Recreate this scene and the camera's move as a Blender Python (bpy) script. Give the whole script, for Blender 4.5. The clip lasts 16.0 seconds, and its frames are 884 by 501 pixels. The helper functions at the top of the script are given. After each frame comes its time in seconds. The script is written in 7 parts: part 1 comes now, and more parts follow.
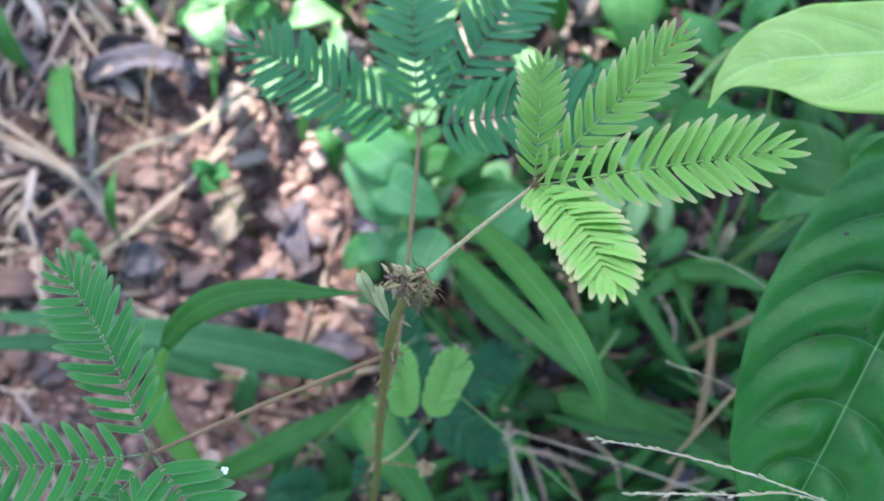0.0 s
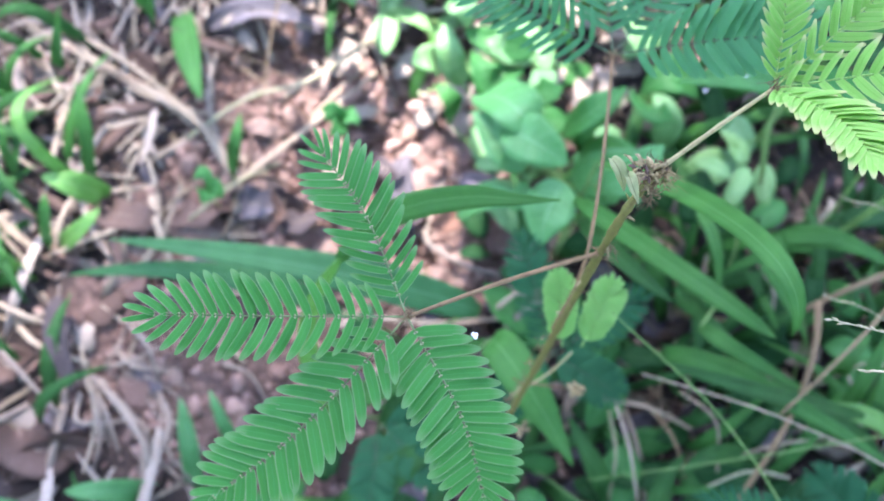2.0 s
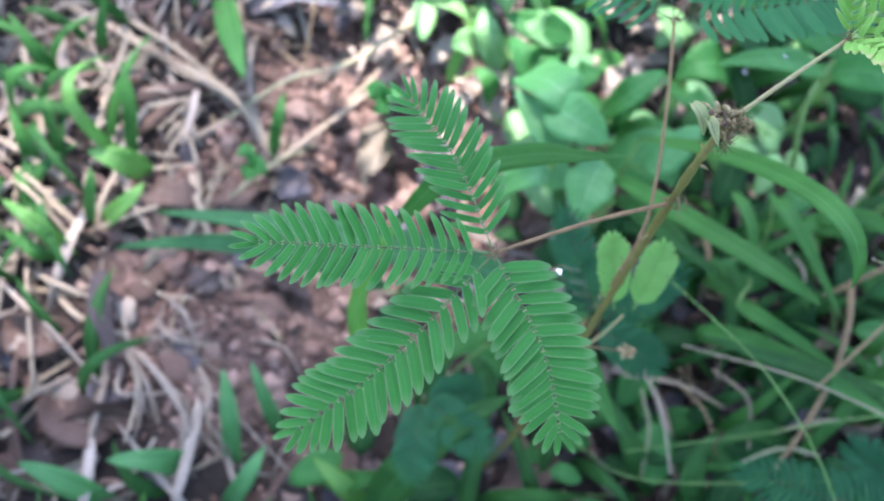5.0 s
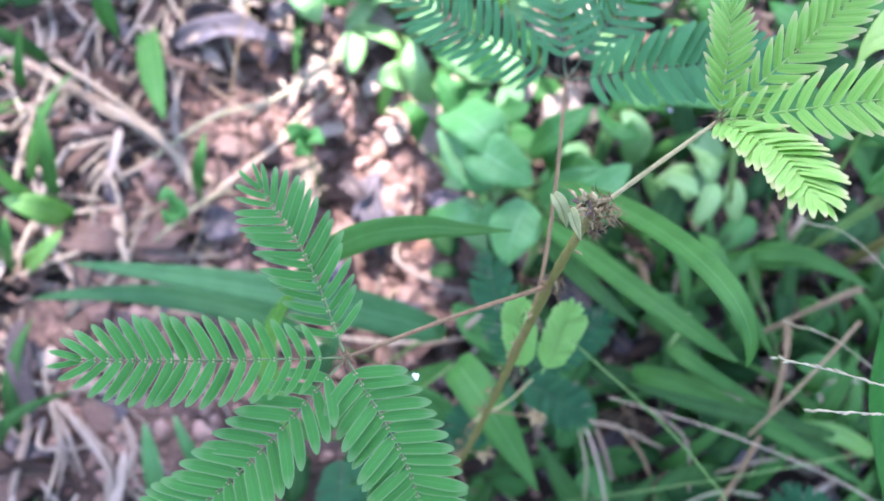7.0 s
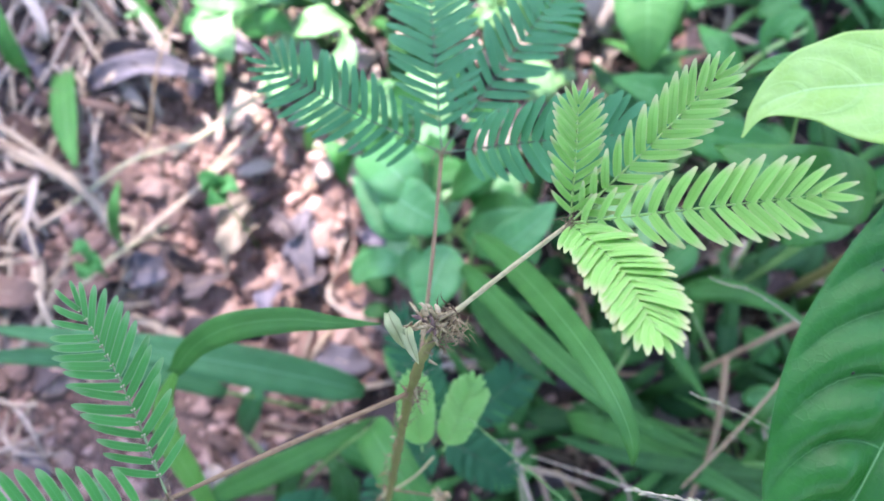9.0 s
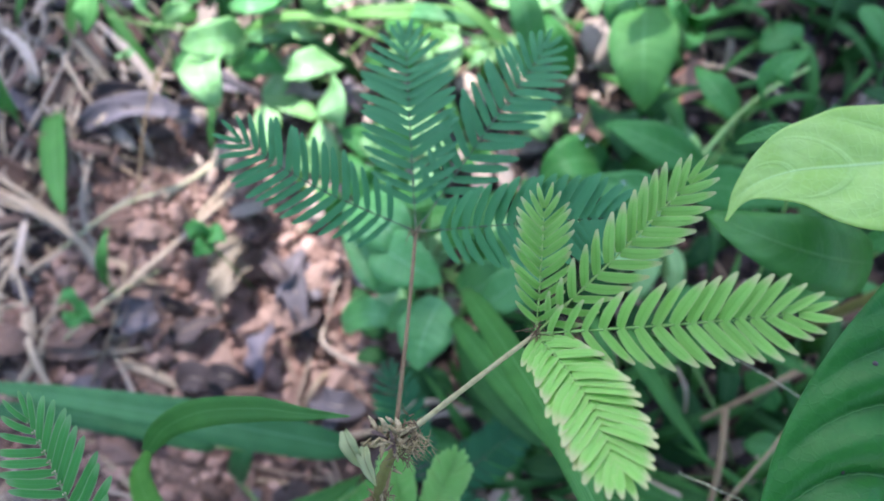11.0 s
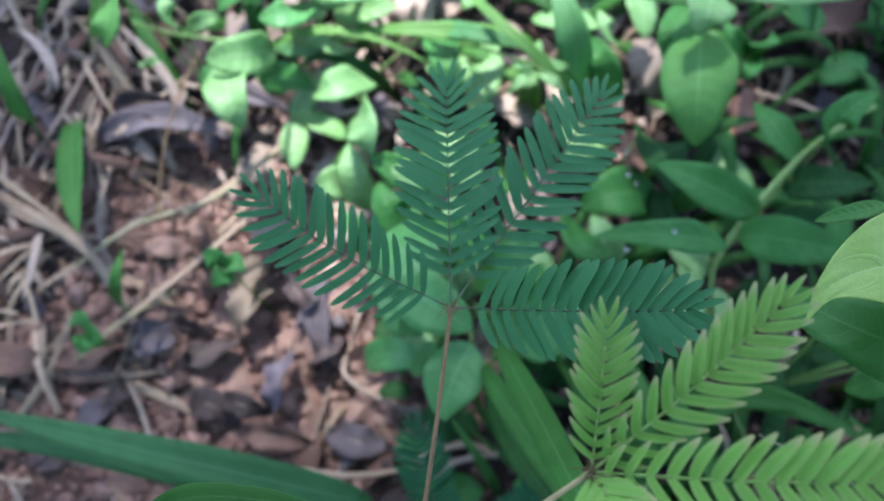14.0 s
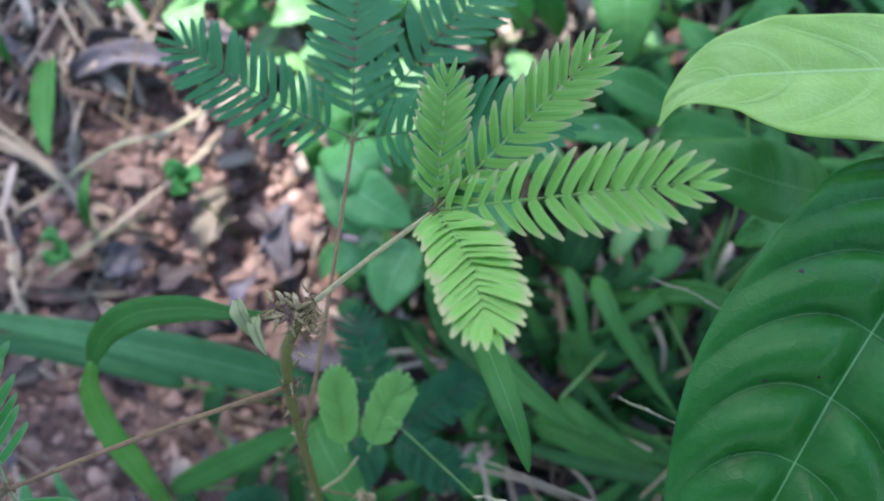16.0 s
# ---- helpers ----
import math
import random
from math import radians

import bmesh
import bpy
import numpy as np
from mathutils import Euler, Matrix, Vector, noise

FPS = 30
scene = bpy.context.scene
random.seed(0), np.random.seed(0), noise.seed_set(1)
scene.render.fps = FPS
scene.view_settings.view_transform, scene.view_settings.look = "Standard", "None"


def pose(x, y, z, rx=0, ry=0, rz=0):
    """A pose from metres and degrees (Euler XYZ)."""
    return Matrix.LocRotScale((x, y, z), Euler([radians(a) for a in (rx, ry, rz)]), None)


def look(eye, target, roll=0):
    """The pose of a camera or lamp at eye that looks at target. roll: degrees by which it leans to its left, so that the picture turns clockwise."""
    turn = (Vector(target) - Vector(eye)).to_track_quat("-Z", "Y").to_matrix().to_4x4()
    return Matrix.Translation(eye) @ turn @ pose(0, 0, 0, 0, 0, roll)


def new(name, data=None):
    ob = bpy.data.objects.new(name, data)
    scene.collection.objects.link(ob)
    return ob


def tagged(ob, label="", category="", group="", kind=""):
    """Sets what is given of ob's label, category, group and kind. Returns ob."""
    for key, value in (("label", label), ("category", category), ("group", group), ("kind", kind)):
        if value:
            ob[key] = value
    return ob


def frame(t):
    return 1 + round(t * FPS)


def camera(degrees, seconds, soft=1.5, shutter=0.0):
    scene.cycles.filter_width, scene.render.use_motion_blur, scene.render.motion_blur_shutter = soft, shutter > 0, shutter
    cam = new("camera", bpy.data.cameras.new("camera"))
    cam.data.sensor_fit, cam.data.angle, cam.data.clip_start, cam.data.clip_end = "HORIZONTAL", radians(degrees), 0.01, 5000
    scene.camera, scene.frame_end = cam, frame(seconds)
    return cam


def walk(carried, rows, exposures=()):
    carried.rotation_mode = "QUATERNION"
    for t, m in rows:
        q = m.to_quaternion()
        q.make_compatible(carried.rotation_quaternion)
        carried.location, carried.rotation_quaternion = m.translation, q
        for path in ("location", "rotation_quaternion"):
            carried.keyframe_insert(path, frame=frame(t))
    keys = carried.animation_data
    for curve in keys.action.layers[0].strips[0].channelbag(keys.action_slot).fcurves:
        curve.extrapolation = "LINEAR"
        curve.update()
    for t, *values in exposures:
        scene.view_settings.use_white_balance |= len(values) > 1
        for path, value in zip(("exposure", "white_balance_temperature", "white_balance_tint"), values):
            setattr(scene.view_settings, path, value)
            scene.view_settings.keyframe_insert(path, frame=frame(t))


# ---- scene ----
cam = camera(52.0, 16.0, soft=1.7)
METRES, EYE, TILT, LEAN, TURN = 0.3325, 0.4497, -75.0, 0.0, 0.0
ROWS = [
    (0.0, 0.0076, 0.0005, 0.0063, -0.0000, 0.0001, 0.0000),
    (0.5, -0.0415, -0.0103, -0.0068, 0.1267, 0.3387, -1.4449),
    (1.0, -0.0705, -0.0139, -0.0216, 0.0794, 0.3047, -2.2342),
    (1.5, -0.1075, -0.0231, -0.0519, 0.2575, 0.3027, -2.7203),
    (2.0, -0.1319, -0.0379, -0.0700, 0.5541, 0.2905, -3.1439),
    (2.5, -0.1593, -0.0533, -0.0923, 0.6032, 0.3809, -3.4589),
    (3.0, -0.1880, -0.0661, -0.1071, 0.6029, 0.6112, -3.8131),
    (5.5, -0.1812, -0.0582, -0.1201, 0.2920, 0.9855, -3.9174),
    (6.0, -0.1548, -0.0471, -0.0958, -0.0801, 0.7111, -3.2874),
    (6.5, -0.1277, -0.0351, -0.0682, -0.2648, 0.7763, -3.0962),
    (7.0, -0.1036, -0.0255, -0.0489, -0.1424, 0.6875, -2.6221),
    (7.5, -0.0692, -0.0189, -0.0344, -0.0322, 0.5766, -2.0337),
    (8.0, -0.0474, -0.0085, -0.0235, -0.0656, 0.2627, -1.2326),
    (8.5, -0.0283, 0.0056, 0.0011, 0.0437, 0.1178, -0.6278),
    (9.0, -0.0131, 0.0207, 0.0288, -0.3867, -0.1259, -0.5757),
    (11.5, 0.0169, 0.0578, 0.1118, 0.8696, 0.1037, -0.1213),
    (12.0, -0.0079, 0.0799, 0.1416, 1.2811, 0.1493, -1.1500),
    (12.5, -0.0109, 0.0915, 0.1529, 1.5980, -0.0841, -1.6833),
    (13.0, -0.0043, 0.1155, 0.1683, 1.5273, -0.2757, -2.2386),
    (13.5, -0.0108, 0.1205, 0.1821, 1.9184, -0.1944, -2.5685),
    (14.0, 0.0047, 0.1134, 0.1445, 2.1285, -0.7292, -2.3942),
    (14.5, 0.0320, 0.1064, 0.0953, 1.8694, -0.9709, -2.6100),
    (15.0, 0.0521, 0.0798, 0.0620, 2.1907, -0.6924, -2.2361),
    (15.5, 0.0682, 0.0609, 0.0334, 2.4807, -0.3767, -1.6454),
    (16.0, 0.0846, 0.0516, 0.0233, 2.4459, -0.0643, -1.9037),
]
EXPOSURES = [(0.0, 3.09, 5990, 20), (0.5, 3.37, 5990, 24), (1.0, 3.44, 5990, 24), (1.5, 3.61, 5990, 24), (2.0, 3.59, 5990, 24), (2.5, 3.47, 5990, 24), (3.0, 3.29, 5990, 22), (6.0, 3.30, 5990, 21), (6.5, 3.32, 5990, 25), (7.0, 3.58, 5990, 31), (7.5, 3.67, 5990, 31), (8.0, 3.61, 5990, 31), (9.0, 3.51, 5990, 31), (11.5, 2.81, 5930, 21), (12.0, 2.91, 5930, 21), (12.5, 2.65, 5930, 21), (13.5, 2.36, 5930, 19), (14.0, 2.36, 5930, 19), (14.5, 2.74, 5930, 19), (15.0, 2.98, 5930, 19), (15.5, 2.81, 5930, 19), (16.0, 2.70, 5930, 19)]
walk(cam, [(t, pose(0, 0, EYE, TILT, LEAN, TURN) @ pose(METRES * x, METRES * y, METRES * z, 90 + pitch, roll, yaw)) for t, x, y, z, yaw, pitch, roll in ROWS], EXPOSURES)
cam.data.dof.use_dof, cam.data.dof.focus_distance, cam.data.dof.aperture_fstop = True, 0.168, 17.0

# ---- daylight under trees ----
SUN_UP, SUN_ROUND = 58.0, -12.0
world = bpy.data.worlds.new("sky")
scene.world = world
world.use_nodes = True
wn, wl = world.node_tree.nodes, world.node_tree.links
sky = wn.new("ShaderNodeTexSky")
sky.sky_type, sky.sun_disc = "NISHITA", False
sky.sun_elevation, sky.sun_rotation = radians(SUN_UP), radians(SUN_ROUND)
wl.new(sky.outputs[0], wn["Background"].inputs[0])
wn["Background"].inputs[1].default_value = 0.09
sun_data = bpy.data.lights.new("sun", "SUN")
sun_data.energy, sun_data.angle, sun_data.color = 2.8, radians(2.5), (1.0, 0.95, 0.88)
sun = new("sun", sun_data)
toward = Vector((math.sin(radians(SUN_ROUND)) * math.cos(radians(SUN_UP)), math.cos(radians(SUN_ROUND)) * math.cos(radians(SUN_UP)), math.sin(radians(SUN_UP))))
sun.matrix_world = look(toward * 3, (0, 0, 0))


# ---- materials ----
def nodes_of(name):
    m = bpy.data.materials.new(name)
    m.use_nodes = True
    return m, m.node_tree.nodes, m.node_tree.links, m.node_tree.nodes["Principled BSDF"]


def math_node(n, l, op, a, b=None, clamp=False):
    k = n.new("ShaderNodeMath")
    k.operation, k.use_clamp = op, clamp
    for i, v in enumerate((a, b)):
        if v is None:
            continue
        if isinstance(v, (int, float)):
            k.inputs[i].default_value = v
        else:
            l.new(v, k.inputs[i])
    return k.outputs[0]


def noise_node(n, l, scale, detail=3.0, rough=0.55, vector=None):
    k = n.new("ShaderNodeTexNoise")
    k.inputs["Scale"].default_value, k.inputs["Detail"].default_value, k.inputs["Roughness"].default_value = scale, detail, rough
    if vector is None:
        vector = n.new("ShaderNodeTexCoord").outputs["Object"]
    l.new(vector, k.inputs["Vector"])
    return k.outputs["Fac"]


def mix_node(n, l, fac, a, b, mode="MIX"):
    k = n.new("ShaderNodeMix")
    k.data_type, k.blend_type = "RGBA", mode
    for i, v in ((0, fac), (6, a), (7, b)):
        if isinstance(v, (int, float)):
            k.inputs[i].default_value = v
        elif isinstance(v, tuple):
            k.inputs[i].default_value = (*v, 1)
        else:
            l.new(v, k.inputs[i])
    return k.outputs[2]


def steps(n, l, value, lo, hi):
    k = n.new("ShaderNodeMapRange")
    k.interpolation_type = "SMOOTHSTEP"
    l.new(value, k.inputs[0])
    k.inputs[1].default_value, k.inputs[2].default_value = lo, hi
    return k.outputs[0]


def leaf_material(name, colour, second, vein, veins=0, slant=0.5, vein_width=0.06, grass=False, margin=None, glow=0.35, gloss=0.42, spots=0.0, shine=0.3, side_mix=0.3, side_width=0.05, crease=1.2, net_mix=0.06, tip_mix=0.3, edge_mix=0.36, sweep=(0.06, 0.25, 2.0)):
    """A leaf: two greens blotched into each other, a midrib, side veins or long ribs, a pale or red rim, and light through the blade."""
    m, n, l, p = nodes_of(name)
    uv = n.new("ShaderNodeUVMap").outputs[0]
    sep = n.new("ShaderNodeSeparateXYZ")
    l.new(uv, sep.inputs[0])
    along, across = sep.outputs[0], math_node(n, l, "ABSOLUTE", math_node(n, l, "SUBTRACT", math_node(n, l, "MULTIPLY", sep.outputs[1], 2.0), 1.0))
    blotch = noise_node(n, l, 90.0, 3.0)
    fine = noise_node(n, l, 900.0, 2.0)
    info = n.new("ShaderNodeObjectInfo").outputs["Random"]
    amount = math_node(n, l, "ADD", math_node(n, l, "MULTIPLY", steps(n, l, blotch, 0.36, 0.66), 0.65), math_node(n, l, "MULTIPLY", info, 0.35))
    base = mix_node(n, l, amount, colour, second)
    base = mix_node(n, l, math_node(n, l, "MULTIPLY", fine, 0.25), base, tuple(c * 0.55 for c in colour))
    rib = math_node(n, l, "SUBTRACT", 1.0, steps(n, l, across, vein_width * 0.35, vein_width), True)
    height = rib
    if veins:
        wave = math_node(n, l, "SUBTRACT", math_node(n, l, "MULTIPLY", along, float(veins)), math_node(n, l, "MULTIPLY", math_node(n, l, "ADD", math_node(n, l, "MULTIPLY", across, sweep[0]), math_node(n, l, "MULTIPLY", math_node(n, l, "POWER", across, sweep[2]), sweep[1])), slant * veins))
        wave = math_node(n, l, "ABSOLUTE", math_node(n, l, "SUBTRACT", math_node(n, l, "FRACT", math_node(n, l, "ADD", wave, 0.5)), 0.5))
        side = math_node(n, l, "SUBTRACT", 1.0, steps(n, l, wave, side_width * 0.3, side_width), True)
        side = math_node(n, l, "MULTIPLY", side, math_node(n, l, "SUBTRACT", 1.0, steps(n, l, across, 0.6, 0.92)))
        net = n.new("ShaderNodeTexVoronoi")
        net.feature = "DISTANCE_TO_EDGE"
        net.inputs["Scale"].default_value = 420.0
        l.new(n.new("ShaderNodeTexCoord").outputs["Object"], net.inputs["Vector"])
        mesh_lines = math_node(n, l, "SUBTRACT", 1.0, steps(n, l, net.outputs["Distance"], 0.0, 0.12), True)
        base = mix_node(n, l, math_node(n, l, "MULTIPLY", side, side_mix), base, vein)
        base = mix_node(n, l, math_node(n, l, "MULTIPLY", mesh_lines, net_mix), base, vein)
        swell = math_node(n, l, "MULTIPLY", math_node(n, l, "POWER", steps(n, l, wave, 0.0, 0.6), 0.6), crease)
        height = math_node(n, l, "ADD", rib, math_node(n, l, "ADD", side, math_node(n, l, "ADD", math_node(n, l, "MULTIPLY", mesh_lines, 0.2), swell)))
    if grass:
        ribs = math_node(n, l, "SINE", math_node(n, l, "MULTIPLY", sep.outputs[1], 70.0))
        base = mix_node(n, l, math_node(n, l, "MULTIPLY", steps(n, l, ribs, 0.0, 1.0), 0.16), base, vein)
        height = math_node(n, l, "ADD", rib, math_node(n, l, "MULTIPLY", ribs, 0.35))
    base = mix_node(n, l, math_node(n, l, "MULTIPLY", rib, 0.75), base, vein)
    if margin:
        edge = math_node(n, l, "MAXIMUM", math_node(n, l, "MULTIPLY", steps(n, l, across, 0.76, 0.97), edge_mix), math_node(n, l, "MULTIPLY", steps(n, l, along, 0.70, 0.97), tip_mix))
        base = mix_node(n, l, edge, base, margin)
    if spots:
        dots = n.new("ShaderNodeTexVoronoi")
        dots.inputs["Scale"].default_value = 75.0
        l.new(n.new("ShaderNodeTexCoord").outputs["Object"], dots.inputs["Vector"])
        mark = math_node(n, l, "SUBTRACT", 1.0, steps(n, l, dots.outputs["Distance"], 0.04, 0.085), True)
        base = mix_node(n, l, math_node(n, l, "MULTIPLY", mark, spots), base, (0.02, 0.025, 0.01))
    bump = n.new("ShaderNodeBump")
    bump.inputs["Strength"].default_value, bump.inputs["Distance"].default_value = 0.35, 0.0006
    l.new(math_node(n, l, "ADD", height, math_node(n, l, "MULTIPLY", fine, 0.3)), bump.inputs["Height"])
    l.new(base, p.inputs["Base Color"])
    l.new(bump.outputs[0], p.inputs["Normal"])
    p.inputs["Specular IOR Level"].default_value = shine
    l.new(math_node(n, l, "ADD", math_node(n, l, "MULTIPLY", blotch, 0.2), gloss), p.inputs["Roughness"])
    thin = n.new("ShaderNodeBsdfTranslucent")
    l.new(mix_node(n, l, 0.35, base, tuple(min(1.0, c * 1.8) for c in second)), thin.inputs[0])
    both = n.new("ShaderNodeMixShader")
    both.inputs[0].default_value = glow
    l.new(p.outputs[0], both.inputs[1])
    l.new(thin.outputs[0], both.inputs[2])
    l.new(both.outputs[0], n["Material Output"].inputs[0])
    return m


def rough_material(name, colours, scale, fine_scale, rough=0.85, bump_height=0.0008, island=False, speck=None):
    """Stone, soil, straw, bark and dead leaf: three tones mixed at two scales, with relief."""
    m, n, l, p = nodes_of(name)
    coarse, fine = noise_node(n, l, scale, 4.0), noise_node(n, l, fine_scale, 4.0, 0.65)
    pick = n.new("ShaderNodeNewGeometry").outputs["Random Per Island"] if island else n.new("ShaderNodeObjectInfo").outputs["Random"]
    base = mix_node(n, l, steps(n, l, math_node(n, l, "ADD", math_node(n, l, "MULTIPLY", coarse, 0.6), math_node(n, l, "MULTIPLY", pick, 0.4)), 0.3, 0.68), colours[0], colours[1])
    base = mix_node(n, l, math_node(n, l, "MULTIPLY", steps(n, l, fine, 0.45, 0.72), 0.7), base, colours[2])
    if speck:
        base = mix_node(n, l, steps(n, l, noise_node(n, l, fine_scale * 2.3, 2.0), 0.62, 0.72), base, speck)
    l.new(base, p.inputs["Base Color"])
    p.inputs["Roughness"].default_value, p.inputs["Specular IOR Level"].default_value = rough, 0.25
    bump = n.new("ShaderNodeBump")
    bump.inputs["Strength"].default_value, bump.inputs["Distance"].default_value = 0.7, bump_height
    l.new(math_node(n, l, "ADD", coarse, math_node(n, l, "MULTIPLY", fine, 0.5)), bump.inputs["Height"])
    l.new(bump.outputs[0], p.inputs["Normal"])
    return m


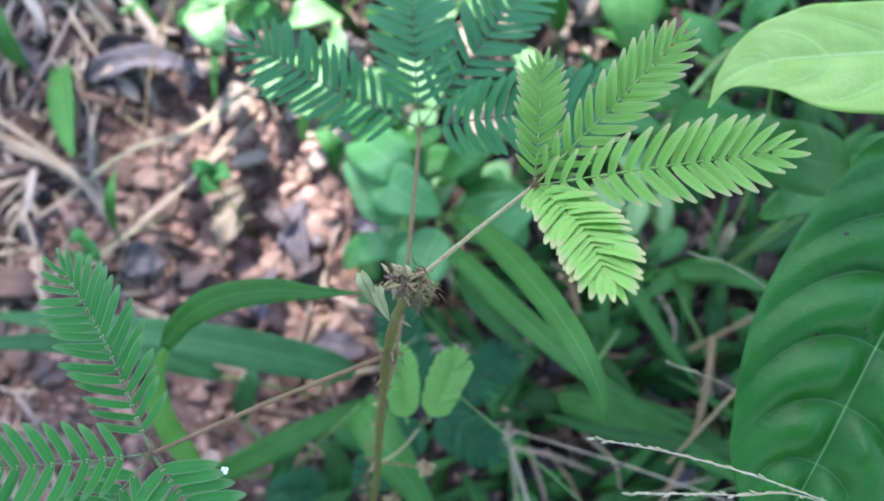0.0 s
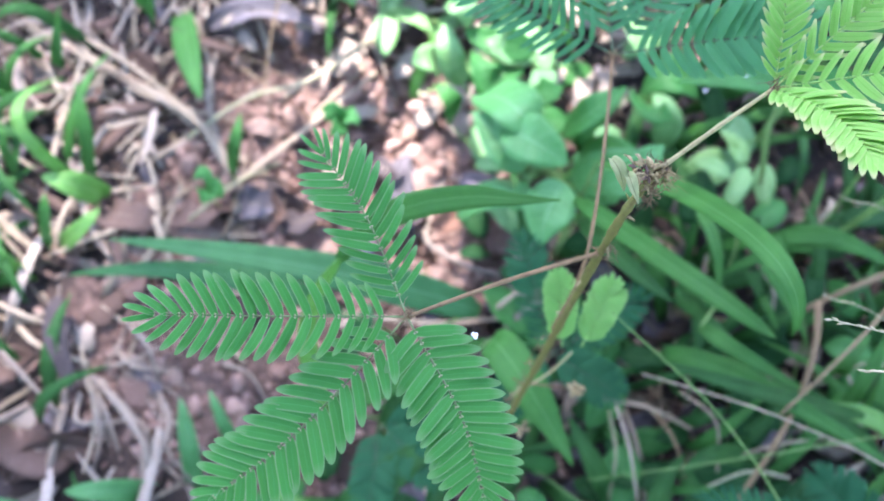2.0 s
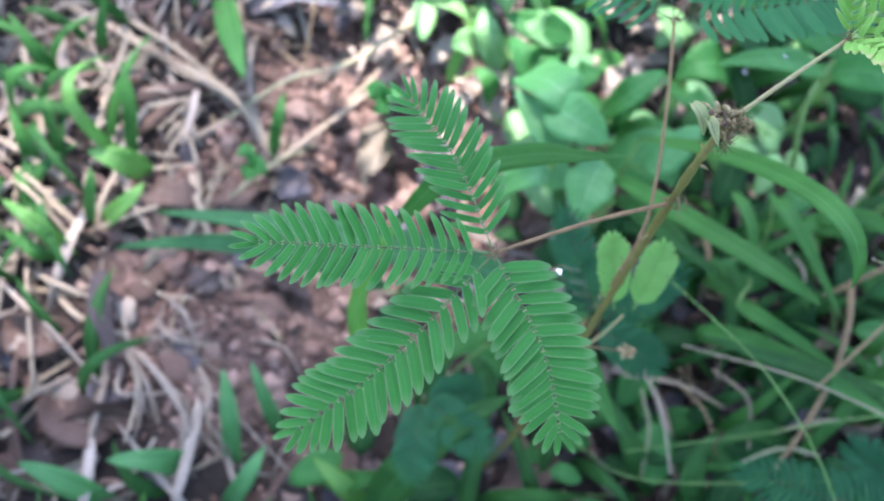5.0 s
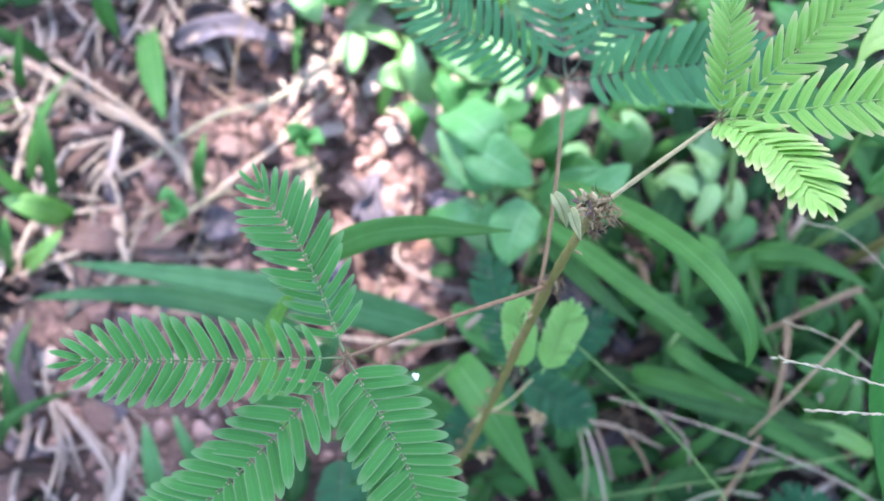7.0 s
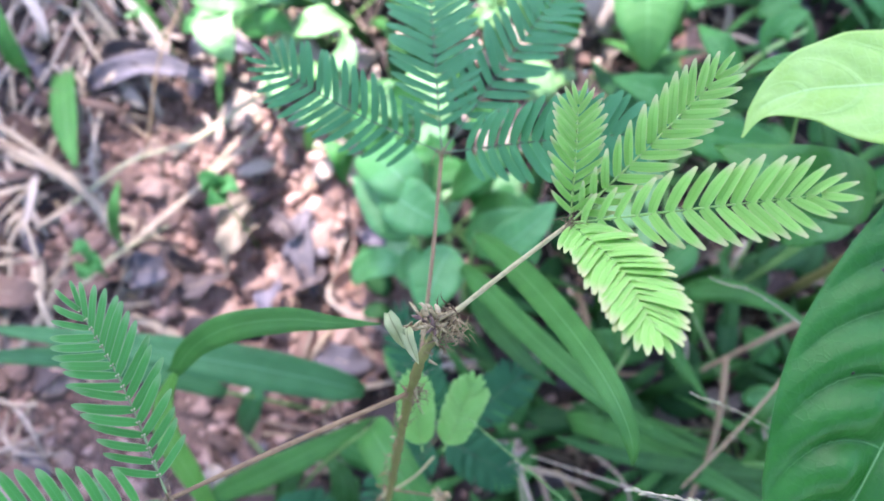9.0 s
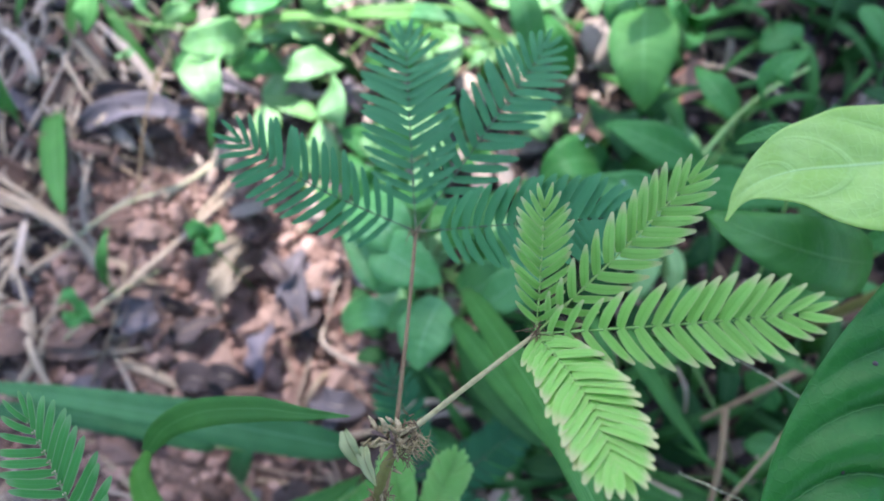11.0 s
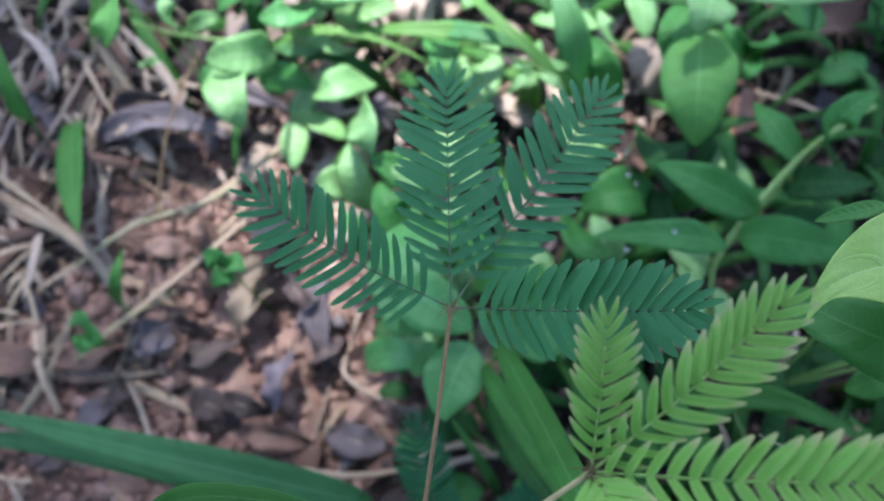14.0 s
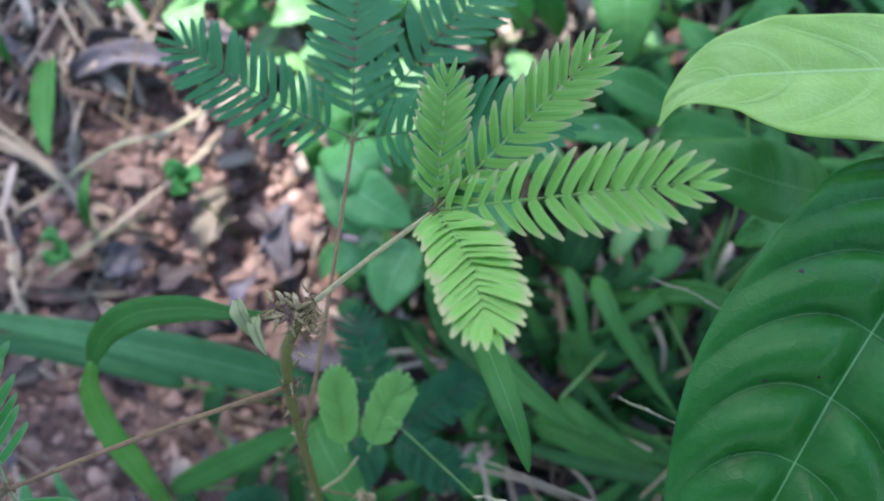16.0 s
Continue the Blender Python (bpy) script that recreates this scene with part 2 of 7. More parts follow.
MAT = {
    "g": leaf_material("grass_green", (0.045, 0.17, 0.03), (0.07, 0.235, 0.045), (0.12, 0.30, 0.09), grass=True, shine=0.22),
    # shaded copy of grass green: undergrowth shade is put into the colour
    "gd": leaf_material("grass_shade_painted", (0.024, 0.098, 0.020), (0.046, 0.155, 0.034), (0.08, 0.22, 0.07), grass=True, shine=0.18),
    "gb": leaf_material("grass_blue_green", (0.036, 0.15, 0.040), (0.062, 0.215, 0.066), (0.11, 0.28, 0.12), grass=True),
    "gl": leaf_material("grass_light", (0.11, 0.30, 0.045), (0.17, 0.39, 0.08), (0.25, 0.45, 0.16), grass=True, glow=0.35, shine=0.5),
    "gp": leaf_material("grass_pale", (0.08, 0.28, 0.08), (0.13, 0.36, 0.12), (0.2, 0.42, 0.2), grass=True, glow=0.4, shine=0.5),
    "oval": leaf_material("soft_leaf", (0.08, 0.295, 0.075), (0.125, 0.37, 0.115), (0.19, 0.43, 0.19), veins=7, gloss=0.40, shine=0.5),
    "leafg": leaf_material("green_leaf", (0.04, 0.19, 0.035), (0.07, 0.26, 0.06), (0.12, 0.32, 0.1), veins=8, shine=0.3),
    # light weed green, raised further to carry sunlight in the colour
    "leafl": leaf_material("leaf_sun_painted", (0.16, 0.36, 0.105), (0.23, 0.45, 0.17), (0.30, 0.50, 0.24), veins=7, glow=0.3, gloss=0.40, shine=0.55),
    "leafv": leaf_material("velvet_leaf", (0.08, 0.27, 0.05), (0.11, 0.33, 0.07), (0.16, 0.38, 0.11), veins=9, gloss=0.55, shine=0.5),
    # weed green with the undergrowth's shade darkened into it
    "leafd": leaf_material("leaf_shade_painted", (0.016, 0.07, 0.018), (0.03, 0.11, 0.03), (0.06, 0.17, 0.05), veins=8, shine=0.14),
    "leafm": leaf_material("glossy_leaf", (0.04, 0.18, 0.026), (0.06, 0.23, 0.04), (0.09, 0.25, 0.06), veins=8, gloss=0.34),
    "big": leaf_material("big_dark_leaf", (0.011, 0.103, 0.009), (0.022, 0.142, 0.018), (0.17, 0.36, 0.13), veins=8, slant=1.0, vein_width=0.012, gloss=0.30, glow=0.2, shine=0.24, side_mix=0.45, side_width=0.014, crease=1.6, net_mix=0.012, sweep=(0.0, 0.21, 2.4)),
    # young yellow-green, with colour raised instead of a sun patch on the leaf
    "bright": leaf_material("young_leaf_sun_painted", (0.33, 0.55, 0.085), (0.46, 0.66, 0.18), (0.54, 0.72, 0.31), veins=6, slant=0.8, vein_width=0.03, gloss=0.40, spots=0.5, glow=0.45, side_mix=0.16, side_width=0.08, crease=1.3, net_mix=0.12, shine=0.5),
    "young": leaf_material("young_leaflet", (0.21, 0.46, 0.085), (0.31, 0.55, 0.135), (0.17, 0.40, 0.06), vein_width=0.16, tip_mix=0.8, margin=(0.52, 0.43, 0.25), glow=0.4, gloss=0.46, edge_mix=0.36),
    "pale": leaf_material("pale_leaflet", (0.17, 0.41, 0.085), (0.23, 0.47, 0.12), (0.15, 0.38, 0.07), vein_width=0.16, tip_mix=0.25, margin=(0.34, 0.48, 0.20), glow=0.4, gloss=0.5, edge_mix=0.2),
    "leaflet": leaf_material("leaflet_green", (0.044, 0.235, 0.036), (0.074, 0.305, 0.056), (0.07, 0.30, 0.07), vein_width=0.10, margin=(0.33, 0.38, 0.22), gloss=0.46, edge_mix=0.5),
    "bluish": leaf_material("leaflet_blue_green", (0.057, 0.235, 0.082), (0.086, 0.305, 0.115), (0.075, 0.27, 0.105), vein_width=0.08, margin=(0.11, 0.28, 0.13), glow=0.45, gloss=0.44),
    # leaflet green darkened to stand for shade low under the plants
    "deep": leaf_material("leaflet_shade_painted", (0.020, 0.105, 0.040), (0.032, 0.14, 0.052), (0.04, 0.16, 0.08), vein_width=0.08, glow=0.25, gloss=0.5, shine=0.18),
    "stem": rough_material("green_stem", ((0.10, 0.22, 0.05), (0.15, 0.27, 0.08), (0.22, 0.28, 0.10)), 160, 900, 0.55, 0.0003),
    "mstem": rough_material("mimosa_stem", ((0.12, 0.115, 0.028), (0.19, 0.165, 0.05), (0.10, 0.06, 0.025)), 220, 1100, 0.75, 0.0005),
    "petiole": rough_material("petiole", ((0.27, 0.24, 0.11), (0.34, 0.30, 0.15), (0.20, 0.14, 0.07)), 200, 1000, 0.75, 0.0003),
    "redpet": rough_material("red_petiole", ((0.16, 0.10, 0.05), (0.22, 0.14, 0.07), (0.10, 0.06, 0.032)), 200, 1000, 0.75, 0.0003),
    "rachis": rough_material("rachis", ((0.10, 0.17, 0.06), (0.14, 0.20, 0.08), (0.16, 0.14, 0.08)), 300, 1200, 0.6, 0.0002),
    "rachis_young": rough_material("rachis_young", ((0.20, 0.36, 0.09), (0.26, 0.40, 0.11), (0.16, 0.24, 0.06)), 300, 1200, 0.6, 0.0002),
    "rachis_dark": rough_material("rachis_dark", ((0.05, 0.10, 0.05), (0.07, 0.12, 0.06), (0.12, 0.10, 0.06)), 300, 1200, 0.6, 0.0002),
    "bead": rough_material("pale_joint", ((0.27, 0.32, 0.15), (0.36, 0.38, 0.20), (0.22, 0.17, 0.09)), 500, 1500, 0.7, 0.0001),
    "hair": rough_material("dry_bristle", ((0.13, 0.085, 0.045), (0.22, 0.155, 0.085), (0.05, 0.028, 0.018)), 300, 1200, 0.8, 0.0002),
    "bract": leaf_material("papery_bract", (0.29, 0.33, 0.14), (0.42, 0.45, 0.23), (0.13, 0.14, 0.05), grass=True, vein_width=0.12, glow=0.3, gloss=0.55, shine=0.2),
    "tan": rough_material("dry_bud_scale", ((0.24, 0.18, 0.085), (0.38, 0.30, 0.16), (0.10, 0.065, 0.035)), 400, 1500, 0.8, 0.0002),
    "straw": rough_material("dry_straw", ((0.28, 0.215, 0.14), (0.38, 0.305, 0.215), (0.18, 0.13, 0.088)), 70, 700, 0.75, 0.0004),
    "twig": rough_material("twig_bark", ((0.24, 0.19, 0.14), (0.33, 0.27, 0.21), (0.14, 0.10, 0.08)), 90, 800, 0.85, 0.0005),
    "reed": rough_material("red_brown_stem", ((0.18, 0.125, 0.065), (0.26, 0.185, 0.10), (0.12, 0.08, 0.05)), 120, 800, 0.8, 0.0003),
    "root": rough_material("pale_root", ((0.25, 0.19, 0.14), (0.35, 0.28, 0.215), (0.15, 0.11, 0.08)), 120, 800, 0.85, 0.0004),
    "grey": rough_material("dead_leaf_grey", ((0.085, 0.074, 0.078), (0.165, 0.145, 0.152), (0.05, 0.043, 0.043)), 70, 700, 0.7, 0.0006),
    "dark": rough_material("dead_leaf_dark", ((0.045, 0.034, 0.031), (0.085, 0.066, 0.062), (0.025, 0.019, 0.018)), 70, 700, 0.75, 0.0005),
    "violet": rough_material("dead_leaf_violet", ((0.105, 0.09, 0.10), (0.175, 0.15, 0.165), (0.065, 0.052, 0.058)), 70, 700, 0.7, 0.0004),
    "brown": rough_material("dead_leaf_brown", ((0.10, 0.062, 0.045), (0.165, 0.107, 0.082), (0.05, 0.032, 0.025)), 70, 700, 0.75, 0.0005),
    "olive": rough_material("dead_leaf_olive", ((0.15, 0.125, 0.085), (0.21, 0.175, 0.125), (0.09, 0.07, 0.05)), 70, 700, 0.75, 0.0005),
    "beige": rough_material("dead_leaf_beige", ((0.31, 0.25, 0.195), (0.42, 0.35, 0.285), (0.2, 0.15, 0.11)), 70, 700, 0.75, 0.0005),
    "rust": rough_material("dead_leaf_rust", ((0.30, 0.15, 0.09), (0.36, 0.2, 0.13), (0.2, 0.10, 0.06)), 70, 700, 0.75, 0.0005),
    "stone": rough_material("laterite_gravel", ((0.20, 0.122, 0.095), (0.40, 0.275, 0.218), (0.11, 0.062, 0.047)), 110, 600, 0.9, 0.0008, speck=(0.47, 0.36, 0.29)),
    "grit": rough_material("fine_grit", ((0.17, 0.10, 0.076), (0.37, 0.25, 0.20), (0.085, 0.048, 0.037)), 110, 600, 0.92, 0.0006, island=True),
    "drop": None,
}
water, wnodes, wlinks, wp = nodes_of("rain_drop")
wp.inputs["Transmission Weight"].default_value, wp.inputs["Roughness"].default_value, wp.inputs["IOR"].default_value = 1.0, 0.02, 1.33
MAT["drop"] = water


def soil_material():
    m, n, l, p = nodes_of("soil")
    coord = n.new("ShaderNodeTexCoord").outputs["Object"]
    wide, mid, fine = noise_node(n, l, 14, 5.0, 0.6, coord), noise_node(n, l, 120, 4.0, 0.6, coord), noise_node(n, l, 700, 3.0, 0.6, coord)
    base = mix_node(n, l, steps(n, l, mid, 0.35, 0.68), (0.06, 0.034, 0.025), (0.195, 0.118, 0.09))
    base = mix_node(n, l, math_node(n, l, "MULTIPLY", steps(n, l, wide, 0.45, 0.7), 0.75), base, (0.055, 0.04, 0.03))
    base = mix_node(n, l, math_node(n, l, "MULTIPLY", steps(n, l, fine, 0.5, 0.75), 0.6), base, (0.36, 0.24, 0.19))
    # outside these bare ovals: dark leaf mould, with shade under the greens painted in
    humus_shade = []
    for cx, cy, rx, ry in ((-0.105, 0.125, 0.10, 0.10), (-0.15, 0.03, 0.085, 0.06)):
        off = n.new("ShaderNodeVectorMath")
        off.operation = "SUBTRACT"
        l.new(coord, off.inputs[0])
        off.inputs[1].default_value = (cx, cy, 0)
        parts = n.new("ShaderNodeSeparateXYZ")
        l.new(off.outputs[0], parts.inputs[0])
        humus_shade.append(math_node(n, l, "ADD", math_node(n, l, "POWER", math_node(n, l, "MULTIPLY", math_node(n, l, "ABSOLUTE", parts.outputs[0]), 1 / rx), 2.0), math_node(n, l, "POWER", math_node(n, l, "MULTIPLY", math_node(n, l, "ABSOLUTE", parts.outputs[1]), 1 / ry), 2.0)))
    away = math_node(n, l, "ADD", math_node(n, l, "MINIMUM", humus_shade[0], humus_shade[1]), math_node(n, l, "MULTIPLY", math_node(n, l, "SUBTRACT", wide, 0.5), 2.0))
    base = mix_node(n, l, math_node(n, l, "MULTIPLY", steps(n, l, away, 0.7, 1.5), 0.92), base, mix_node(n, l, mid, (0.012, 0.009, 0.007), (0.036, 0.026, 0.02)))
    far = n.new("ShaderNodeVectorMath")
    far.operation = "LENGTH"
    l.new(coord, far.inputs[0])
    cover = math_node(n, l, "MULTIPLY", steps(n, l, far.outputs["Value"], 0.45, 0.9), steps(n, l, noise_node(n, l, 9, 4.0, 0.6, coord), 0.32, 0.5))
    base = mix_node(n, l, cover, base, mix_node(n, l, mid, (0.03, 0.09, 0.02), (0.07, 0.16, 0.035)))
    l.new(base, p.inputs["Base Color"])
    p.inputs["Roughness"].default_value = 0.93
    cells = n.new("ShaderNodeTexVoronoi")
    cells.inputs["Scale"].default_value = 190.0
    l.new(coord, cells.inputs["Vector"])
    bump = n.new("ShaderNodeBump")
    bump.inputs["Strength"].default_value, bump.inputs["Distance"].default_value = 0.9, 0.003
    l.new(math_node(n, l, "SUBTRACT", math_node(n, l, "ADD", mid, math_node(n, l, "MULTIPLY", fine, 0.4)), math_node(n, l, "MULTIPLY", cells.outputs["Distance"], 0.6)), bump.inputs["Height"])
    l.new(bump.outputs[0], p.inputs["Normal"])
    return m


# ---- ground ----
def ground_z(x, y):
    rise = min(max((-0.11 - x) / 0.09, 0.0), 1.0)
    near = math.exp(-(x * x + y * y) / 1.5)
    relief = 0.007 * noise.noise(Vector((x * 22, y * 22, 0.3))) + 0.0035 * noise.noise(Vector((x * 75, y * 75, 1.7)))
    hollow = -0.012 * math.exp(-(((x + 0.09) / 0.05) ** 2 + ((y - 0.10) / 0.07) ** 2))
    return near * (0.022 * rise * rise * (3 - 2 * rise) + relief + hollow) + 0.4 * (1 - near) * noise.noise(Vector((x * 0.05, y * 0.05, 4.0)))


def link_mesh(name, verts, faces, material, uvs=None, smooth=True):
    me = bpy.data.meshes.new(name)
    me.from_pydata([tuple(v) for v in verts], [], faces)
    me.materials.append(material)
    if uvs is not None:
        layer = me.uv_layers.new(name="UVMap")
        loops = np.empty(len(me.loops), dtype=np.int32)
        me.loops.foreach_get("vertex_index", loops)
        layer.data.foreach_set("uv", np.asarray(uvs, dtype=np.float32)[loops].ravel())
    if smooth:
        me.polygons.foreach_set("use_smooth", [True] * len(me.polygons))
    return me


def build_ground():
    k = np.linspace(-1, 1, 301)
    line = 0.33 * k + 60.0 * np.sign(k) * np.maximum(np.abs(k) - 0.86, 0) ** 2 * 12
    verts = [(x - 0.03, y + 0.11, ground_z(x - 0.03, y + 0.11)) for y in line for x in line]
    size = len(line)
    faces = [(j * size + i, j * size + i + 1, (j + 1) * size + i + 1, (j + 1) * size + i) for j in range(size - 1) for i in range(size - 1)]
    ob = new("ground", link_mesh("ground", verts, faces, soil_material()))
    return tagged(ob, "reddish brown bare soil with gravel and litter", "soil", kind="structure")


ground = build_ground()


# ---- builders ----
def unit(v):
    return v / max(np.linalg.norm(v), 1e-9)


def thing(name, label, category, place, group="", z=None):
    ob = new(name)
    ob.empty_display_size = 0.01
    ob.location = (place[0], place[1], ground_z(*place) if z is None else z)
    return tagged(ob, label, category, group)


def part(name, me, parent, label=""):
    """Links a mesh, given in world places, as one part of a thing."""
    ob = new(name, me)
    ob.parent = parent
    top = parent
    shift = Vector((0, 0, 0))
    while top is not None:
        shift += top.location
        top = top.parent
    me.transform(Matrix.Translation(-shift))
    return tagged(ob, label)


def curve_points(points, count):
    """A smooth line through the points (Catmull-Rom)."""
    p = np.asarray(points, float)
    if len(p) == 2:
        return p[0] + np.linspace(0, 1, count)[:, None] * (p[1] - p[0])
    q = np.vstack([2 * p[0] - p[1], p, 2 * p[-1] - p[-2]])
    out = []
    for s in np.linspace(0, len(p) - 1 - 1e-6, count):
        i, t = int(s), s - int(s)
        a, b, c, d = q[i:i + 4]
        out.append(0.5 * (2 * b + (c - a) * t + (2 * a - 5 * b + 4 * c - d) * t * t + (3 * b - a - 3 * c + d) * t ** 3))
    return np.array(out)


def tube_data(points, radius, count=14, sides=7, taper=0.6, knots=0.0, flat=1.0, seed=0):
    line = curve_points(points, count)
    rng = np.random.default_rng(seed + 11)
    verts, faces, uvs = [], [], []
    tang = np.gradient(line, axis=0)
    ref = np.array((0.13, 0.31, 0.94))
    for i, (c, t) in enumerate(zip(line, tang)):
        t = unit(t)
        side = unit(np.cross(t, ref))
        over = np.cross(side, t)
        u = i / (count - 1)
        r = radius * (1 + (taper - 1) * u) * (1 + knots * (rng.random() - 0.4))
        for s in range(sides):
            a = 2 * math.pi * s / sides
            verts.append(c + side * math.cos(a) * r + over * math.sin(a) * r * flat)
            uvs.append((u, s / sides))
    for i in range(count - 1):
        for s in range(sides):
            a, b = i * sides + s, i * sides + (s + 1) % sides
            faces.append((a, b, b + sides, a + sides))
    faces += [tuple(range(sides))[::-1], tuple(range((count - 1) * sides, count * sides))]
    return verts, faces, uvs


def tube(name, points, radius, material, **more):
    v, f, u = tube_data(points, radius, **more)
    return link_mesh(name, v, f, MAT[material], u)


def blade_data(base, mid, tip, width, up=(0, -0.2, 1), a=0.35, b=0.8, fold=0.18, ripple=0.0, rows=16, cols=4, thick=0.00025, twist=0.0, seed=0):
    """A leaf blade along the bow base, mid, tip: wide as u^a (1-u)^b, folded on its midrib, waved at its rim, with thickness."""
    base, mid, tip, up = (np.asarray(p, float) for p in (base, mid, tip, up))
    ctrl = 2 * mid - 0.5 * (base + tip)
    peak = (a / (a + b)) ** a * (b / (a + b)) ** b
    rng = np.random.default_rng(seed)
    phase, phase2 = rng.random(2) * 6.28
    top, low, uvs = [], [], []
    for i in range(rows + 1):
        u = i / rows
        c = (1 - u) ** 2 * base + 2 * u * (1 - u) * ctrl + u * u * tip
        t = unit(2 * (1 - u) * (ctrl - base) + 2 * u * (tip - ctrl))
        side = unit(np.cross(t, up))
        over = unit(np.cross(side, t))
        ang = twist * (u - 0.3)
        side, over = side * math.cos(ang) + over * math.sin(ang), over * math.cos(ang) - side * math.sin(ang)
        uu = min(max(u, 0.004), 0.997)
        half = 0.5 * width * uu ** a * (1 - uu) ** b / peak
        half *= 1 + 0.05 * math.sin(9 * u + phase)
        for j in range(cols + 1):
            v = 2 * j / cols - 1
            lift = fold * abs(v) ** 1.3 * half + ripple * half * math.sin(u * 14 + phase2 + (2 if v > 0 else 0)) * v * v
            place = c + side * v * half + over * lift
            top.append(place)
            low.append(place - over * thick)
            uvs.append((u, 0.5 + 0.5 * v))
    n, w = len(top), cols + 1
    faces = []
    for i in range(rows):
        for j in range(cols):
            q = (i * w + j, i * w + j + 1, (i + 1) * w + j + 1, (i + 1) * w + j)
            faces.append(q)
            faces.append(tuple(k + n for k in q[::-1]))
    ring = [j for j in range(w)] + [i * w + cols for i in range(1, rows + 1)] + [rows * w + j for j in range(cols - 1, -1, -1)] + [i * w for i in range(rows - 1, 0, -1)]
    for k, q in enumerate(ring):
        r = ring[(k + 1) % len(ring)]
        faces.append((r, q, q + n, r + n))
    return top + low, faces, uvs + uvs


def rib_leaf(points, shape, width, up=(0, -0.2, 1), other=None, fold=0.15, ripple=0.0, quilt=0.0, rows=60, cols=8, thick=0.0003, seed=0):
    """A leaf along a free midrib, with half widths of its own on either side."""
    line = curve_points(points, rows + 1)
    tang = np.gradient(line, axis=0)
    grid = np.linspace(0, 1, rows + 1)
    sides = []
    for s in (other or shape, shape):
        w = np.interp(np.linspace(-0.04, 1.04, 400), [q[0] for q in s], [q[1] for q in s])
        sides.append(np.interp(grid, np.linspace(-0.04, 1.04, 400), np.convolve(np.pad(w, 12, mode="edge"), np.ones(25) / 25, "valid")) * width * 0.5)
    phase = 1.7 * seed
    top, low, uvs = [], [], []
    for i, u in enumerate(grid):
        t = unit(tang[i])
        side = unit(np.cross(t, np.asarray(up, float)))
        over = unit(np.cross(side, t))
        for j in range(cols + 1):
            v = 2 * j / cols - 1
            half = sides[1 if v > 0 else 0][i]
            lift = fold * abs(v) ** 1.3 * half + ripple * half * math.sin(u * 14 + phase + (2 if v > 0 else 0)) * v * v
            if quilt:
                shift = 8 * u - 0.21 * abs(v) ** 2.4 * 8
                lift += quilt * half * abs(math.sin(math.pi * shift)) ** 0.7 * (1 - v * v) ** 1.2 * min(1.0, 4 * abs(v))
            place = line[i] + side * v * half + over * lift
            top.append(place)
            low.append(place - over * thick)
            uvs.append((u, 0.5 + 0.5 * v))
    n, w = len(top), cols + 1
    faces = []
    for i in range(rows):
        for j in range(cols):
            q = (i * w + j, i * w + j + 1, (i + 1) * w + j + 1, (i + 1) * w + j)
            faces += [q, tuple(k + n for k in q[::-1])]
    ring = [j for j in range(w)] + [i * w + cols for i in range(1, rows + 1)] + [rows * w + j for j in range(cols - 1, -1, -1)] + [i * w for i in range(rows - 1, 0, -1)]
    for k, q in enumerate(ring):
        r = ring[(k + 1) % len(ring)]
        faces.append((r, q, q + n, r + n))
    return top + low, faces, uvs + uvs


COUNT = {"seed": 0}


def next_seed():
    COUNT["seed"] += 1
    return COUNT["seed"]


def foot_stalk(plant, base, material, radius=0.0007):
    """The stalk that carries a leaf from its plant's foot."""
    foot = np.array(plant.location)
    base = np.array(base)
    if np.linalg.norm(base - foot) < 0.008:
        return
    middle = 0.5 * (foot + base) + np.array((0, 0, 0.12 * abs(base[2] - foot[2])))
    part("stalk", tube("stalk", [foot - np.array((0, 0, 0.004)), middle, base], radius, material, count=8, sides=6), plant)


def blade(plant, base, mid, tip, width, material):
    s = next_seed()
    foot_stalk(plant, base, "stem", 0.0009)
    v, f, u = blade_data(base, mid, tip, width, fold=0.22, a=0.3, b=0.75, rows=18, cols=4, twist=0.5 * math.sin(s * 2.1), seed=s, ripple=0.04)
    part("blade", link_mesh("blade", v, f, MAT[material], u), plant)


def oval_leaf(plant, base, mid, tip, width, material):
    s = next_seed()
    foot_stalk(plant, base, "stem")
    tilt = (0.35 * math.sin(s * 1.7), -0.2 + 0.3 * math.sin(s * 2.9), 1)
    v, f, u = blade_data(base, mid, tip, width, up=tilt, fold=0.2, a=0.55, b=0.88, rows=18, cols=6, ripple=0.11, seed=s)
    part("leaf", link_mesh("leaf", v, f, MAT[material], u), plant)


def stalk(plant, name, points, radius, material):
    part(name, tube(name, points, radius, material, count=20), plant)


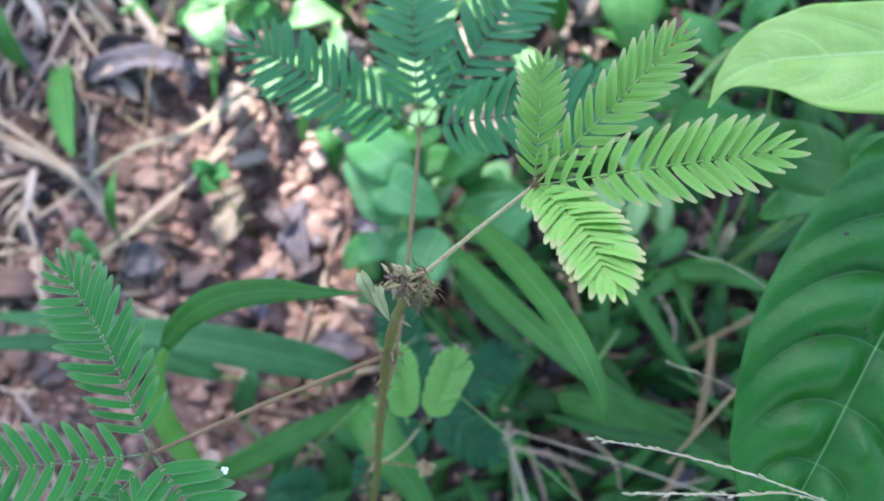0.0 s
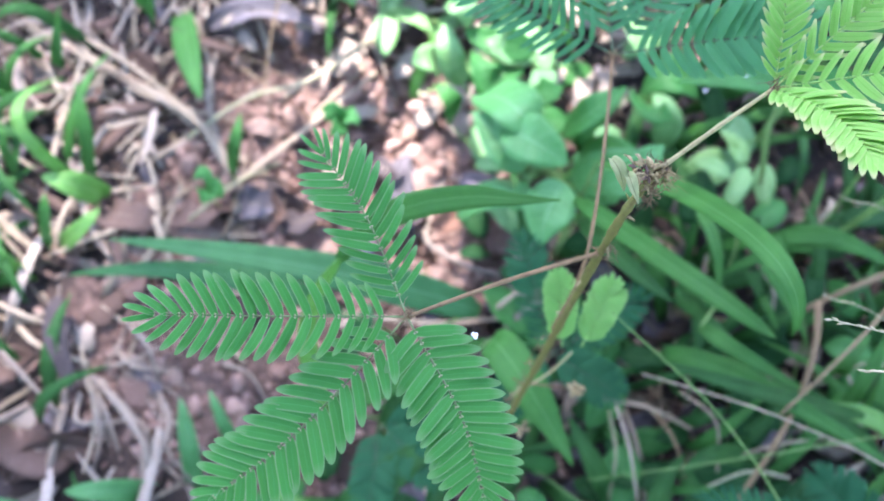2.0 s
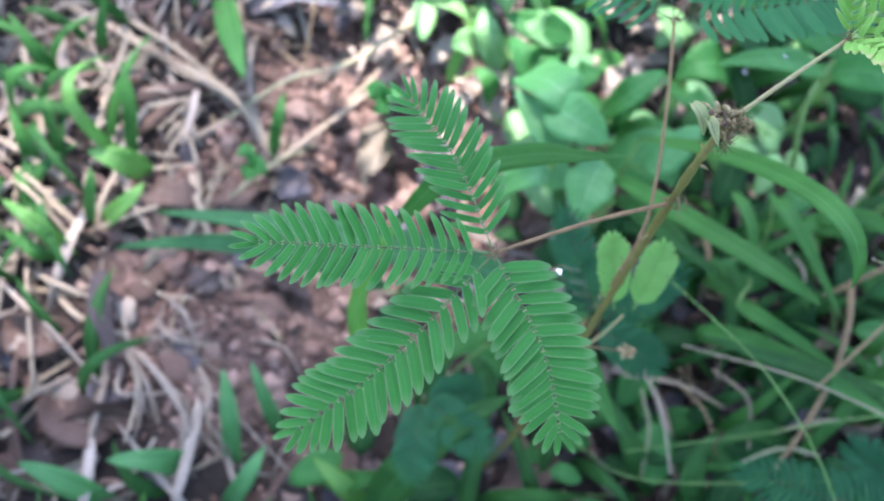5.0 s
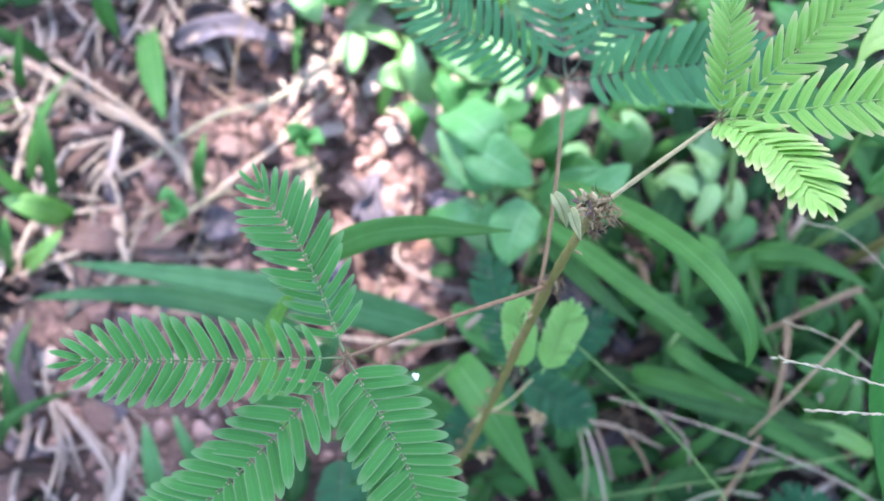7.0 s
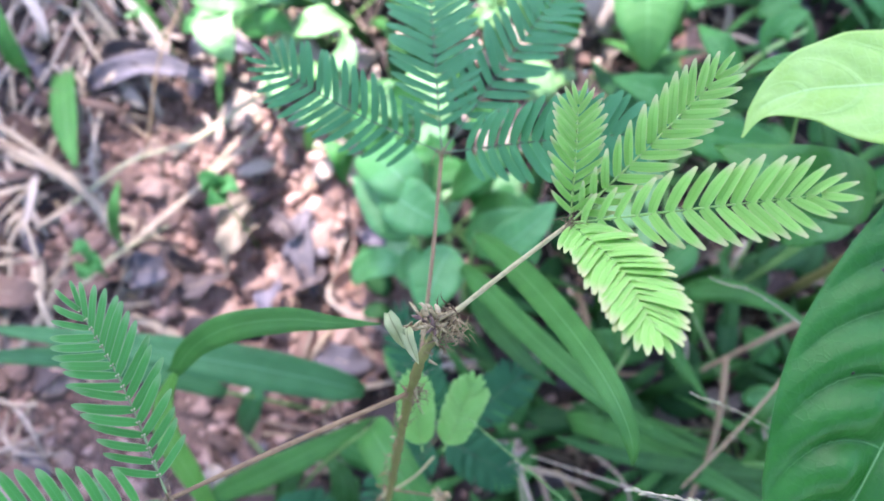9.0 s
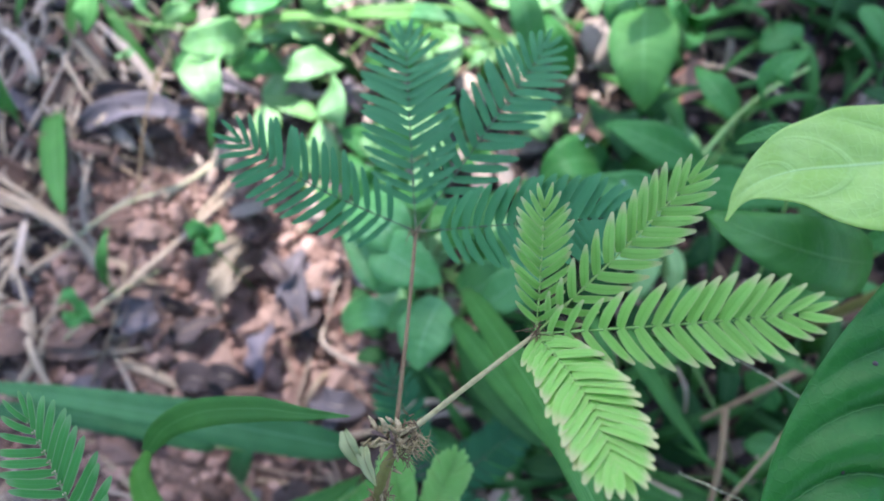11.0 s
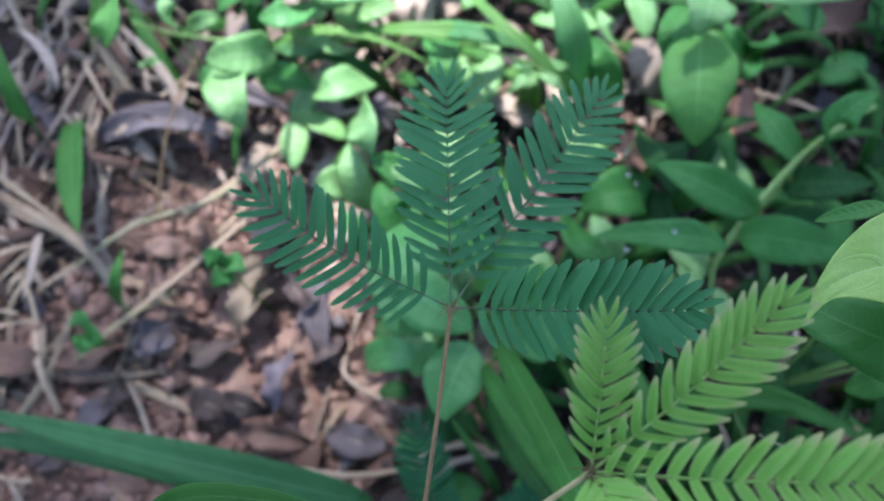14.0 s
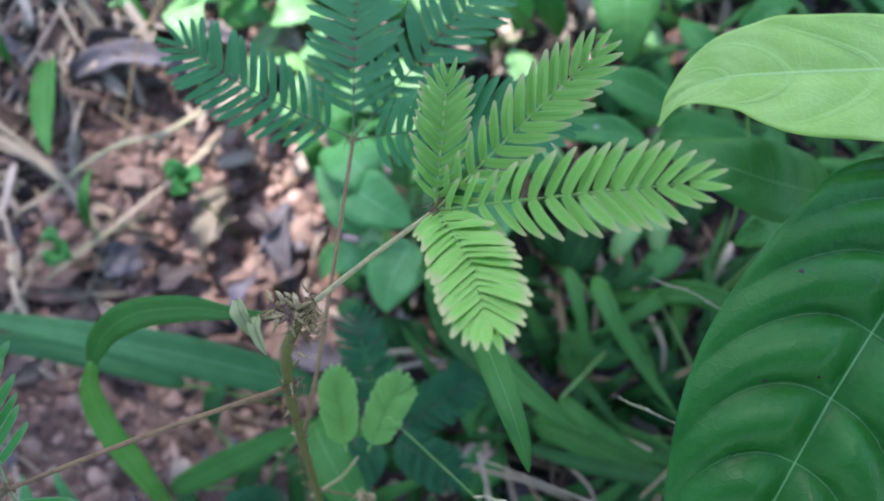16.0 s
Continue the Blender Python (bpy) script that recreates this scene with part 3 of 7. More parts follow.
# ---- mimosa ----
def leaflet_mesh(name, material, fold, bow, aspect, sickle, pointed):
    """One leaflet of unit length along x, blunt or pointed, bent a little to one side, folded on its midrib."""
    rows, cols = 7, 2
    top, low, uvs = [], [], []
    for i in range(rows + 1):
        u = (0, 0.06, 0.2, 0.45, 0.68, 0.85, 0.95, 1.0)[i]
        if pointed:
            shape = min(1.0, 0.78 + 0.9 * u) * (1 - max(0.0, (u - 0.42) / 0.58) ** 2.3 * 0.78)
        else:
            shape = min(1.0, 0.66 + 2.2 * u) * math.sqrt(max(0.02, 1 - max(0.0, (u - 0.54) / 0.46) ** 2.4))
        half = 0.5 * aspect * shape
        for j in range(cols + 1):
            v = j - 1
            z = bow * math.sin(math.pi * u * 0.9) + fold * abs(v) * half - 0.05 * u * u
            y = v * half + sickle * u * u
            top.append((u, y, z))
            low.append((u, y, z - 0.02))
            uvs.append((u, 0.5 + 0.5 * v))
    n, w = len(top), cols + 1
    faces = []
    for i in range(rows):
        for j in range(cols):
            q = (i * w + j, i * w + j + 1, (i + 1) * w + j + 1, (i + 1) * w + j)
            faces += [q, tuple(k + n for k in q[::-1])]
    return link_mesh(name, top + low, faces, MAT[material], uvs + uvs)


def pinna(plant, hub, tip, up, pairs, length, aspect, material, lean=68.0, lift=12.0, bow=0.06, start=0.10, singles=True, first=0.72, label="", bend=0.0, roll=9.0):
    """A feather of a mimosa leaf: a rachis from the hub to the tip with paired leaflets, each its own piece where singles is set."""
    hub, tip, up = (np.asarray(p, float) for p in (hub, tip, up))
    span = np.linalg.norm(tip - hub)
    mid = 0.5 * (hub + tip) + unit(up) * bow * span + unit(np.cross(tip - hub, up)) * bend * span
    line = curve_points([hub, mid, hub + (tip - hub) * 0.93], 40)
    root = np.array(plant.location)
    stem = part("pinna", tube("pinna", line[::4], 0.00023, {"young": "rachis_young", "pale": "rachis_young", "leaflet": "rachis"}.get(material, "rachis_dark"), count=2 * pairs, sides=6, taper=0.6, knots=1.0), plant, label)
    rng = np.random.default_rng(next_seed())
    kinds = [leaflet_mesh("leaflet", material, fold, bend, aspect * wide, hook * 0.09, material == "young") for hook in (-1, 1) for fold, bend, wide in ((0.16, 0.05, 1.0), (0.28, 0.0, 0.94), (0.08, 0.08, 1.05))]
    gathered, gathered_faces = [], []
    joints, joint_faces = [], []
    tang = np.gradient(line, axis=0)
    for k in range(pairs):
        u = start + (1 - start) * (k + 0.5) / pairs
        i = min(int(u * 39), 38)
        f = u * 39 - i
        place = line[i] * (1 - f) + line[i + 1] * f
        t = unit(tang[i])
        side = unit(np.cross(t, up))
        over = unit(np.cross(side, t))
        size = length * (first + (1 - first) * min(1.0, u / 0.35)) * (1 - 0.42 * max(0.0, (u - 0.66) / 0.34) ** 1.5)
        for hand in (-1, 1):
            ahead = radians(lean - (lean - 14) * max(0.0, (u - 0.72) / 0.28) ** 1.7 + rng.normal(0, 2.0))
            rise = radians(lift + rng.normal(0, 3.5))
            out = t * math.cos(ahead) + hand * side * math.sin(ahead)
            x = unit(out * math.cos(rise) + over * math.sin(rise))
            z = unit(over - x * np.dot(over, x))
            y = np.cross(z, x)
            turn = hand * radians(roll + rng.normal(0, 2.5))
            y, z = y * math.cos(turn) + z * math.sin(turn), z * math.cos(turn) - y * math.sin(turn)
            s = size * (1 + rng.normal(0, 0.025))
            m = Matrix(((x[0] * s, y[0] * s, z[0] * s, place[0] - root[0]), (x[1] * s, y[1] * s, z[1] * s, place[1] - root[1]), (x[2] * s, y[2] * s, z[2] * s, place[2] - root[2]), (0, 0, 0, 1)))
            me = kinds[rng.integers(3) + (3 if hand > 0 else 0)]
            bead = place + hand * side * 0.00028 + over * 0.0002
            n0 = len(joints)
            joints += [bead + np.array(q) * 0.00026 for q in ((1, 0, 0), (0, 1, 0), (-1, 0, 0), (0, -1, 0), (0, 0, 1), (0, 0, -1))]
            joint_faces += [(n0 + a, n0 + b, n0 + c) for a, b, c in ((0, 1, 4), (1, 2, 4), (2, 3, 4), (3, 0, 4), (1, 0, 5), (2, 1, 5), (3, 2, 5), (0, 3, 5))]
            if singles:
                ob = new("leaflet", me)
                ob.parent = stem
                ob.matrix_basis = m
            else:
                base_index = len(gathered)
                gathered += [m @ q.co for q in me.vertices]
                gathered_faces += [tuple(base_index + q for q in poly.vertices) for poly in me.polygons]
    if not singles:
        per = np.zeros((len(kinds[0].vertices), 2))
        for poly in kinds[0].polygons:
            for loop, vert in zip(poly.loop_indices, poly.vertices):
                per[vert] = kinds[0].uv_layers[0].data[loop].uv[:]
        joined = link_mesh("foliage", gathered, gathered_faces, MAT[material], np.tile(per, (pairs * 2, 1)))
        ob = new("foliage", joined)
        ob.parent = stem
        tagged(ob, kind="stuff")
    elif material == "leaflet":
        part("leaflet_joint", link_mesh("leaflet_joint", joints, joint_faces, MAT["bead"]), stem, "pale beads where leaflets join")
    return stem


def bristles(name, centre, axis, count, length, radius, material, parent, spread=1.0, thick=0.00012):
    rng = np.random.default_rng(next_seed())
    verts, faces = [], []
    for _ in range(count):
        d = unit(rng.normal(0, 1, 3) * spread + np.asarray(axis, float))
        a = np.asarray(centre) + rng.normal(0, 1, 3) * radius
        v, f, _u = tube_data([a, a + d * length * 0.5 + rng.normal(0, 1, 3) * length * 0.08, a + d * length * (0.6 + 0.6 * rng.random())], thick, count=4, sides=4, taper=0.2)
        faces += [tuple(q + len(verts) for q in face) for face in f]
        verts += v
    return part(name, link_mesh(name, verts, faces, MAT[material]), parent)


FOOT = (-0.038, -0.023)
mimosa = thing("mimosa_plant", "mimosa plant with feathery green leaves and a hairy stem", "plant", FOOT)
NODE, TOP = np.array((-0.0094, 0.0311, 0.2536)), np.array((-0.0030, 0.0415, 0.2790))
foot = np.array((FOOT[0], FOOT[1], ground_z(*FOOT) - 0.004))
part("stem", tube("stem", [foot, foot * 0.55 + NODE * 0.45 + np.array((0.003, -0.001, 0)), NODE, TOP], 0.0012, "mstem", count=70, sides=10, taper=0.78, knots=0.34), mimosa, "olive brown bristly stem")
for k in range(30):
    spot = foot + (NODE - foot) * (0.4 + 0.6 * k / 22) if k < 22 else NODE + (TOP - NODE) * (k - 22) / 8
    turn = 2.4 * k
    out = np.array((math.cos(turn), math.sin(turn), 0.15))
    root, reach = spot + out * 0.0007, 0.0018 + 0.0009 * math.sin(k * 1.7)
    part("thorn", tube("thorn", [root, root + out * reach * 0.6 - np.array((0, 0, 0.0002)), root + out * reach - np.array((0, 0, 0.0009))], 0.00042, ("mstem", "redpet", "tan")[k % 3], count=7, sides=6, taper=0.12), mimosa)
for s in np.linspace(0.3, 1.0, 22):
    spot = foot + (NODE - foot) * s
    bristles("bristle", spot, (0.2, -0.3, 0.3), 9, 0.0028, 0.0008, "hair", mimosa)
bristles("bristle", TOP, (0.1, 0.0, 0.5), 60, 0.0030, 0.0014, "hair", mimosa, 1.2, 0.00018)
bristles("bristle", TOP + np.array((0.001, -0.002, -0.005)), (0.4, -0.2, 0.2), 50, 0.0028, 0.0012, "hair", mimosa, 1.0, 0.00016)
flake_rng = np.random.default_rng(8)
for k in range(34):
    along = flake_rng.random()
    a = TOP + np.array((0.0026, 0.0006, 0.0)) + along * np.array((-0.0085, -0.0012, 0.0035)) + flake_rng.normal(0, 1, 3) * np.array((0.0005, 0.0011, 0.0009))
    d = unit(flake_rng.normal(0, 1, 3) * np.array((0.8, 1.0, 0.5)) + np.array((-0.9 * along, -0.1, 0.25)))
    ln = flake_rng.uniform(0.0020, 0.0038)
    v, f, u = blade_data(a, a + d * ln * 0.5 + np.array((0, 0, 0.0007)), a + d * ln, flake_rng.uniform(0.0005, 0.0012), up=flake_rng.normal(0, 1, 3) + np.array((0, 0, 1)), fold=0.7, a=0.5, b=0.7, rows=6, cols=2, ripple=0.25, twist=1.2, seed=k)
    part("bud_scale", link_mesh("bud_scale", v, f, MAT[("tan", "tan", "tan", "tan", "brown", "tan")[k % 6]], u), mimosa)
bristles("bristle", TOP + np.array((0.002, -0.001, 0.001)), (0.3, -0.6, 0.3), 60, 0.0032, 0.0011, "tan", mimosa, 1.0, 0.00011)
bristles("bristle", NODE + np.array((0.001, 0, 0.001)), (0.0, -0.3, 0.5), 40, 0.004, 0.0012, "hair", mimosa, 1.2)
for pts, w in ((((-0.0128, 0.0418, 0.2858), (-0.0119, 0.0398, 0.2870), (-0.0109, 0.0380, 0.2862), (-0.0098, 0.0358, 0.2835)), 0.0029), (((-0.0094, 0.0392, 0.2850), (-0.0090, 0.0368, 0.2866), (-0.0072, 0.0328, 0.2850)), 0.0024)):
    v, f, u = rib_leaf(pts, ((0, 0.4), (0.35, 1.0), (0.7, 0.8), (1, 0.05)), w, fold=0.8, ripple=0.18, rows=18, cols=6)
    part("bract", link_mesh("bract", v, f, MAT["bract"], u), mimosa, "pale striped withered bract")

for centre, size in ((np.array((-0.0025, 0.0095, 0.170)), 0.0042), (np.array((-0.0150, 0.0005, 0.122)), 0.0046)):
    verts, faces, uvs = [], [], []
    for k in range(16):
        d = unit(flake_rng.normal(0, 1, 3) + np.array((0.2, -0.3, 0.4)))
        v, f, u = blade_data(centre, centre + d * size * 0.4 + flake_rng.normal(0, 1, 3) * 0.0005, centre + d * size * 0.75, size * 0.32, up=flake_rng.normal(0, 1, 3), fold=0.7, a=0.6, b=0.6, rows=6, cols=2, ripple=0.2, seed=k)
        faces += [tuple(q + len(verts) for q in face) for face in f]
        verts += v
        uvs += u
    axis = foot + (NODE - foot) * (centre[2] - foot[2] - 0.008) / (NODE[2] - foot[2])
    part("stalk", tube("stalk", [axis, 0.5 * (axis + centre) + np.array((0, 0, 0.002)), centre], 0.0004, "redpet", count=8, sides=6), mimosa)
    part("dry_bud", link_mesh("dry_bud", verts, faces, MAT["tan"], uvs), mimosa, "withered tan flower bud")

YH, DH, BH = np.array((0.0201, 0.0586, 0.2868)), np.array((-0.0520, 0.0092, 0.2759)), np.array((-0.0031, 0.0923, 0.2341))
part("petiole", tube("petiole", [TOP, 0.5 * (TOP + YH) + np.array((0, 0, 0.001)), YH], 0.00056, "petiole", count=16, sides=8, taper=0.75, knots=0.15), mimosa)
part("petiole", tube("petiole", [NODE, 0.5 * (NODE + DH) + np.array((0, 0, 0.003)), DH], 0.00058, "redpet", count=16, sides=8, taper=0.8, knots=0.12), mimosa, "reddish brown petiole")
LOW_NODE = np.array((-0.021, 0.009, 0.15))
BACK_NODE = foot + (NODE - foot) * 0.82
part("petiole", tube("petiole", [BACK_NODE, np.array((-0.0090, 0.0350, 0.2270)), np.array((-0.0055, 0.0620, 0.2335)), BH], 0.00055, "redpet", count=18, sides=8, taper=0.8, knots=0.12), mimosa, "reddish brown petiole")
for spot in (YH, DH, BH):
    bristles("bristle", spot, (0, 0, 0.6), 26, 0.0035, 0.0007, "hair", mimosa, 1.2)

FACE = (0.0, -0.25, 0.97)
# young yellow-green leaf
pinna(mimosa, YH, (0.0639, 0.0592, 0.3046), FACE, 16, 0.0094, 0.222, "young", 55, 14, label="young yellow-green feather", roll=14, start=0.02, first=0.6)
pinna(mimosa, YH, (0.0485, 0.0858, 0.2976), FACE, 14, 0.0088, 0.215, "young", 50, 16, label="young yellow-green feather", roll=14, start=0.04, first=0.6)
pinna(mimosa, YH, (0.0216, 0.0822, 0.2928), FACE, 12, 0.0070, 0.205, "young", 53, 16, label="young yellow-green feather", roll=14, start=0.05)
pinna(mimosa, YH, (0.0304, 0.0333, 0.3092), (0.0, 0.25, 0.97), 19, 0.0096, 0.28, "young", 50, 5, label="young yellow-green feather", roll=1, bend=-0.03, start=0.02, first=0.75)
# full green leaf
pinna(mimosa, DH, (-0.1037, 0.0044, 0.2888), FACE, 18, 0.0098, 0.208, "leaflet", 66, 8, start=0.07, roll=14)
pinna(mimosa, DH, (-0.0962, -0.0316, 0.2500), FACE, 18, 0.0120, 0.232, "leaflet", 60, 6, start=0.06, bend=-0.03, roll=14)
pinna(mimosa, DH, (-0.0322, -0.0282, 0.2500), FACE, 18, 0.0113, 0.225, "leaflet", 72, 5, start=0.05, first=0.9, bend=-0.05, roll=14)
pinna(mimosa, DH, (-0.0745, 0.0475, 0.2737), FACE, 16, 0.0104, 0.168, "leaflet", 61, 12, start=0.08, bend=0.05, roll=14)
# darker blue-green leaf
pinna(mimosa, BH, (-0.0501, 0.1165, 0.2375), FACE, 17, 0.0118, 0.155, "bluish", 66, 8, label="dark blue-green feather", bend=-0.03)
pinna(mimosa, BH, (-0.0075, 0.1560, 0.2180), FACE, 18, 0.0136, 0.158, "bluish", 68, 10, label="dark blue-green feather")
pinna(mimosa, BH, (0.0350, 0.1580, 0.2100), FACE, 18, 0.0130, 0.175, "bluish", 62, 10, label="dark blue-green feather")
pinna(mimosa, BH, (0.0470, 0.0900, 0.2550), FACE, 18, 0.0120, 0.215, "bluish", 62, 8, label="dark blue-green feather", bow=0.09)
# small pale pair low on the stem
YB = np.array((-0.0044, 0.0205, 0.1750))
part("petiole", tube("petiole", [LOW_NODE, 0.5 * (LOW_NODE + YB) + np.array((0.002, 0, 0)), YB], 0.0006, "petiole", count=10), mimosa)
pinna(mimosa, (-0.0077, 0.0219, 0.1760), (-0.0106, 0.0429, 0.1860), FACE, 12, 0.0072, 0.36, "pale", 52, 14, singles=False, roll=-8, label="small pale green feather")
pinna(mimosa, (-0.0017, 0.0221, 0.1760), (0.0072, 0.0422, 0.1820), FACE, 12, 0.0076, 0.36, "pale", 54, 10, singles=False, roll=-8, label="small pale green feather")
# deep shaded leaf under the plant, its shade put into the leaflet colour
LH = np.array((-0.0025, 0.0312, 0.105))
part("petiole", tube("petiole", [foot + (NODE - foot) * 0.3, 0.5 * (foot + (NODE - foot) * 0.3 + LH) + np.array((0, 0, 0.004)), LH], 0.0007, "redpet", count=10), mimosa)
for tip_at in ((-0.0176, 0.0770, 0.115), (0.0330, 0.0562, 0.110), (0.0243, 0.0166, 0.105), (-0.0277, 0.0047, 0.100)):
    pinna(mimosa, LH, tip_at, FACE, 18, 0.0105, 0.185, "deep", 68, 8, singles=False, label="feather with shade darkened into its green")

# a second mimosa at the edge
mimosa_small = thing("mimosa_plant", "low mimosa seedling with feathery leaves darkened for shade", "plant", (0.128, -0.036))
RH = np.array((0.1280, -0.0363, 0.100))
part("stem", tube("stem", [np.array((0.128, -0.036, ground_z(0.128, -0.036) - 0.003)), RH], 0.001, "mstem", count=10, taper=0.7), mimosa_small)
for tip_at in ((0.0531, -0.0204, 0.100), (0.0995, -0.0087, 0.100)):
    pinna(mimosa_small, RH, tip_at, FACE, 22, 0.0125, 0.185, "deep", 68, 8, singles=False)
mimosa_mid = thing("mimosa_plant", "small mimosa seedling with shade-darkened blue-green leaves near the soil", "plant", (-0.0685, 0.0016))
MH = np.array((-0.0685, 0.0016, 0.085))
part("stem", tube("stem", [np.array((-0.0685, 0.0016, ground_z(-0.0685, 0.0016) - 0.003)), MH], 0.0009, "mstem", count=10, taper=0.7), mimosa_mid)
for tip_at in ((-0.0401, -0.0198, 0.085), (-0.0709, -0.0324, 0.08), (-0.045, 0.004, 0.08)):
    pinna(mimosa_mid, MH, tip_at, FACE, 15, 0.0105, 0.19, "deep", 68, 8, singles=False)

# ---- shrub with the large leaves ----
shrub = thing("shrub_seedling", "broad-leaved shrub shoot with one dark and one bright leaf", "shrub", (0.165, 0.105))
crown = np.array((0.158, 0.100, 0.240))
part("stem", tube("stem", [np.array((0.165, 0.105, ground_z(0.165, 0.105) - 0.004)), np.array((0.164, 0.104, 0.13)), crown], 0.0024, "mstem", count=16, taper=0.7), shrub)
SPECKS = ((0.0931, 0.0582, 0.0007), (0.0850, 0.0367, 0.0005), (0.0959, 0.0373, 0.0004))
BIG = ((0, 0.05), (0.05, 0.36), (0.095, 0.53), (0.145, 0.70), (0.2, 0.82), (0.34, 0.93), (0.42, 0.945), (0.515, 0.945), (0.605, 0.90), (0.68, 0.82), (0.74, 0.735), (0.79, 0.66), (0.9, 0.34), (1, 0.01))
BRIGHT_HIGH = ((0, 0.05), (0.167, 0.53), (0.333, 0.70), (0.5, 0.74), (0.667, 0.50), (0.833, 0.13), (0.93, 0.045), (1, 0.01))
BRIGHT_LOW = ((0, 0.05), (0.167, 0.65), (0.333, 1.0), (0.5, 0.84), (0.667, 0.43), (0.833, 0.14), (0.93, 0.05), (1, 0.01))
for points, width, shape, other, key, up, fold, label in (
    (((0.1326, 0.0864, 0.247), (0.1168, 0.0605, 0.2505), (0.0998, 0.0335, 0.248), (0.0870, 0.0085, 0.240), (0.0760, -0.0142, 0.228)), 0.060, BIG, BIG, "big", (0.05, -0.1, 1), 0.10, "large dark green veined leaf"),
    (((0.1436, 0.1080, 0.248), (0.1338, 0.1069, 0.251), (0.1120, 0.1033, 0.255), (0.0922, 0.1009, 0.257), (0.0793, 0.0997, 0.2565), (0.0692, 0.0957, 0.256), (0.0649, 0.0892, 0.2540)), 0.0385, BRIGHT_HIGH, BRIGHT_LOW, "bright", (0, 0.12, 1), 0.10, "yellow-green young leaf, brightened in place of sun"),
):
    base = np.array(points[0])
    part("petiole", tube("petiole", [crown, 0.5 * (crown + base), base], 0.0011, "stem", count=8), shrub)
    v, f, u = rib_leaf(points, shape, width, up, other, fold, 0.035, 0.22 if key == "big" else 0.05, 170 if key == "big" else 90, 32, 0.0004, 5)
    leaf = part("leaf", link_mesh("leaf", v, f, MAT[key], u), shrub, label)
    if key == "big":
        for x, y, r in SPECKS:
            near = min(v[:len(v) // 2], key=lambda q: (q[0] - x) ** 2 + (q[1] - y) ** 2)
            part("speck", tube("speck", [near - (0, 0, 0.0002), near + (0, 0, 0.0003)], r, "dark", count=3, sides=7, taper=0.5), leaf, "dark insect speck")


ARCH = ((-0.0936, 0.0012, 0.06), (-0.0937, 0.0156, 0.10), (-0.0949, 0.0277, 0.13), (-0.0875, 0.0364, 0.165), (-0.0775, 0.0426, 0.19), (-0.068, 0.0475, 0.207), (-0.0548, 0.0504, 0.222), (-0.0392, 0.0504, 0.232), (-0.0290, 0.0490, 0.2360), (-0.0170, 0.0480, 0.2400))


# ---- grass plant with a twisted arching blade ----
arching = thing("grass_plant", "green grass plant with one long twisted arching blade", "grass", (ARCH[0][0], ARCH[0][1]), "grass plants")
foot_stalk(arching, ARCH[0], "stem", 0.0012)
v, f, u = rib_leaf(ARCH[:5], ((0, 0.6), (0.3, 1.0), (0.6, 0.95), (0.9, 0.5), (1, 0.28)), 0.0085, (0.5, -0.3, 0.8), fold=0.2, ripple=0.08, rows=30, cols=4)
part("blade", link_mesh("blade", v, f, MAT["gl"], u), arching)
v, f, u = rib_leaf(ARCH[4:], ((0, 0.4), (0.12, 0.75), (0.35, 1.0), (0.6, 0.8), (0.85, 0.35), (1, 0.02)), 0.0080, (0.2, -0.4, 0.9), fold=0.2, ripple=0.06, rows=30, cols=4)
part("blade", link_mesh("blade", v, f, MAT["g"], u), arching)


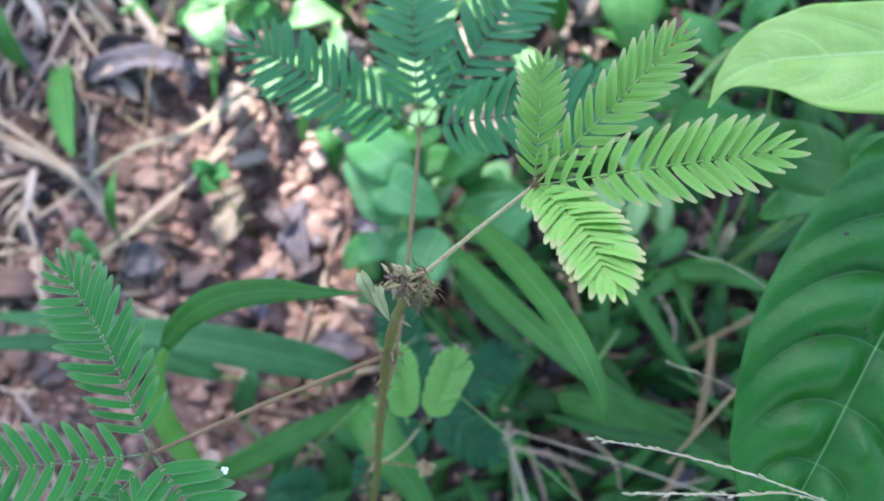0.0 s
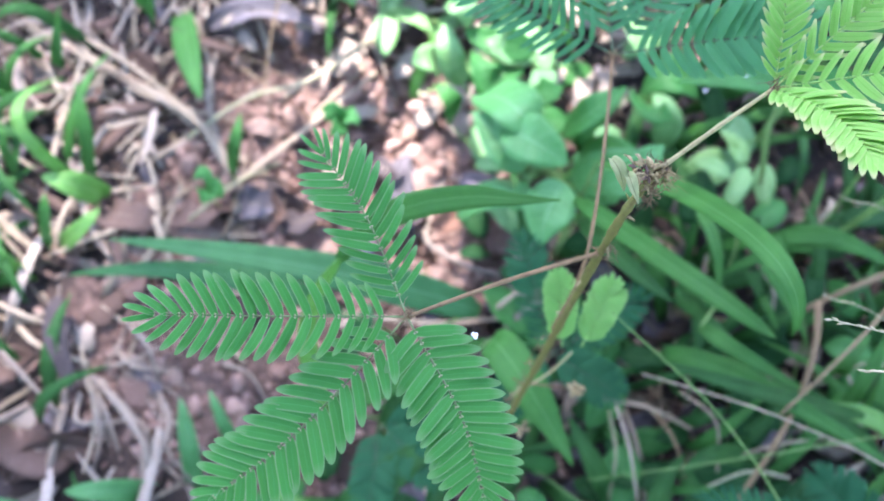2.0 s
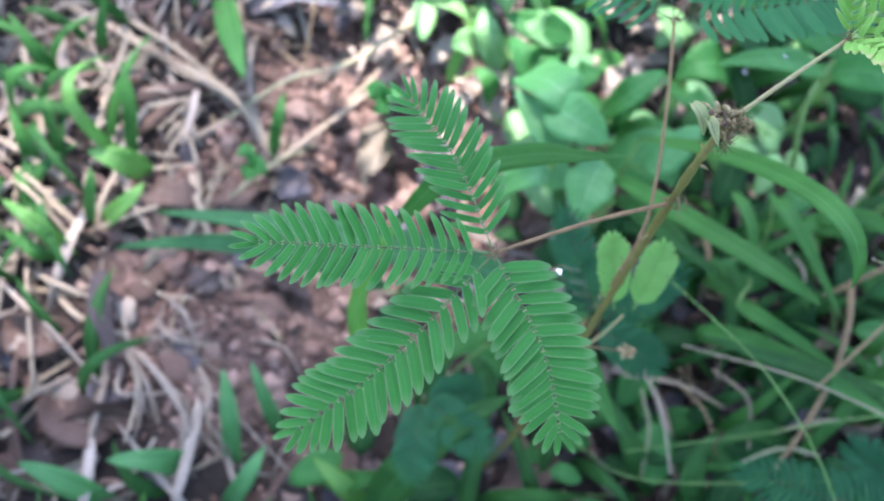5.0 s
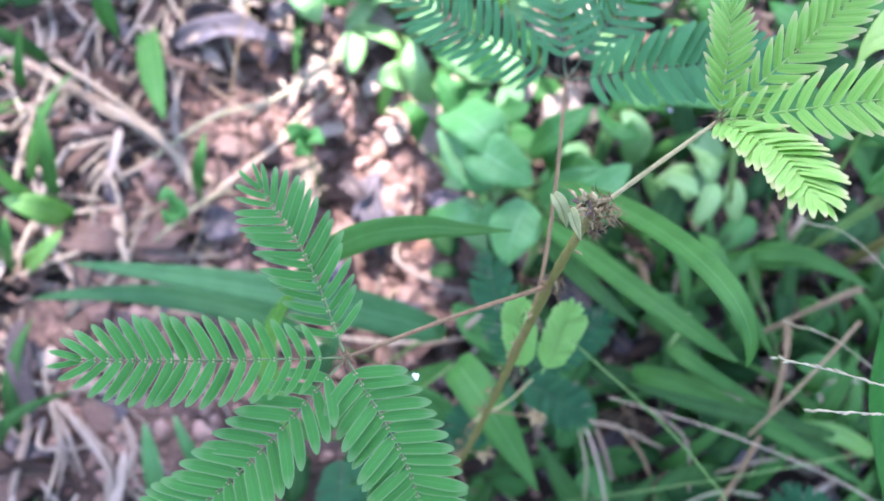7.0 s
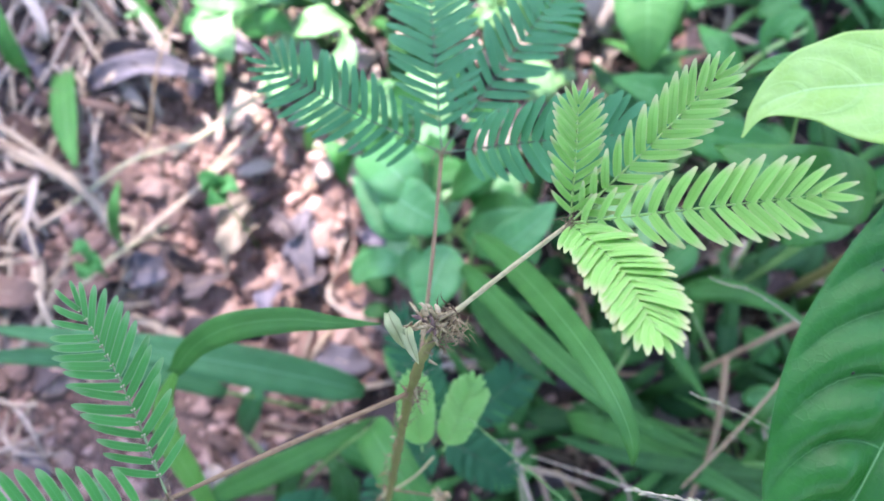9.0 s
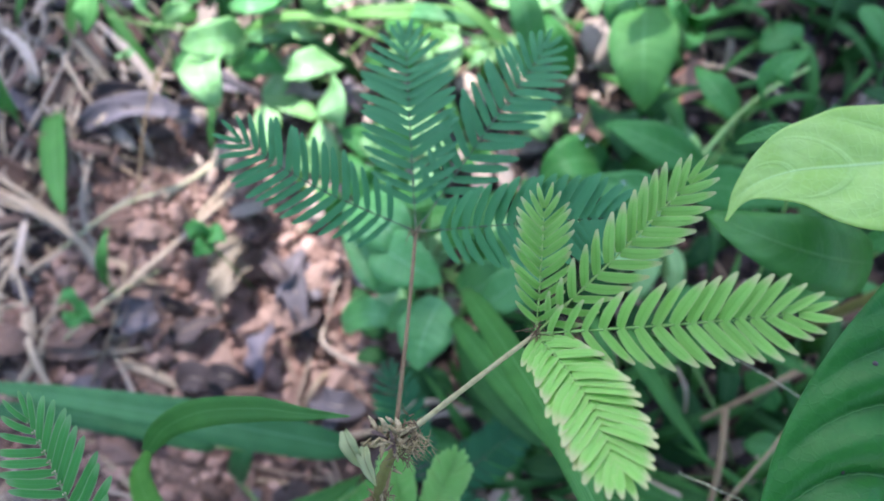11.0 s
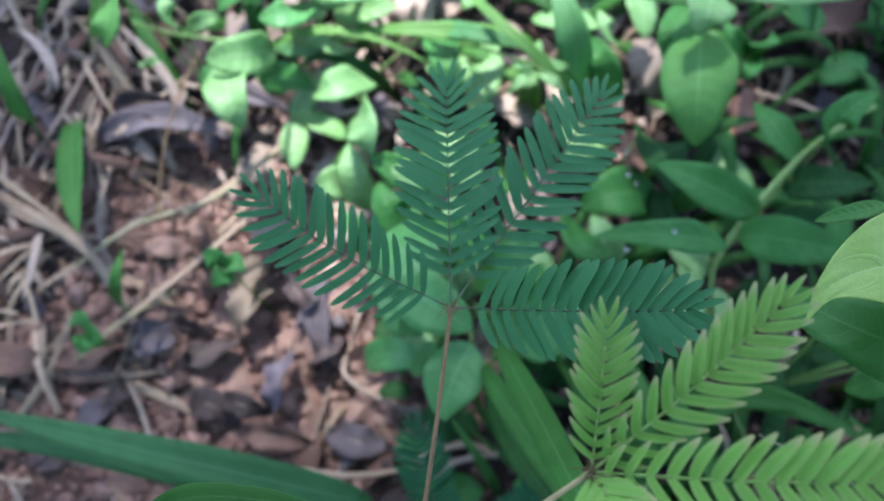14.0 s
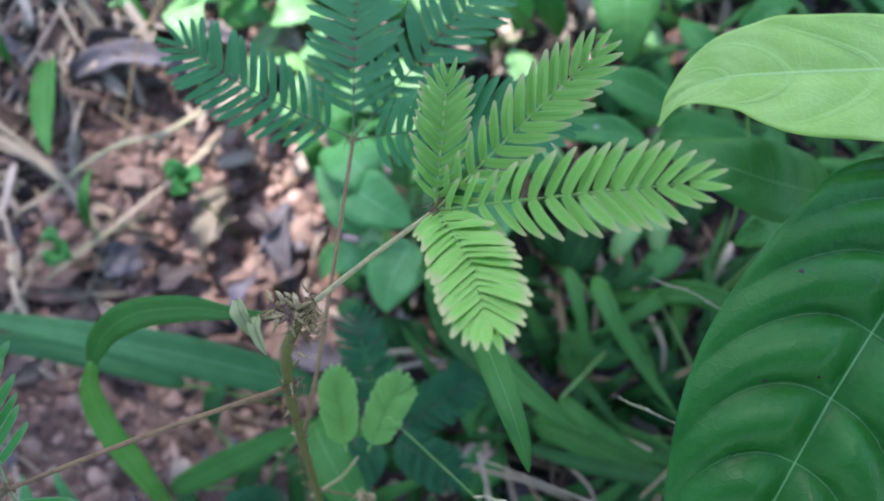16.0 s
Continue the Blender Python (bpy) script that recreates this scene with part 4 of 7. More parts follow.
# ---- unseen tree added to cast the dappled shade over the place ----
def build_unseen_tree():
    tree = thing("tree", "unseen leafy tree added to cast dappled shade", "tree", (0.9, 3.2))
    trunk = np.array((0.9, 3.2, tree.location[2] - 0.2))
    high = np.array((0.5, 2.6, 2.4))
    part("trunk", tube("trunk", [trunk, np.array((0.85, 3.1, 1.2)), high, np.array((0.2, 2.3, 3.6))], 0.11, "twig", count=24, sides=12, taper=0.35, knots=0.1), tree)
    for end in ((-0.5, 1.6, 2.9), (0.3, 1.2, 2.7), (-0.9, 2.2, 3.0), (1.0, 1.6, 2.8), (0.6, -0.6, 2.7), (-1.2, -1.4, 2.4), (1.6, -1.6, 2.2)):
        part("limb", tube("limb", [high, 0.5 * (high + np.array(end)) + np.array((0, 0, 0.15)), np.array(end)], 0.03, "twig", count=14, sides=8, taper=0.3, knots=0.1), tree)
    rng = np.random.default_rng(77)
    verts, faces, uvs = [], [], []
    gaps = GAPS
    made = 0
    while made < 6500:
        h = rng.uniform(2.2, 3.1)
        shade = np.array((rng.uniform(-0.75, 0.65), rng.uniform(-0.35, 0.85)))
        spot = np.array((shade[0] + toward.x / toward.z * h, shade[1] + toward.y / toward.z * h, h))
        open_sky = any(((shade[0] - gx) / gr) ** 2 + ((shade[1] - gy) / gs) ** 2 < rng.uniform(0.95, 1.5) for gx, gy, gr, gs in gaps)
        made += 1
        if open_sky and rng.random() < 0.97:
            continue
        d = unit(rng.normal(0, 1, 3) * np.array((1, 1, 0.4)))
        ln = rng.uniform(0.04, 0.075)
        spot = spot - d * ln * 0.5
        v, f, u = blade_data(spot, spot + d * ln * 0.5 + (0, 0, 0.006), spot + d * ln, ln * 0.5, up=(rng.normal(0, 0.5), rng.normal(0, 0.5), 1), a=0.6, b=0.7, rows=5, cols=2)
        faces += [tuple(q + len(verts) for q in face) for face in f]
        verts += v
        uvs += u
    # more unseen leaves, added overhead and behind to block skylight on the near undergrowth
    for _ in range(2600):
        spot = np.array((rng.uniform(-2.6, 2.6), rng.uniform(-2.8, -0.45), rng.uniform(0.9, 3.2)))
        d = unit(rng.normal(0, 1, 3) * np.array((1, 1, 0.5)))
        ln = rng.uniform(0.12, 0.20)
        v, f, u = blade_data(spot, spot + d * ln * 0.5 + (0, 0, 0.012), spot + d * ln, ln * 0.5, up=(rng.normal(0, 0.6), rng.normal(0, 0.6) + 0.5, 1), a=0.6, b=0.7, rows=5, cols=2)
        faces += [tuple(q + len(verts) for q in face) for face in f]
        verts += v
        uvs += u
    part("crown", link_mesh("crown", verts, faces, MAT["leafg"], uvs), tree)


# sunlit patches on the ground, left open in the added crown: centre x, y and half axes
GAPS = ((-0.062, 0.135, 0.030, 0.044), (-0.100, 0.148, 0.063, 0.064), (-0.014, 0.258, 0.130, 0.082), (-0.012, 0.140, 0.026, 0.020), (-0.272, 0.080, 0.058, 0.060), (-0.005, 0.070, 0.020, 0.018), (0.09, 0.17, 0.03, 0.025), (-0.24, 0.21, 0.025, 0.03))
build_unseen_tree()

# ---- plants, each rooted in the soil ----
plant = thing("grass_plant", "lush green grass plant with long arching blades", "grass", (0.0086, 0.0969), "grass plants")
blade(plant, (0.0100, 0.1016, 0.1300), (0.0297, 0.0445, 0.2360), (0.0397, 0.0167, 0.2390), 0.0079, "g")
blade(plant, (0.0061, 0.0968, 0.1000), (0.0370, 0.0480, 0.1650), (0.0620, 0.0300, 0.1680), 0.0085, "g")
blade(plant, (0.0097, 0.0923, 0.0900), (0.0199, 0.0635, 0.1300), (0.0366, 0.0459, 0.1400), 0.0084, "gd")
plant = thing("grass_plant", "green grass plant with wide flat blades over bare soil", "grass", (-0.0605, 0.0484), "grass plants")
blade(plant, (-0.0312, 0.0473, 0.1000), (-0.0966, 0.0589, 0.1100), (-0.1914, 0.0739, 0.0800), 0.0143, "gb")
blade(plant, (-0.0899, 0.0494, 0.0700), (-0.1443, 0.0613, 0.0800), (-0.2169, 0.0627, 0.0550), 0.0107, "gb")
plant = thing("grass_plant", "curled bright green grass plant among dry straw", "grass", (-0.2322, 0.1126), "grass plants")
blade(plant, (-0.2164, 0.1091, 0.0300), (-0.2344, 0.1213, 0.0900), (-0.2314, 0.1578, 0.0600), 0.0064, "gl")
blade(plant, (-0.2150, 0.1092, 0.0300), (-0.2197, 0.1044, 0.0600), (-0.2348, 0.1076, 0.0600), 0.0130, "gl")
blade(plant, (-0.2322, 0.1172, 0.0100), (-0.2216, 0.1319, 0.0500), (-0.2269, 0.1552, 0.0600), 0.0084, "g")
blade(plant, (-0.2651, 0.1148, 0.0100), (-0.2573, 0.1203, 0.0500), (-0.2605, 0.1347, 0.0600), 0.0067, "g")
plant = thing("grass_plant", "bright green grass plant with short blades beside straw", "grass", (-0.2572, 0.1056), "grass plants")
blade(plant, (-0.2697, 0.1566, 0.0100), (-0.2718, 0.1602, 0.0500), (-0.2861, 0.1769, 0.0600), 0.0086, "g")
blade(plant, (-0.2754, 0.1141, 0.0100), (-0.2728, 0.1145, 0.0400), (-0.2819, 0.1335, 0.0500), 0.0096, "g")
blade(plant, (-0.2450, 0.0851, 0.0100), (-0.2172, 0.0857, 0.0500), (-0.2098, 0.0976, 0.0500), 0.0094, "gl")
blade(plant, (-0.2469, 0.0789, 0.0100), (-0.2336, 0.0873, 0.0500), (-0.2320, 0.0993, 0.0600), 0.0071, "g")
blade(plant, (-0.2505, 0.0666, 0.0100), (-0.2548, 0.0718, 0.0500), (-0.2760, 0.0843, 0.0500), 0.0093, "gl")
blade(plant, (-0.2585, 0.0631, 0.0100), (-0.2601, 0.0632, 0.0400), (-0.2863, 0.0758, 0.0300), 0.0078, "g")
blade(plant, (-0.2545, 0.1745, 0.0100), (-0.2476, 0.1786, 0.0400), (-0.2413, 0.1960, 0.0600), 0.0070, "g")
plant = thing("grass_plant", "upright green grass blade rising from leaf litter", "grass", (-0.1957, 0.2214), "grass plants")
blade(plant, (-0.1957, 0.2214, 0.0200), (-0.1782, 0.1782, 0.0500), (-0.1662, 0.1500, 0.0600), 0.0132, "g")
plant = thing("grass_plant", "short upright green blade beside a thin straw", "grass", (-0.1546, 0.1236), "grass plants")
blade(plant, (-0.1546, 0.1236, 0.0300), (-0.1473, 0.1284, 0.0600), (-0.1465, 0.1446, 0.0600), 0.0066, "g")
plant = thing("grass_plant", "pale green grass plant with pointed blades in litter", "grass", (-0.1711, -0.0356), "grass plants")
blade(plant, (-0.1601, -0.0320, 0.0000), (-0.1563, -0.0096, 0.0400), (-0.1605, 0.0113, 0.0500), 0.0094, "gp")
blade(plant, (-0.1388, -0.0128, 0.0000), (-0.1411, 0.0004, 0.0400), (-0.1478, 0.0152, 0.0500), 0.0074, "gp")
blade(plant, (-0.2093, -0.0539, 0.0000), (-0.2205, -0.0428, 0.0500), (-0.2444, -0.0361, 0.0500), 0.0127, "gp")
blade(plant, (-0.1758, -0.0295, 0.0000), (-0.1885, -0.0306, 0.0400), (-0.2091, -0.0320, 0.0400), 0.0120, "gp")
blade(plant, (-0.1618, -0.0507, 0.0000), (-0.1459, -0.0363, 0.0400), (-0.1390, -0.0210, 0.0400), 0.0093, "gp")
blade(plant, (-0.1806, -0.0347, 0.0000), (-0.1949, -0.0418, 0.0300), (-0.2111, -0.0227, 0.0300), 0.0090, "gd")
plant = thing("grass_plant", "green grass plant with thin runner and leaves", "grass", (-0.0634, -0.0375), "grass plants")
blade(plant, (-0.1173, -0.0304, 0.0000), (-0.0979, -0.0327, 0.0300), (-0.0726, -0.0259, 0.0300), 0.0106, "g")
blade(plant, (-0.0938, -0.0448, 0.0000), (-0.1028, -0.0355, 0.0300), (-0.1183, -0.0240, 0.0300), 0.0105, "gl")
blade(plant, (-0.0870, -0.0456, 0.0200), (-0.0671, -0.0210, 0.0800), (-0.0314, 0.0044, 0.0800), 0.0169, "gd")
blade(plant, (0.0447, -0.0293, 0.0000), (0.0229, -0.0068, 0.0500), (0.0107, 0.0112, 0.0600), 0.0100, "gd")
plant = thing("grass_plant", "green grass plant with flat spreading blades under the shrub", "grass", (0.0851, 0.0764), "grass plants")
blade(plant, (0.0819, 0.0991, 0.0300), (0.1057, 0.0912, 0.0800), (0.1351, 0.0887, 0.0800), 0.0059, "g")
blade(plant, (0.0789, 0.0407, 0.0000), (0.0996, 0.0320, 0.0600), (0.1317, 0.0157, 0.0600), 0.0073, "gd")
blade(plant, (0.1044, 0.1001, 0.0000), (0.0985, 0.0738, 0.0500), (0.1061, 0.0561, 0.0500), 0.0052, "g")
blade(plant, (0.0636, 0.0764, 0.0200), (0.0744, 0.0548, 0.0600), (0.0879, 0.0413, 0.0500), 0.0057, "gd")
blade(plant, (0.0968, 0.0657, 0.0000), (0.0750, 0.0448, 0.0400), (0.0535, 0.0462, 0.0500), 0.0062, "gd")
plant = thing("grass_plant", "green grass plant with low arching blades, some darkened for shade", "grass", (-0.0682, 0.0109), "grass plants")
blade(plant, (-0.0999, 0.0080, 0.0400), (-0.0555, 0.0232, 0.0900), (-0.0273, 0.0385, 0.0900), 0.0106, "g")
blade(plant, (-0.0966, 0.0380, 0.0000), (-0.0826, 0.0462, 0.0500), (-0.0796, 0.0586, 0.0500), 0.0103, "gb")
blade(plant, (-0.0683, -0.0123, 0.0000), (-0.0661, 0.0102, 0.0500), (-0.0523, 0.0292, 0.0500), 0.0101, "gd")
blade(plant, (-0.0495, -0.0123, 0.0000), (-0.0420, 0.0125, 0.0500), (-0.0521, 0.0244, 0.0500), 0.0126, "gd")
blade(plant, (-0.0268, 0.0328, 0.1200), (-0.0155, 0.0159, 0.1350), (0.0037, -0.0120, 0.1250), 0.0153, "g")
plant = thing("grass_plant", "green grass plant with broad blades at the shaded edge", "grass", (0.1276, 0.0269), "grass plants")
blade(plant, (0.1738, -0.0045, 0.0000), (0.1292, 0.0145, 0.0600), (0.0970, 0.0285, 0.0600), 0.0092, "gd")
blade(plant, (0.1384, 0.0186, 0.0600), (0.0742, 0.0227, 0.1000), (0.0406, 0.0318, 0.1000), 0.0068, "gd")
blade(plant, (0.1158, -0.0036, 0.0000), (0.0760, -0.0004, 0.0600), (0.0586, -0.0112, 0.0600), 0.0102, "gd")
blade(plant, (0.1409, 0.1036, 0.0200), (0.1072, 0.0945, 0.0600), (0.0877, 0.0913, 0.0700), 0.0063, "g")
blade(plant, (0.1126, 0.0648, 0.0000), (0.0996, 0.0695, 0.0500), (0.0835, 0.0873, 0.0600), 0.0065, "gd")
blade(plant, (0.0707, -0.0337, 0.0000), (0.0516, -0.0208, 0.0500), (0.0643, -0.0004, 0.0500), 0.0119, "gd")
blade(plant, (0.1407, 0.0432, 0.0000), (0.1319, 0.0399, 0.0500), (0.1486, 0.0568, 0.0500), 0.0106, "g")
plant = thing("grass_plant", "tall green grass blade with sunlit edge", "grass", (0.0164, 0.2280), "grass plants")
blade(plant, (0.0524, 0.2326, 0.0300), (0.0220, 0.2309, 0.0800), (-0.0086, 0.2621, 0.0800), 0.0059, "gl")
blade(plant, (0.0445, 0.2350, 0.0300), (0.0381, 0.2393, 0.0800), (0.0269, 0.2729, 0.0800), 0.0153, "gp")
blade(plant, (0.0240, 0.2505, 0.0500), (-0.0162, 0.2445, 0.0700), (-0.0566, 0.2483, 0.0600), 0.0090, "gl")
blade(plant, (-0.0686, 0.1750, 0.0200), (-0.0614, 0.1826, 0.0500), (-0.0547, 0.1970, 0.0600), 0.0060, "gl")
blade(plant, (0.0230, 0.2374, 0.0000), (0.0227, 0.2355, 0.0400), (0.0105, 0.2361, 0.0500), 0.0106, "gl")
blade(plant, (0.0230, 0.2374, 0.0000), (0.0252, 0.2384, 0.0400), (0.0344, 0.2372, 0.0500), 0.0090, "gl")
plant = thing("grass_plant", "short green grass blade in dark litter", "grass", (-0.2077, 0.2435), "grass plants")
blade(plant, (-0.2088, 0.2078, 0.0200), (-0.2037, 0.2092, 0.0600), (-0.2118, 0.2336, 0.0700), 0.0102, "g")
blade(plant, (-0.2219, 0.2698, 0.0200), (-0.1976, 0.2642, 0.0600), (-0.1917, 0.2785, 0.0700), 0.0095, "g")
blade(plant, (-0.1923, 0.2527, 0.0200), (-0.1736, 0.2596, 0.0600), (-0.1744, 0.2823, 0.0600), 0.0074, "gl")
plant = thing("round_leaved_weed", "light green rounded leaves of a small weed", "weed", (-0.0038, 0.1446), "small weeds")
oval_leaf(plant, (-0.0140, 0.1110, 0.0980), (-0.0240, 0.1180, 0.1040), (-0.0380, 0.1340, 0.1000), 0.0187, "oval")
oval_leaf(plant, (-0.0240, 0.1250, 0.1060), (-0.0110, 0.1150, 0.1120), (0.0020, 0.1090, 0.1080), 0.0206, "oval")
oval_leaf(plant, (0.0020, 0.1050, 0.0960), (-0.0050, 0.0900, 0.1000), (-0.0070, 0.0770, 0.0960), 0.0208, "oval")
oval_leaf(plant, (0.0190, 0.1040, 0.0920), (0.0310, 0.1110, 0.1000), (0.0440, 0.1240, 0.0980), 0.0159, "oval")
oval_leaf(plant, (0.0060, 0.1340, 0.0850), (0.0170, 0.1410, 0.0900), (0.0300, 0.1550, 0.0880), 0.0111, "leafg")
oval_leaf(plant, (-0.0120, 0.1060, 0.0880), (-0.0160, 0.0990, 0.0900), (-0.0190, 0.0930, 0.0880), 0.0098, "oval")
oval_leaf(plant, (0.0018, 0.1299, 0.0900), (0.0113, 0.1318, 0.1100), (0.0249, 0.1428, 0.1100), 0.0145, "leafg")
oval_leaf(plant, (0.0109, 0.1116, 0.0700), (0.0219, 0.1139, 0.0900), (0.0392, 0.1218, 0.0900), 0.0201, "oval")
oval_leaf(plant, (-0.0197, 0.1619, 0.0500), (-0.0309, 0.1577, 0.0800), (-0.0381, 0.1717, 0.0800), 0.0187, "leafg")
oval_leaf(plant, (-0.0201, 0.1742, 0.0500), (-0.0099, 0.1535, 0.0800), (0.0030, 0.1573, 0.0800), 0.0160, "leafg")
oval_leaf(plant, (-0.0093, 0.1876, 0.0500), (-0.0237, 0.1757, 0.0800), (-0.0320, 0.1840, 0.0800), 0.0189, "leafl")
oval_leaf(plant, (-0.0424, 0.1695, 0.0500), (-0.0496, 0.1765, 0.0700), (-0.0531, 0.1915, 0.0700), 0.0137, "leafl")
oval_leaf(plant, (0.0418, 0.1695, 0.0500), (0.0447, 0.1524, 0.0700), (0.0553, 0.1488, 0.0700), 0.0162, "leafg")
plant = thing("round_leaved_weed", "green weed with soft oval leaves below the shrub", "weed", (-0.0086, 0.1254), "small weeds")
oval_leaf(plant, (-0.0421, 0.1023, 0.0500), (-0.0282, 0.1022, 0.0800), (-0.0127, 0.0973, 0.0800), 0.0147, "oval")
oval_leaf(plant, (-0.0020, 0.1700, 0.0700), (-0.0070, 0.1600, 0.0760), (-0.0120, 0.1510, 0.0740), 0.0111, "leafl")
oval_leaf(plant, (-0.0160, 0.1750, 0.0700), (-0.0250, 0.1630, 0.0760), (-0.0330, 0.1610, 0.0740), 0.0121, "leafg")
oval_leaf(plant, (-0.0100, 0.1770, 0.0750), (-0.0280, 0.1760, 0.0820), (-0.0430, 0.1830, 0.0800), 0.0163, "leafg")
oval_leaf(plant, (0.0093, 0.1265, 0.0500), (0.0209, 0.1248, 0.0800), (0.0379, 0.1273, 0.0800), 0.0199, "leafg")
oval_leaf(plant, (0.0170, 0.1157, 0.0500), (0.0311, 0.1151, 0.0700), (0.0383, 0.1049, 0.0700), 0.0175, "oval")
oval_leaf(plant, (-0.0473, 0.1523, 0.0400), (-0.0478, 0.1559, 0.0600), (-0.0558, 0.1643, 0.0600), 0.0116, "leafg")
oval_leaf(plant, (0.0199, 0.1402, 0.0500), (0.0138, 0.1402, 0.0800), (0.0188, 0.1533, 0.0800), 0.0151, "leafg")
plant = thing("oval_leaved_weed", "green weed with a large hanging oval leaf", "weed", (0.0901, 0.2485), "small weeds")
oval_leaf(plant, (0.0894, 0.2365, 0.0900), (0.0848, 0.2078, 0.1000), (0.0883, 0.1915, 0.0800), 0.0277, "leafv")
oval_leaf(plant, (0.0871, 0.2486, 0.1000), (0.0582, 0.2441, 0.1200), (0.0351, 0.2474, 0.1200), 0.0181, "leafl")
oval_leaf(plant, (0.0933, 0.2501, 0.1000), (0.1124, 0.2424, 0.1200), (0.1425, 0.2427, 0.1100), 0.0181, "leafl")
oval_leaf(plant, (0.0892, 0.2445, 0.1100), (0.0842, 0.2297, 0.1200), (0.0838, 0.2247, 0.1100), 0.0183, "leafl")
oval_leaf(plant, (0.0873, 0.2542, 0.0800), (0.0788, 0.2361, 0.0900), (0.0787, 0.2258, 0.0800), 0.0153, "leafg")
oval_leaf(plant, (0.0940, 0.2569, 0.0900), (0.0960, 0.2487, 0.1200), (0.1111, 0.2600, 0.1200), 0.0174, "leafl")
plant = thing("small_weed", "small three-lobed green weed seedling", "weed", (0.1272, 0.2581), "small weeds")
oval_leaf(plant, (0.1264, 0.2586, 0.0300), (0.1119, 0.2507, 0.0600), (0.1073, 0.2600, 0.0600), 0.0101, "leafg")
oval_leaf(plant, (0.1277, 0.2586, 0.0300), (0.1241, 0.2499, 0.0600), (0.1314, 0.2502, 0.0600), 0.0111, "leafg")
oval_leaf(plant, (0.1276, 0.2572, 0.0300), (0.1187, 0.2377, 0.0600), (0.1137, 0.2322, 0.0600), 0.0091, "leafg")
plant = thing("broad_weed", "green weed with alternate pointed leaves and raindrops", "weed", (0.1090, 0.1588), "small weeds")
oval_leaf(plant, (0.0884, 0.1404, 0.1200), (0.0650, 0.1400, 0.1300), (0.0431, 0.1417, 0.1200), 0.0119, "leafg")
oval_leaf(plant, (0.1028, 0.1547, 0.1100), (0.0832, 0.1614, 0.1200), (0.0659, 0.1731, 0.1100), 0.0149, "leafg")
oval_leaf(plant, (0.1227, 0.1800, 0.1000), (0.1112, 0.1871, 0.1100), (0.1058, 0.2030, 0.1000), 0.0118, "leafg")
oval_leaf(plant, (0.0955, 0.1460, 0.1100), (0.1115, 0.1425, 0.1200), (0.1451, 0.1422, 0.1000), 0.0160, "leafg")
oval_leaf(plant, (0.1315, 0.1871, 0.1000), (0.1318, 0.1908, 0.1200), (0.1492, 0.2042, 0.1100), 0.0124, "leafg")
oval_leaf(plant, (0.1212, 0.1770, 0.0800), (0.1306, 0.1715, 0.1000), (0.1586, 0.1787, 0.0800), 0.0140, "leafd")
stalk(plant, "stem", [(0.1011, 0.1265, 0.0500), (0.0902, 0.1396, 0.1000), (0.1122, 0.1703, 0.1050), (0.1316, 0.1893, 0.1000), (0.1610, 0.2121, 0.0800)], 0.00141, "stem")
plant = thing("shaded_weed", "weed with low broad leaves in shade, some darkened for it", "weed", (0.0651, 0.2010), "small weeds")
oval_leaf(plant, (0.0829, 0.1875, 0.0200), (0.0621, 0.1806, 0.0500), (0.0465, 0.1750, 0.0400), 0.0226, "leafg")
oval_leaf(plant, (0.0596, 0.1544, 0.0200), (0.0573, 0.1580, 0.0500), (0.0501, 0.1700, 0.0500), 0.0147, "leafl")
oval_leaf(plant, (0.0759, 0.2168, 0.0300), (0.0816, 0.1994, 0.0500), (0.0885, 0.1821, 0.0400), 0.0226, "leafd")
oval_leaf(plant, (0.0432, 0.1465, 0.0300), (0.0260, 0.1329, 0.0600), (0.0100, 0.1298, 0.0600), 0.0213, "oval")
oval_leaf(plant, (0.0619, 0.2370, 0.0200), (0.0554, 0.2336, 0.0600), (0.0480, 0.2494, 0.0600), 0.0153, "leafg")
oval_leaf(plant, (0.0673, 0.2637, 0.0200), (0.0582, 0.2575, 0.0500), (0.0531, 0.2685, 0.0500), 0.0105, "leafl")
plant = thing("trailing_weed", "bright green trailing weed with lobed leaves in sunlight", "weed", (-0.0670, 0.2393), "small weeds")
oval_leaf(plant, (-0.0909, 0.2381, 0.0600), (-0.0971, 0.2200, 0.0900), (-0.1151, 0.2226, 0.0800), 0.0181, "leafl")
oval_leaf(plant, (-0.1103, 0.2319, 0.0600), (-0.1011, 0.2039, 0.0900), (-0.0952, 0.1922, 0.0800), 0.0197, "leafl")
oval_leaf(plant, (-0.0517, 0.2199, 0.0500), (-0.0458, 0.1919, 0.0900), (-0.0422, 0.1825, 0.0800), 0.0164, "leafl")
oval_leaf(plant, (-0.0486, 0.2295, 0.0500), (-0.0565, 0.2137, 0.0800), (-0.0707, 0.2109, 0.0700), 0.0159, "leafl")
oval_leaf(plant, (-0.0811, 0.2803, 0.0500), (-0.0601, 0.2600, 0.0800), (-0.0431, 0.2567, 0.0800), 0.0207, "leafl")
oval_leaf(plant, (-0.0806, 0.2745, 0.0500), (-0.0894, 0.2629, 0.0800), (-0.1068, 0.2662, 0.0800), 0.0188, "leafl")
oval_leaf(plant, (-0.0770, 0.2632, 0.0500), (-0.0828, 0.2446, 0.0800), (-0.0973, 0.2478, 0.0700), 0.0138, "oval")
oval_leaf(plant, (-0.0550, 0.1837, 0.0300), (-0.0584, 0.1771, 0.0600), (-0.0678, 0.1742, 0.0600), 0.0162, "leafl")
